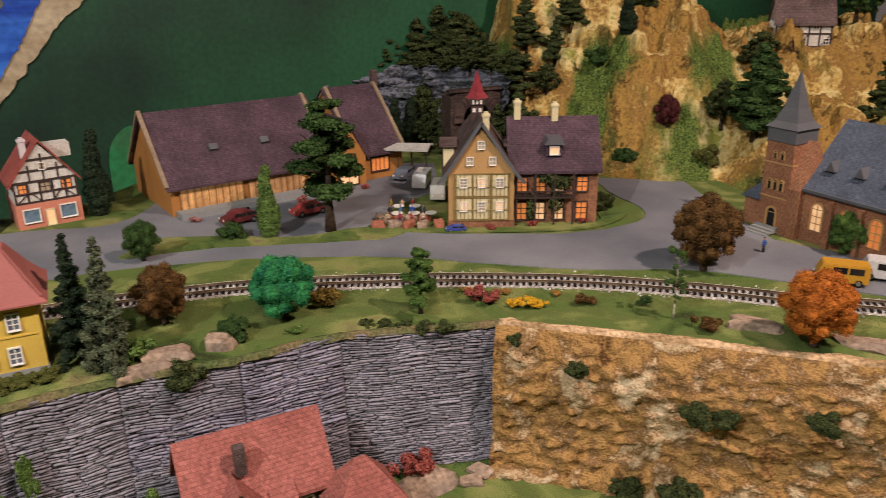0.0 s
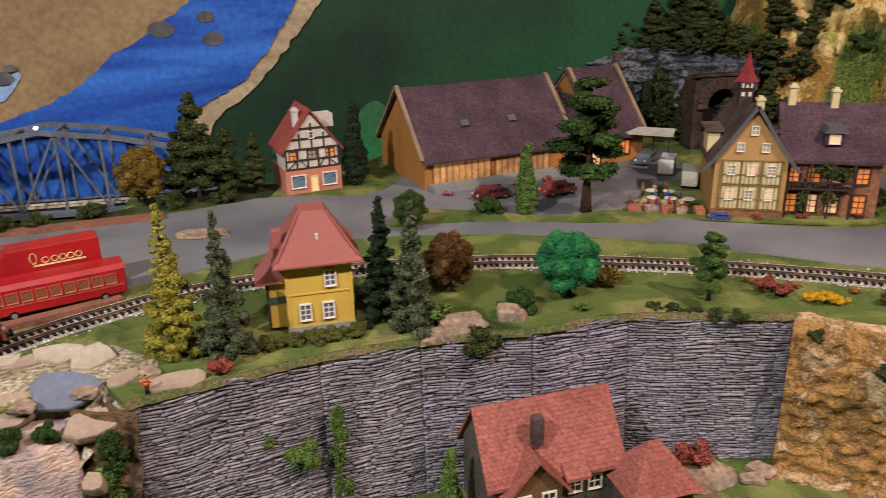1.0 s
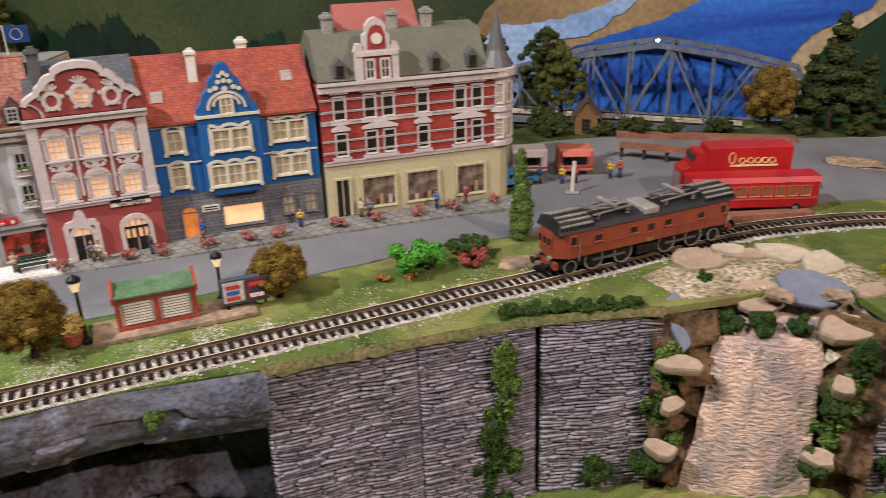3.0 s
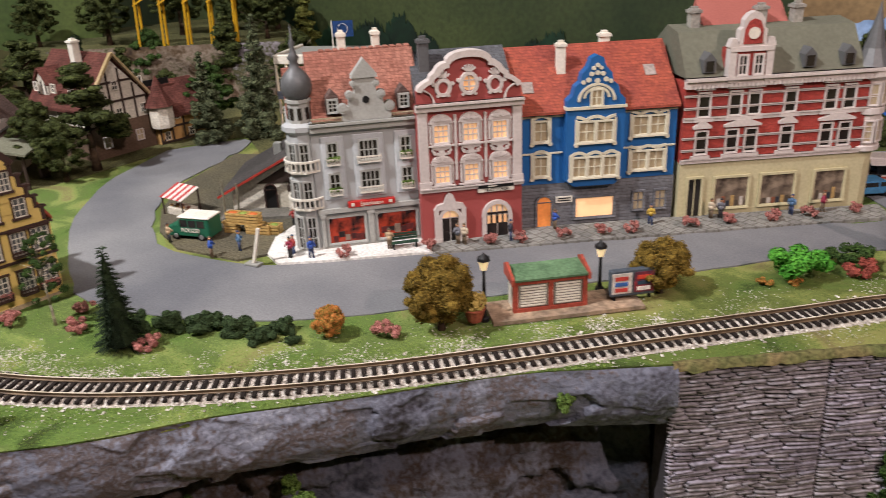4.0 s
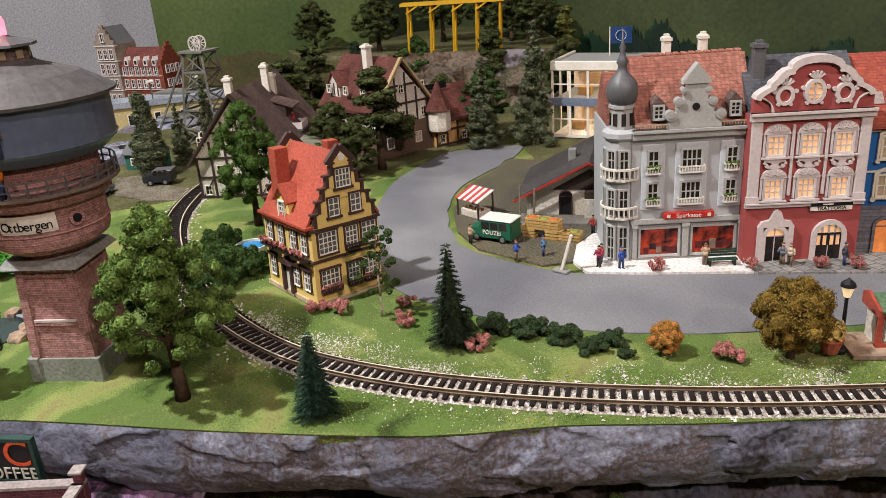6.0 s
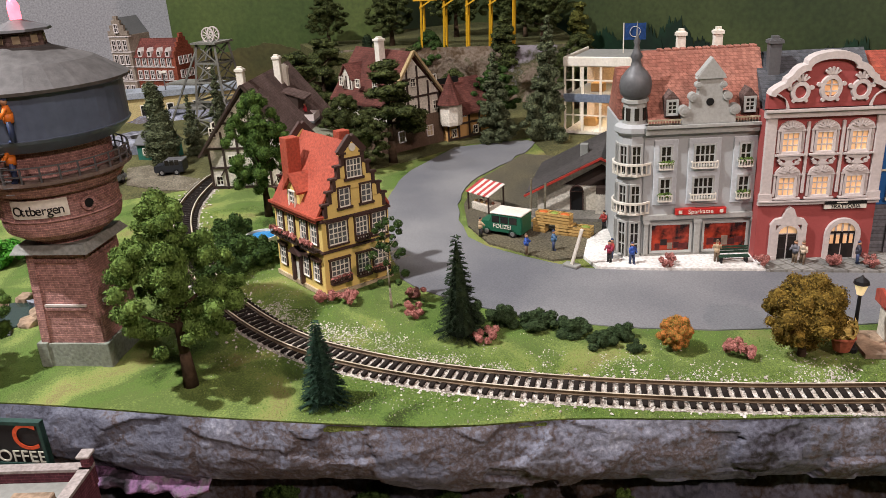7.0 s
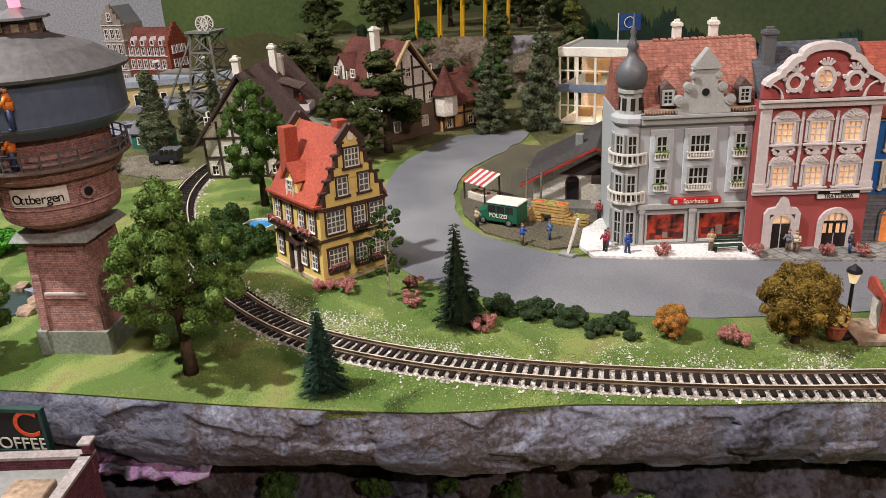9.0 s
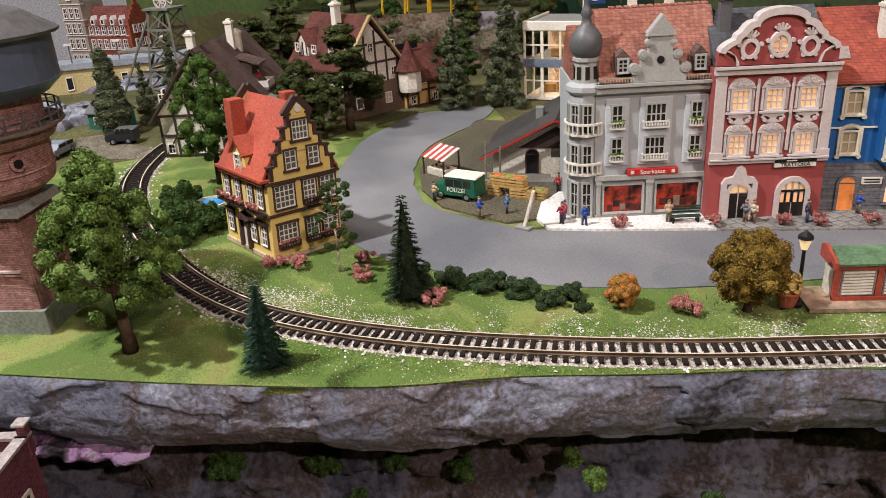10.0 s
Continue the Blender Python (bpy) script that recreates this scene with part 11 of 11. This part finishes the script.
for x, y, z, h, w, rz, c in ((-33.4, 51.4, -13.0, 9.0, 0.5, 32, "olive"), (-66.6, 24.2, -12.5, 11.5, 0.6, 57, "olive"), (-66.9, 23.4, -15.5, 8.0, 0.9, 57, "mid"), (-44.0, 44.4, -16, 6.5, 1.2, 35, "mid"), (-58.6, 33.6, -12, 9.5, 0.9, 60, "olive"), (-48.2, 40.6, -13, 8.5, 1.0, 40, "olive"), (-47.4, 41.4, -8, 6.5, 1.0, 40, "mid")):
    plant("ivy", c, x, y, h, "hanging ivy strand on the stone wall", z=z, category="ivy", group="ivy strands", wide=w, rz=rz)
for x, y, z, h in ((11.5, 62.4, -3.5, 1.9), (21, 57.5, -5.5, 2.6), (23.5, 57.2, -5.8, 2.2), (30, 53.6, -4, 2.6), (38, 50.5, -6.2, 2.4), (35, 50, -9.6, 2.2), (16.5, 60.4, -15.2, 3.4), (21, 58.8, -15.2, 3.8), (6.2, 65.2, -1.6, 1.6), (45, 46, -5, 2.4)):
    plant("bush", "dark", x, y, h, "dark green shrub clinging to the rock face", z=z, category="bush", group="shrubs on the rock face", variant=int(abs(x)) % 2)
for i in range(5):
    plant("bush", "dark", -7.6 + i * 1.8, 66.4 - 0.15 * i, 1.5, "dark hanging hedge on top of the wall", z=-0.6, category="hedge", group="hedge on the wall", variant=i % 2, wide=1.2)
for i in range(6):
    plant("bush", "mid", -61.5 - i * 1.25, 33.2 - i * 1.35, 1.5, "green hedge between track and wall", z=-0.2, category="hedge", group="hedge beside the track", variant=i % 2, wide=1.15)
for i in range(6):
    plant("bush", "ochre", -41.0 + i * 1.6, 52.4 + i * 0.85, 1.4, "low olive scrub in front of the signal house", category="scrub", group="scrub by the signal house", variant=i % 2, wide=1.5)
for x, y, h, c in ((7.6, 69.7, 1.3, "lemon"), (8.9, 69.5, 1.0, "lemon"), (6.4, 69.9, 0.9, "lemon"), (3.3, 71.1, 1.4, "dark"), (3.4, 71.0, 1.9, "red"), (13.5, 70.1, 1.2, "brown"), (19.3, 70.0, 0.9, "mid"), (23.6, 64.2, 1.6, "brown"), (-41.5, 48.6, 1.5, "red"), (-14, 64.6, 0.9, "olive"), (-12, 70.8, 2.0, "gold"), (-27, 60.0, 2.0, "olive"), (-78.0, 27.4, 2.9, "lime"), (-77.4, 26.2, 0.8, "flame"), (-78.9, 24.6, 0.7, "flame"), (-76.9, 32.6, 2.0, "mid"), (-75.2, 31.6, 1.5, "red"), (-79.4, 29.4, 1.0, "olive"), (2.0, 73.4, 0.8, "flame"), (6, 73.0, 0.7, "flame"), (11, 72.4, 0.7, "flame")):
    plant("flower", c, x, y, h, "low tuft of coloured flowers and scrub on the bank", category="flowers", group="bank flowers", variant=int(abs(x)) % 3, wide=1.15)

# loose stones at the top of the waterfall and along the walls
SLAB_BLUE = mat("blue_grey_slate_shard", "6e7482", "545a66", 16, 0.75, 0.5, 200, fine=0.14, plain=True)
SLAB_PEACH = mat("peach_sandstone_shard", "a28e7a", "7c6c5e", 20, 0.85, 0.5, 200, fine=0.16, plain=True)
SLAB_CREAM = mat("cream_sandstone_shard", "b6a894", "8e826f", 20, 0.85, 0.5, 200, fine=0.16, plain=True)
for i, (x, y, z, sx, sy, sz, rz, m, tl) in enumerate(((-61.0, 43.2, 0.25, 2.5, 1.7, 0.4, 35, SLAB_PEACH, 8), (-59.0, 35.6, -1.2, 1.0, 2.5, 0.35, 55, SLAB_BLUE, 48), (-52.2, 43.9, 0.1, 2.7, 2.1, 0.4, 25, SLAB_BLUE, 20), (-56.2, 48.6, 0.35, 2.3, 1.5, 0.45, 20, SLAB_CREAM, 8), (-53.2, 48.6, 0.3, 2.0, 1.6, 0.5, 60, SLAB_CREAM, 10),
        (-55.2, 41.4, -0.5, 2.2, 1.8, 0.5, 50, SLAB_PEACH, 25), (-57.6, 33.4, -3.6, 1.7, 0.9, 0.5, 25, SLAB_PEACH, 12), (-49.2, 42.4, -1.6, 2.1, 1.4, 0.7, 40, SLAB_PEACH, 24), (-48.0, 40.0, -5.0, 0.9, 0.8, 0.9, 10, SLAB_PEACH, 30), (-58.2, 47.0, 0.2, 1.6, 0.9, 0.3, 40, SLAB_PEACH, 5), (-60.0, 46.8, 0.25, 1.5, 0.9, 0.35, 20, SLAB_CREAM, 4),
        (-48.4, 38.4, -10.5, 1.2, 0.9, 0.7, 10, SLAB_PEACH, 20), (-57.8, 32.0, -10.4, 1.4, 0.8, 0.6, 10, SLAB_PEACH, 15), (-48.8, 46.2, 0.1, 1.5, 1.0, 0.35, 80, SLAB_PEACH, 4), (-44.4, 46.4, 0.15, 2.4, 1.1, 0.4, 35, SLAB_PEACH, 10), (-57.6, 33.0, -7.0, 1.0, 0.7, 0.6, 60, SLAB_PEACH, 20))):
    flat_slab("loose_stone", x, y, z, sx, sy, sz, rz, m, "flat blue-grey slate shard at the waterfall" if m is SLAB_BLUE else "flat sandstone shard at the waterfall", i * 3.1 + 1, tl, "stones at the waterfall")
for i, (x, y, z, sx, sy, sz, rz, m, tl) in enumerate(((-24.3, 60.4, 0.0, 1.8, 1.1, 0.7, 20, SLAB, -8), (-25.6, 58.2, -0.1, 1.9, 0.9, 0.6, 30, SLAB, -14), (-20.2, 62.2, 0.1, 1.0, 0.8, 0.9, 0, SLAB, 0),
        (28.3, 65.2, 0.0, 1.9, 1.2, 0.5, -20, SLAB, -8), (37.0, 61.0, 0.0, 2.2, 1.3, 0.4, -25, SLAB, -10), (-1.9, 62.0, -14.8, 1.9, 1.4, 0.4, 30, SLAB, 15), (3.0, 63.8, -14.7, 1.1, 0.6, 0.4, -40, SLAB, 10), (2.0, 62.4, -14.8, 0.9, 0.6, 0.4, 10, SLAB, 0), (-58.6, 78.2, 0.2, 2.4, 1.2, 0.3, 10, SLAB, 0), (-72.0, 34.6, 0.1, 1.8, 0.9, 0.3, 50, SLAB, 0))):
    pebble("loose_stone", x, y, z, sx * 1.25, sy * 1.25, sz * 1.1, rz, m, "flat tan loose stone on the grass", i * 3.1, tl, "loose stones")
for x, y, z, h in ((-56.0, 38.0, -2.2, 2.4), (-54.0, 39.2, -2.2, 2.6), (-51.8, 40.6, -2.2, 2.2), (-59.4, 40.6, -0.4, 1.6), (-59.0, 34.6, -5.5, 2.4), (-59.2, 33.6, -9, 3.0), (-48.4, 40.2, -7.6, 2.6), (-47.6, 41.6, -3.4, 2.0), (-48.6, 38.4, -12, 3.0), (-58.6, 31.8, -13, 3.2)):
    plant("bush", "mid", x, y, h, "green moss clump between the waterfall rocks", z=z, category="moss", group="moss by the waterfall", variant=int(h * 10) % 2, wide=0.8)

# sandy gravel bed round the head of the waterfall
sheet([(-63.5, 38.0), (-62.0, 44.0), (-58.5, 49.0), (-53.0, 51.5), (-47.5, 49.5), (-46.0, 46.4), (-49.6, 46.0), (-53.2, 45.0), (-56.4, 39.9), (-59.0, 36.4)], 0.05, mat("sandy_gravel", "ad9f88", "7d7558", 34, 0.95, 1.0, 260, fine=0.35), "gravel_bed", "sandy gravel bed with moss round the head of the waterfall", "ground", skirt=0.3, wob=0.7)
verts, faces = [], []
for i in range(41):
    s = -7.5 + 15 * i / 40
    for k in range(25):
        q = -3.5 + 5.1 * k / 24
        z = 0.02 - 3.4 * sstep(-3.0, 2.2, q) - 2.2 * (1 - sstep(3.4, 6.0, abs(s + 1))) * sstep(-3.2, 0, q) + 0.35 * n3(s * 0.7, q * 0.7, 4) + 0.2 * n3(s * 2, q * 2, 6)
        verts.append((-53.6 + 0.82 * s + 0.57 * q, 40.3 + 0.57 * s - 0.82 * q, z))
faces = [(25 * i + k, 25 * i + k + 1, 25 * i + k + 26, 25 * i + k + 25) for i in range(40) for k in range(24)]
single("gravel_slope", pydata("gravel_slope", verts, faces, MATS["sandy_gravel"], True), MATS["sandy_gravel"], "sandy gravel sloping down to the waterfall", "ground", kind="structure")
rgv = random.Random(77)
for i in range(26):
    gx, gy = rgv.uniform(-62, -47), rgv.uniform(40, 50)
    if -14.6 < gy - gx - 110 < 2 or gy - 0.66 * gx < 76.5 or gy - 0.66 * gx > 84:
        continue
    r = rgv.uniform(0.3, 0.75)
    pebble("small_stone", gx, gy, 0.15, r * 1.4, r, r * 0.5, rgv.uniform(0, 180), SLAB if i % 3 else SLAB_GREY, "small flat stone on the gravel", i * 1.7, 0, "small stones")

# ---- yard beside the bridge: caravans, stands, wooden ledges ----
WOODLEDGE = mat("red_brown_planks", "8a5f4c", "76503f", 40, 0.8, 0.3)
for i, (ax, ay, bx, by, z, w) in enumerate(((-69.2, 47.6, -57.6, 60.0, 0.15, 0.7), (-80.6, 65.2, -72.6, 67.4, 1.6, 0.5), (-85.5, 73.0, -67.0, 84.0, 0.2, 1.0))):
    d = math.degrees(math.atan2(by - ay, bx - ax))
    ln_ = math.hypot(bx - ax, by - ay)
    t = thing("plank_ledge", ax, ay, z, d, "red-brown plank ledge along the road edge", "ledge", "plank ledges")
    part("plank", box(B(), 0, ln_, -w, w, 0, 0.3), WOODLEDGE, t)
    part("edge_beam", box(B(), 0, ln_, -w - 0.2, -w, -0.2, 0.45), WOODLEDGE, t)
    if i == 1:
        for k in range(4):
            part("post", box(B(), k * ln_ / 3.2, k * ln_ / 3.2 + 0.3, -0.3, 0.3, -1.5, 0), TIMBER, t)
for i, (x, y, c) in enumerate(((-85.4, 53.6, "c8c0bc"), (-81.6, 56.8, "b86a58"))):
    t = thing("market_caravan", x, y, 0.14, 42, "white market caravan with open flap" if i == 0 else "salmon market stand with open flap", "caravan", "market caravans")
    cm = mat("caravan_" + c, c, None, 40, 0.5, 0.1, plain=True)
    part("body", box(B(), -1.9, 1.9, -1.2, 1.2, 0.5, 3.0, 0.15), cm, t)
    part("hatch", box(B(), -1.4, 1.2, -1.25, -1.15, 1.3, 2.3), GLASSDARK, t)
    part("flap", prism_x(B(), [(-2.3, 2.5), (-1.2, 2.8), (-1.2, 2.9), (-2.3, 2.6)], -1.6, 1.4), cm, t)
    part("stripe", box(B(), -1.92, 1.92, -1.23, 1.23, 0.9, 1.1), mat("caravan_stripe", "a84838", "984034", 40, 0.5, 0.1), t)
    wheel_pair(t, 0, 1.2, 0.4)
for x, y, k in ((-80.6, 53.0, 8), (-79.6, 54.0, 2), (-77.5, 57.6, 8), (-76.8, 58.4, 2), (-82.5, 51.6, 5)):
    figurine(x, y, COL[k], 0, s=1.0, group="figurines at the market")
small_vehicle(-84.5, 49.6, 60, mat("sky_blue_car", "4a84b0", "40789f", 40, 0.4, 0.05), "light blue small car by the red house", "car")
hb = thing("wooden_hut", -90.2, 70.6, 0, 30, "small brown wooden hut with steep roof", "hut")
gabled(hb, 2.8, 2.8, 2.6, 4.4, mat("hut_wood", "7a5c3a", "664c30", 40, 0.8, 0.3), TILE_BROWN, "y", 0.5, 0.25)
win(hb, 1.4, -0.02, 0.5, 0.8, 1.5, TIMBER, BLACK, 2, 3, edge=0.1)

for i, (x, y, h) in enumerate(((-87.5, 72.6, 2.6), (-84.2, 75.6, 3.0), (-80.6, 78.0, 2.6), (-92.6, 68.4, 3.4), (-95.4, 71.5, 4.0), (-76.0, 82.6, 2.6), (-68.2, 88.0, 3.2), (-62.0, 91.4, 3.0))):
    plant("bush", "dark", x, y, h, "dark green scrub beside the bridge", category="bush", group="scrub by the bridge", variant=i % 2, wide=1.2)

# station terrace, canopy and yard
for i in range(9):
    x, y = -8.6 + (i % 5) * 1.9, 94.4 + (i // 5) * 2.6
    pebble("terrace_stone", x, y, 0.3, 0.95, 0.6, 0.75, i * 25, SLAB if i % 2 else mat("terrace_red", "9a6048", "885440", 30, 0.85, 0.3), "pale block of the terrace wall", i * 2.2, group="terrace blocks")
for i in range(5):
    t = thing("terrace_table", -6.4 + (i % 3) * 2.2, 97.2 + (i // 3) * 3.2, 0.14, i * 20, "small white round table on the terrace", "table", "terrace tables")
    bm = B()
    lathe(bm, [(0.75, 0.95), (0.75, 1.05)], 14)
    part("tabletop", bm, WHITE, t)
    bm = B()
    tube(bm, (0, 0, 0), (0, 0, 0.96), 0.1, 0.1, 7)
    part("leg", bm, GREYDARK, t)
cn = thing("platform_canopy", -10.6, 121.4, 0, -10, "pale grey platform canopy on dark posts", "canopy")
part("roof", prism_x(B(), [(-2.4, 4.4), (0, 4.9), (2.4, 4.4), (2.4, 4.7), (0, 5.2), (-2.4, 4.7)], 0, 8.4), mat("pale_canopy", "a8a498", "98948a", 30, 0.8, 0.2), cn)
for i in range(4):
    part("post", box(B(), 0.6 + i * 2.3, 0.85 + i * 2.3, -0.15, 0.15, 0, 4.6), TIMBER, cn)
for x, y, rz, c, lb, kd in ((-3.6, 113.5, 80, "c8c4bc", "white van parked behind the station", "van"), (-1.0, 107.5, 85, "b8b0a0", "pale delivery van behind the station", "van"), (-6.5, 118.5, 70, "5a5e64", "dark grey car by the platform canopy", "car"), (40.6, 74.6, -20, "b8862a", "orange delivery van beside the church road", "van"), (45.6, 75.2, -25, "c0bcb4", "white delivery van near the church", "van"),
                            (-18.5, 100.5, 38, "a04038", "red car parked at the loading dock", "car"), (-27.0, 97.2, 38, "6a2c2c", "dark red car parked at the factory", "car"), (1.2, 92.6, 5, "3a4a8a", "blue car in front of the station", "car")):
    cv = small_vehicle(x, y, rz, mat("paint_" + c, c, None, 40, 0.4, 0.05, plain=True), lb, kd)
    if "blue car" in lb:
        cv.matrix_basis = cv.matrix_basis @ Matrix.Scale(0.5, 4)
plant("ball", "bright", 45.2, 82.8, 5.4, "small leafy tree in front of the church", variant=2)
for i in range(6):
    plant("flower", "red" if i % 2 else "pink", -33 + i * 4.2, 97.6 + i * 3.0, 1.0, "red flower bed along the factory dock", category="flowers", group="factory flower beds", variant=i % 3)
for x, y in ((5.5, 93.0), (11.0, 94.4), (17.5, 95.4)):
    plant("flower", "red", x, y, 0.9, "red flower bed before the station", category="flowers", group="station flower beds")
bm = B()
prism_z(bm, [(float(p[0]), float(p[1])) for p in smooth_line([(-8.5, 92.8), (0, 92.0), (14, 92.2), (20, 94), (23.8, 98.4), (23.0, 103.5), (19.5, 103), (19.5, 95.5), (9, 93.6), (-8, 94)], 1.5)], 0.1, 0.26)
single("station_lawn", bm, GRASS, "green lawn strip in front of the station", "grass", kind="structure")
# hillside houses
q = half_timbered("hill_house", 66, 108, -35, 9, 8, 5.0, 9.5, TILE_PINK, "half-timbered house with pink roof on the hill terrace", "x")
q.location.z = (hill_height(68, 112) - 0.5) * S
q = half_timbered("hill_house", 57, 139, -15, 9, 8, 4.5, 9.0, TILE_BROWN, "brown-roofed house high on the hillside", "x")
q.location.z = (hill_height(60, 142) - 0.8) * S
# tunnel portal in the slate bank
tp = thing("tunnel_portal", 4.9, 131.0, 0, 24, "brown stone tunnel portal with black mouth", "tunnel")
PORTAL = mat("brown_portal_stone", "54423a", "3a302c", 30, 0.85, 0.6, 200, pattern="course", psize=(0.8, 0.5))
bm = B()
arc = [(2.9 * math.cos(math.pi * i / 14), 7.2 + 2.9 * math.sin(math.pi * i / 14)) for i in range(15)]
prism_y(bm, [(-4.6, 0), (-2.9, 0), (-2.9, 7.2)] + arc[::-1][1:] + [(2.9, 0), (4.6, 0), (4.6, 11.0), (2, 11.6), (-3, 11.6), (-4.6, 10.8)], -0.6, 3.0)
part("portal_wall", bm, PORTAL, tp)
bm = B()
for i in range(15):
    a = math.pi * i / 14
    obox(bm, Matrix.Translation((3.3 * math.cos(a), -0.7, 7.2 + 3.3 * math.sin(a))) @ Matrix.Rotation(-a, 4, "Y"), 0.85, 0.5, 0.62)
part("arch_ring", bm, mat("portal_ring_stone", "584640", "40342f", 30, 0.85, 0.5, island=True, rnd=0.4), tp, "reddish brown arch stones")
part("coping", box(B(), -4.9, 4.9, -0.9, 0.6, 11.5, 12.0, 0.08), PORTAL, tp)
part("tunnel_mouth", box(B(), -4, 4, 2.5, 3.0, 0, 10.6), BLACK, tp)
for x, y, z, h, k in ((11.5, 133.0, 12.8, 6.0, "broad"), (8.0, 136.4, 13.0, 6.5, "scots"), (4.5, 140.2, 13.0, 5.5, "broad"), (0.5, 143.4, 13.0, 4.6, "broad"), (-4.5, 145.0, 13.2, 4.2, "broad"), (-11, 146.6, 13.2, 4.4, "scots"), (-18, 145.0, 13.2, 4.2, "broad"), (13.2, 131.0, 10.5, 7.5, "scots")):
    plant(k, "dark", x, y, h, "dark tree on the slate bank above the tunnel", z=z - 0.6, variant=int(abs(x)) % 3, wide=1.35, group="trees above the tunnel")
for x, y, h in ((-3.2, 141.0, 11.0), (-1.4, 140.6, 8.5), (-14.0, 143.2, 9.0)):
    plant("ivy", "dark", x, y, h, "dark ivy climbing the slate bank", category="climber", variant=int(h) % 2, wide=1.3)


# ---- flock fibres on the near lawns ----
def fibres(name, count, seed, lo, hi, spread, label, c1, c2, size=(0.05, 0.15)):
    x, y, rng = beside(count, seed, lo, hi, spread, 0.0, 1.7)
    ok = ~in_poly(x, y, [(float(p[0]), float(p[1])) for p in ROADLINE])
    x, y = x[ok], y[ok]
    n = len(x)
    a = rng.uniform(0, 6.283, n)
    c, s = 0.035 * np.cos(a), 0.035 * np.sin(a)
    low = np.full(n, -0.02)
    p = np.stack([np.stack([x + c, y + s, low], 1), np.stack([x - c, y - s, low], 1),
                  np.stack([x + rng.uniform(-0.12, 0.12, n), y + rng.uniform(-0.12, 0.12, n), rng.uniform(*size, n)], 1)], 1)
    lm = leafmat(name + "_fibre", c1, c2)
    return single(name, pydata(name, p.reshape(-1, 3), [(3 * i, 3 * i + 1, 3 * i + 2) for i in range(n)], lm), lm, label, "grass", kind="stuff")


fibres("grass_fibres", 110000, 3, 0.62, 0.9, 5.0, "short green grass fibres on the near lawn", "92a854", "3f5a26")
fibres("bank_fibres", 40000, 4, 0.05, 0.6, 4.5, "short dull grass fibres on the railway bank", "848c4c", "44542c")
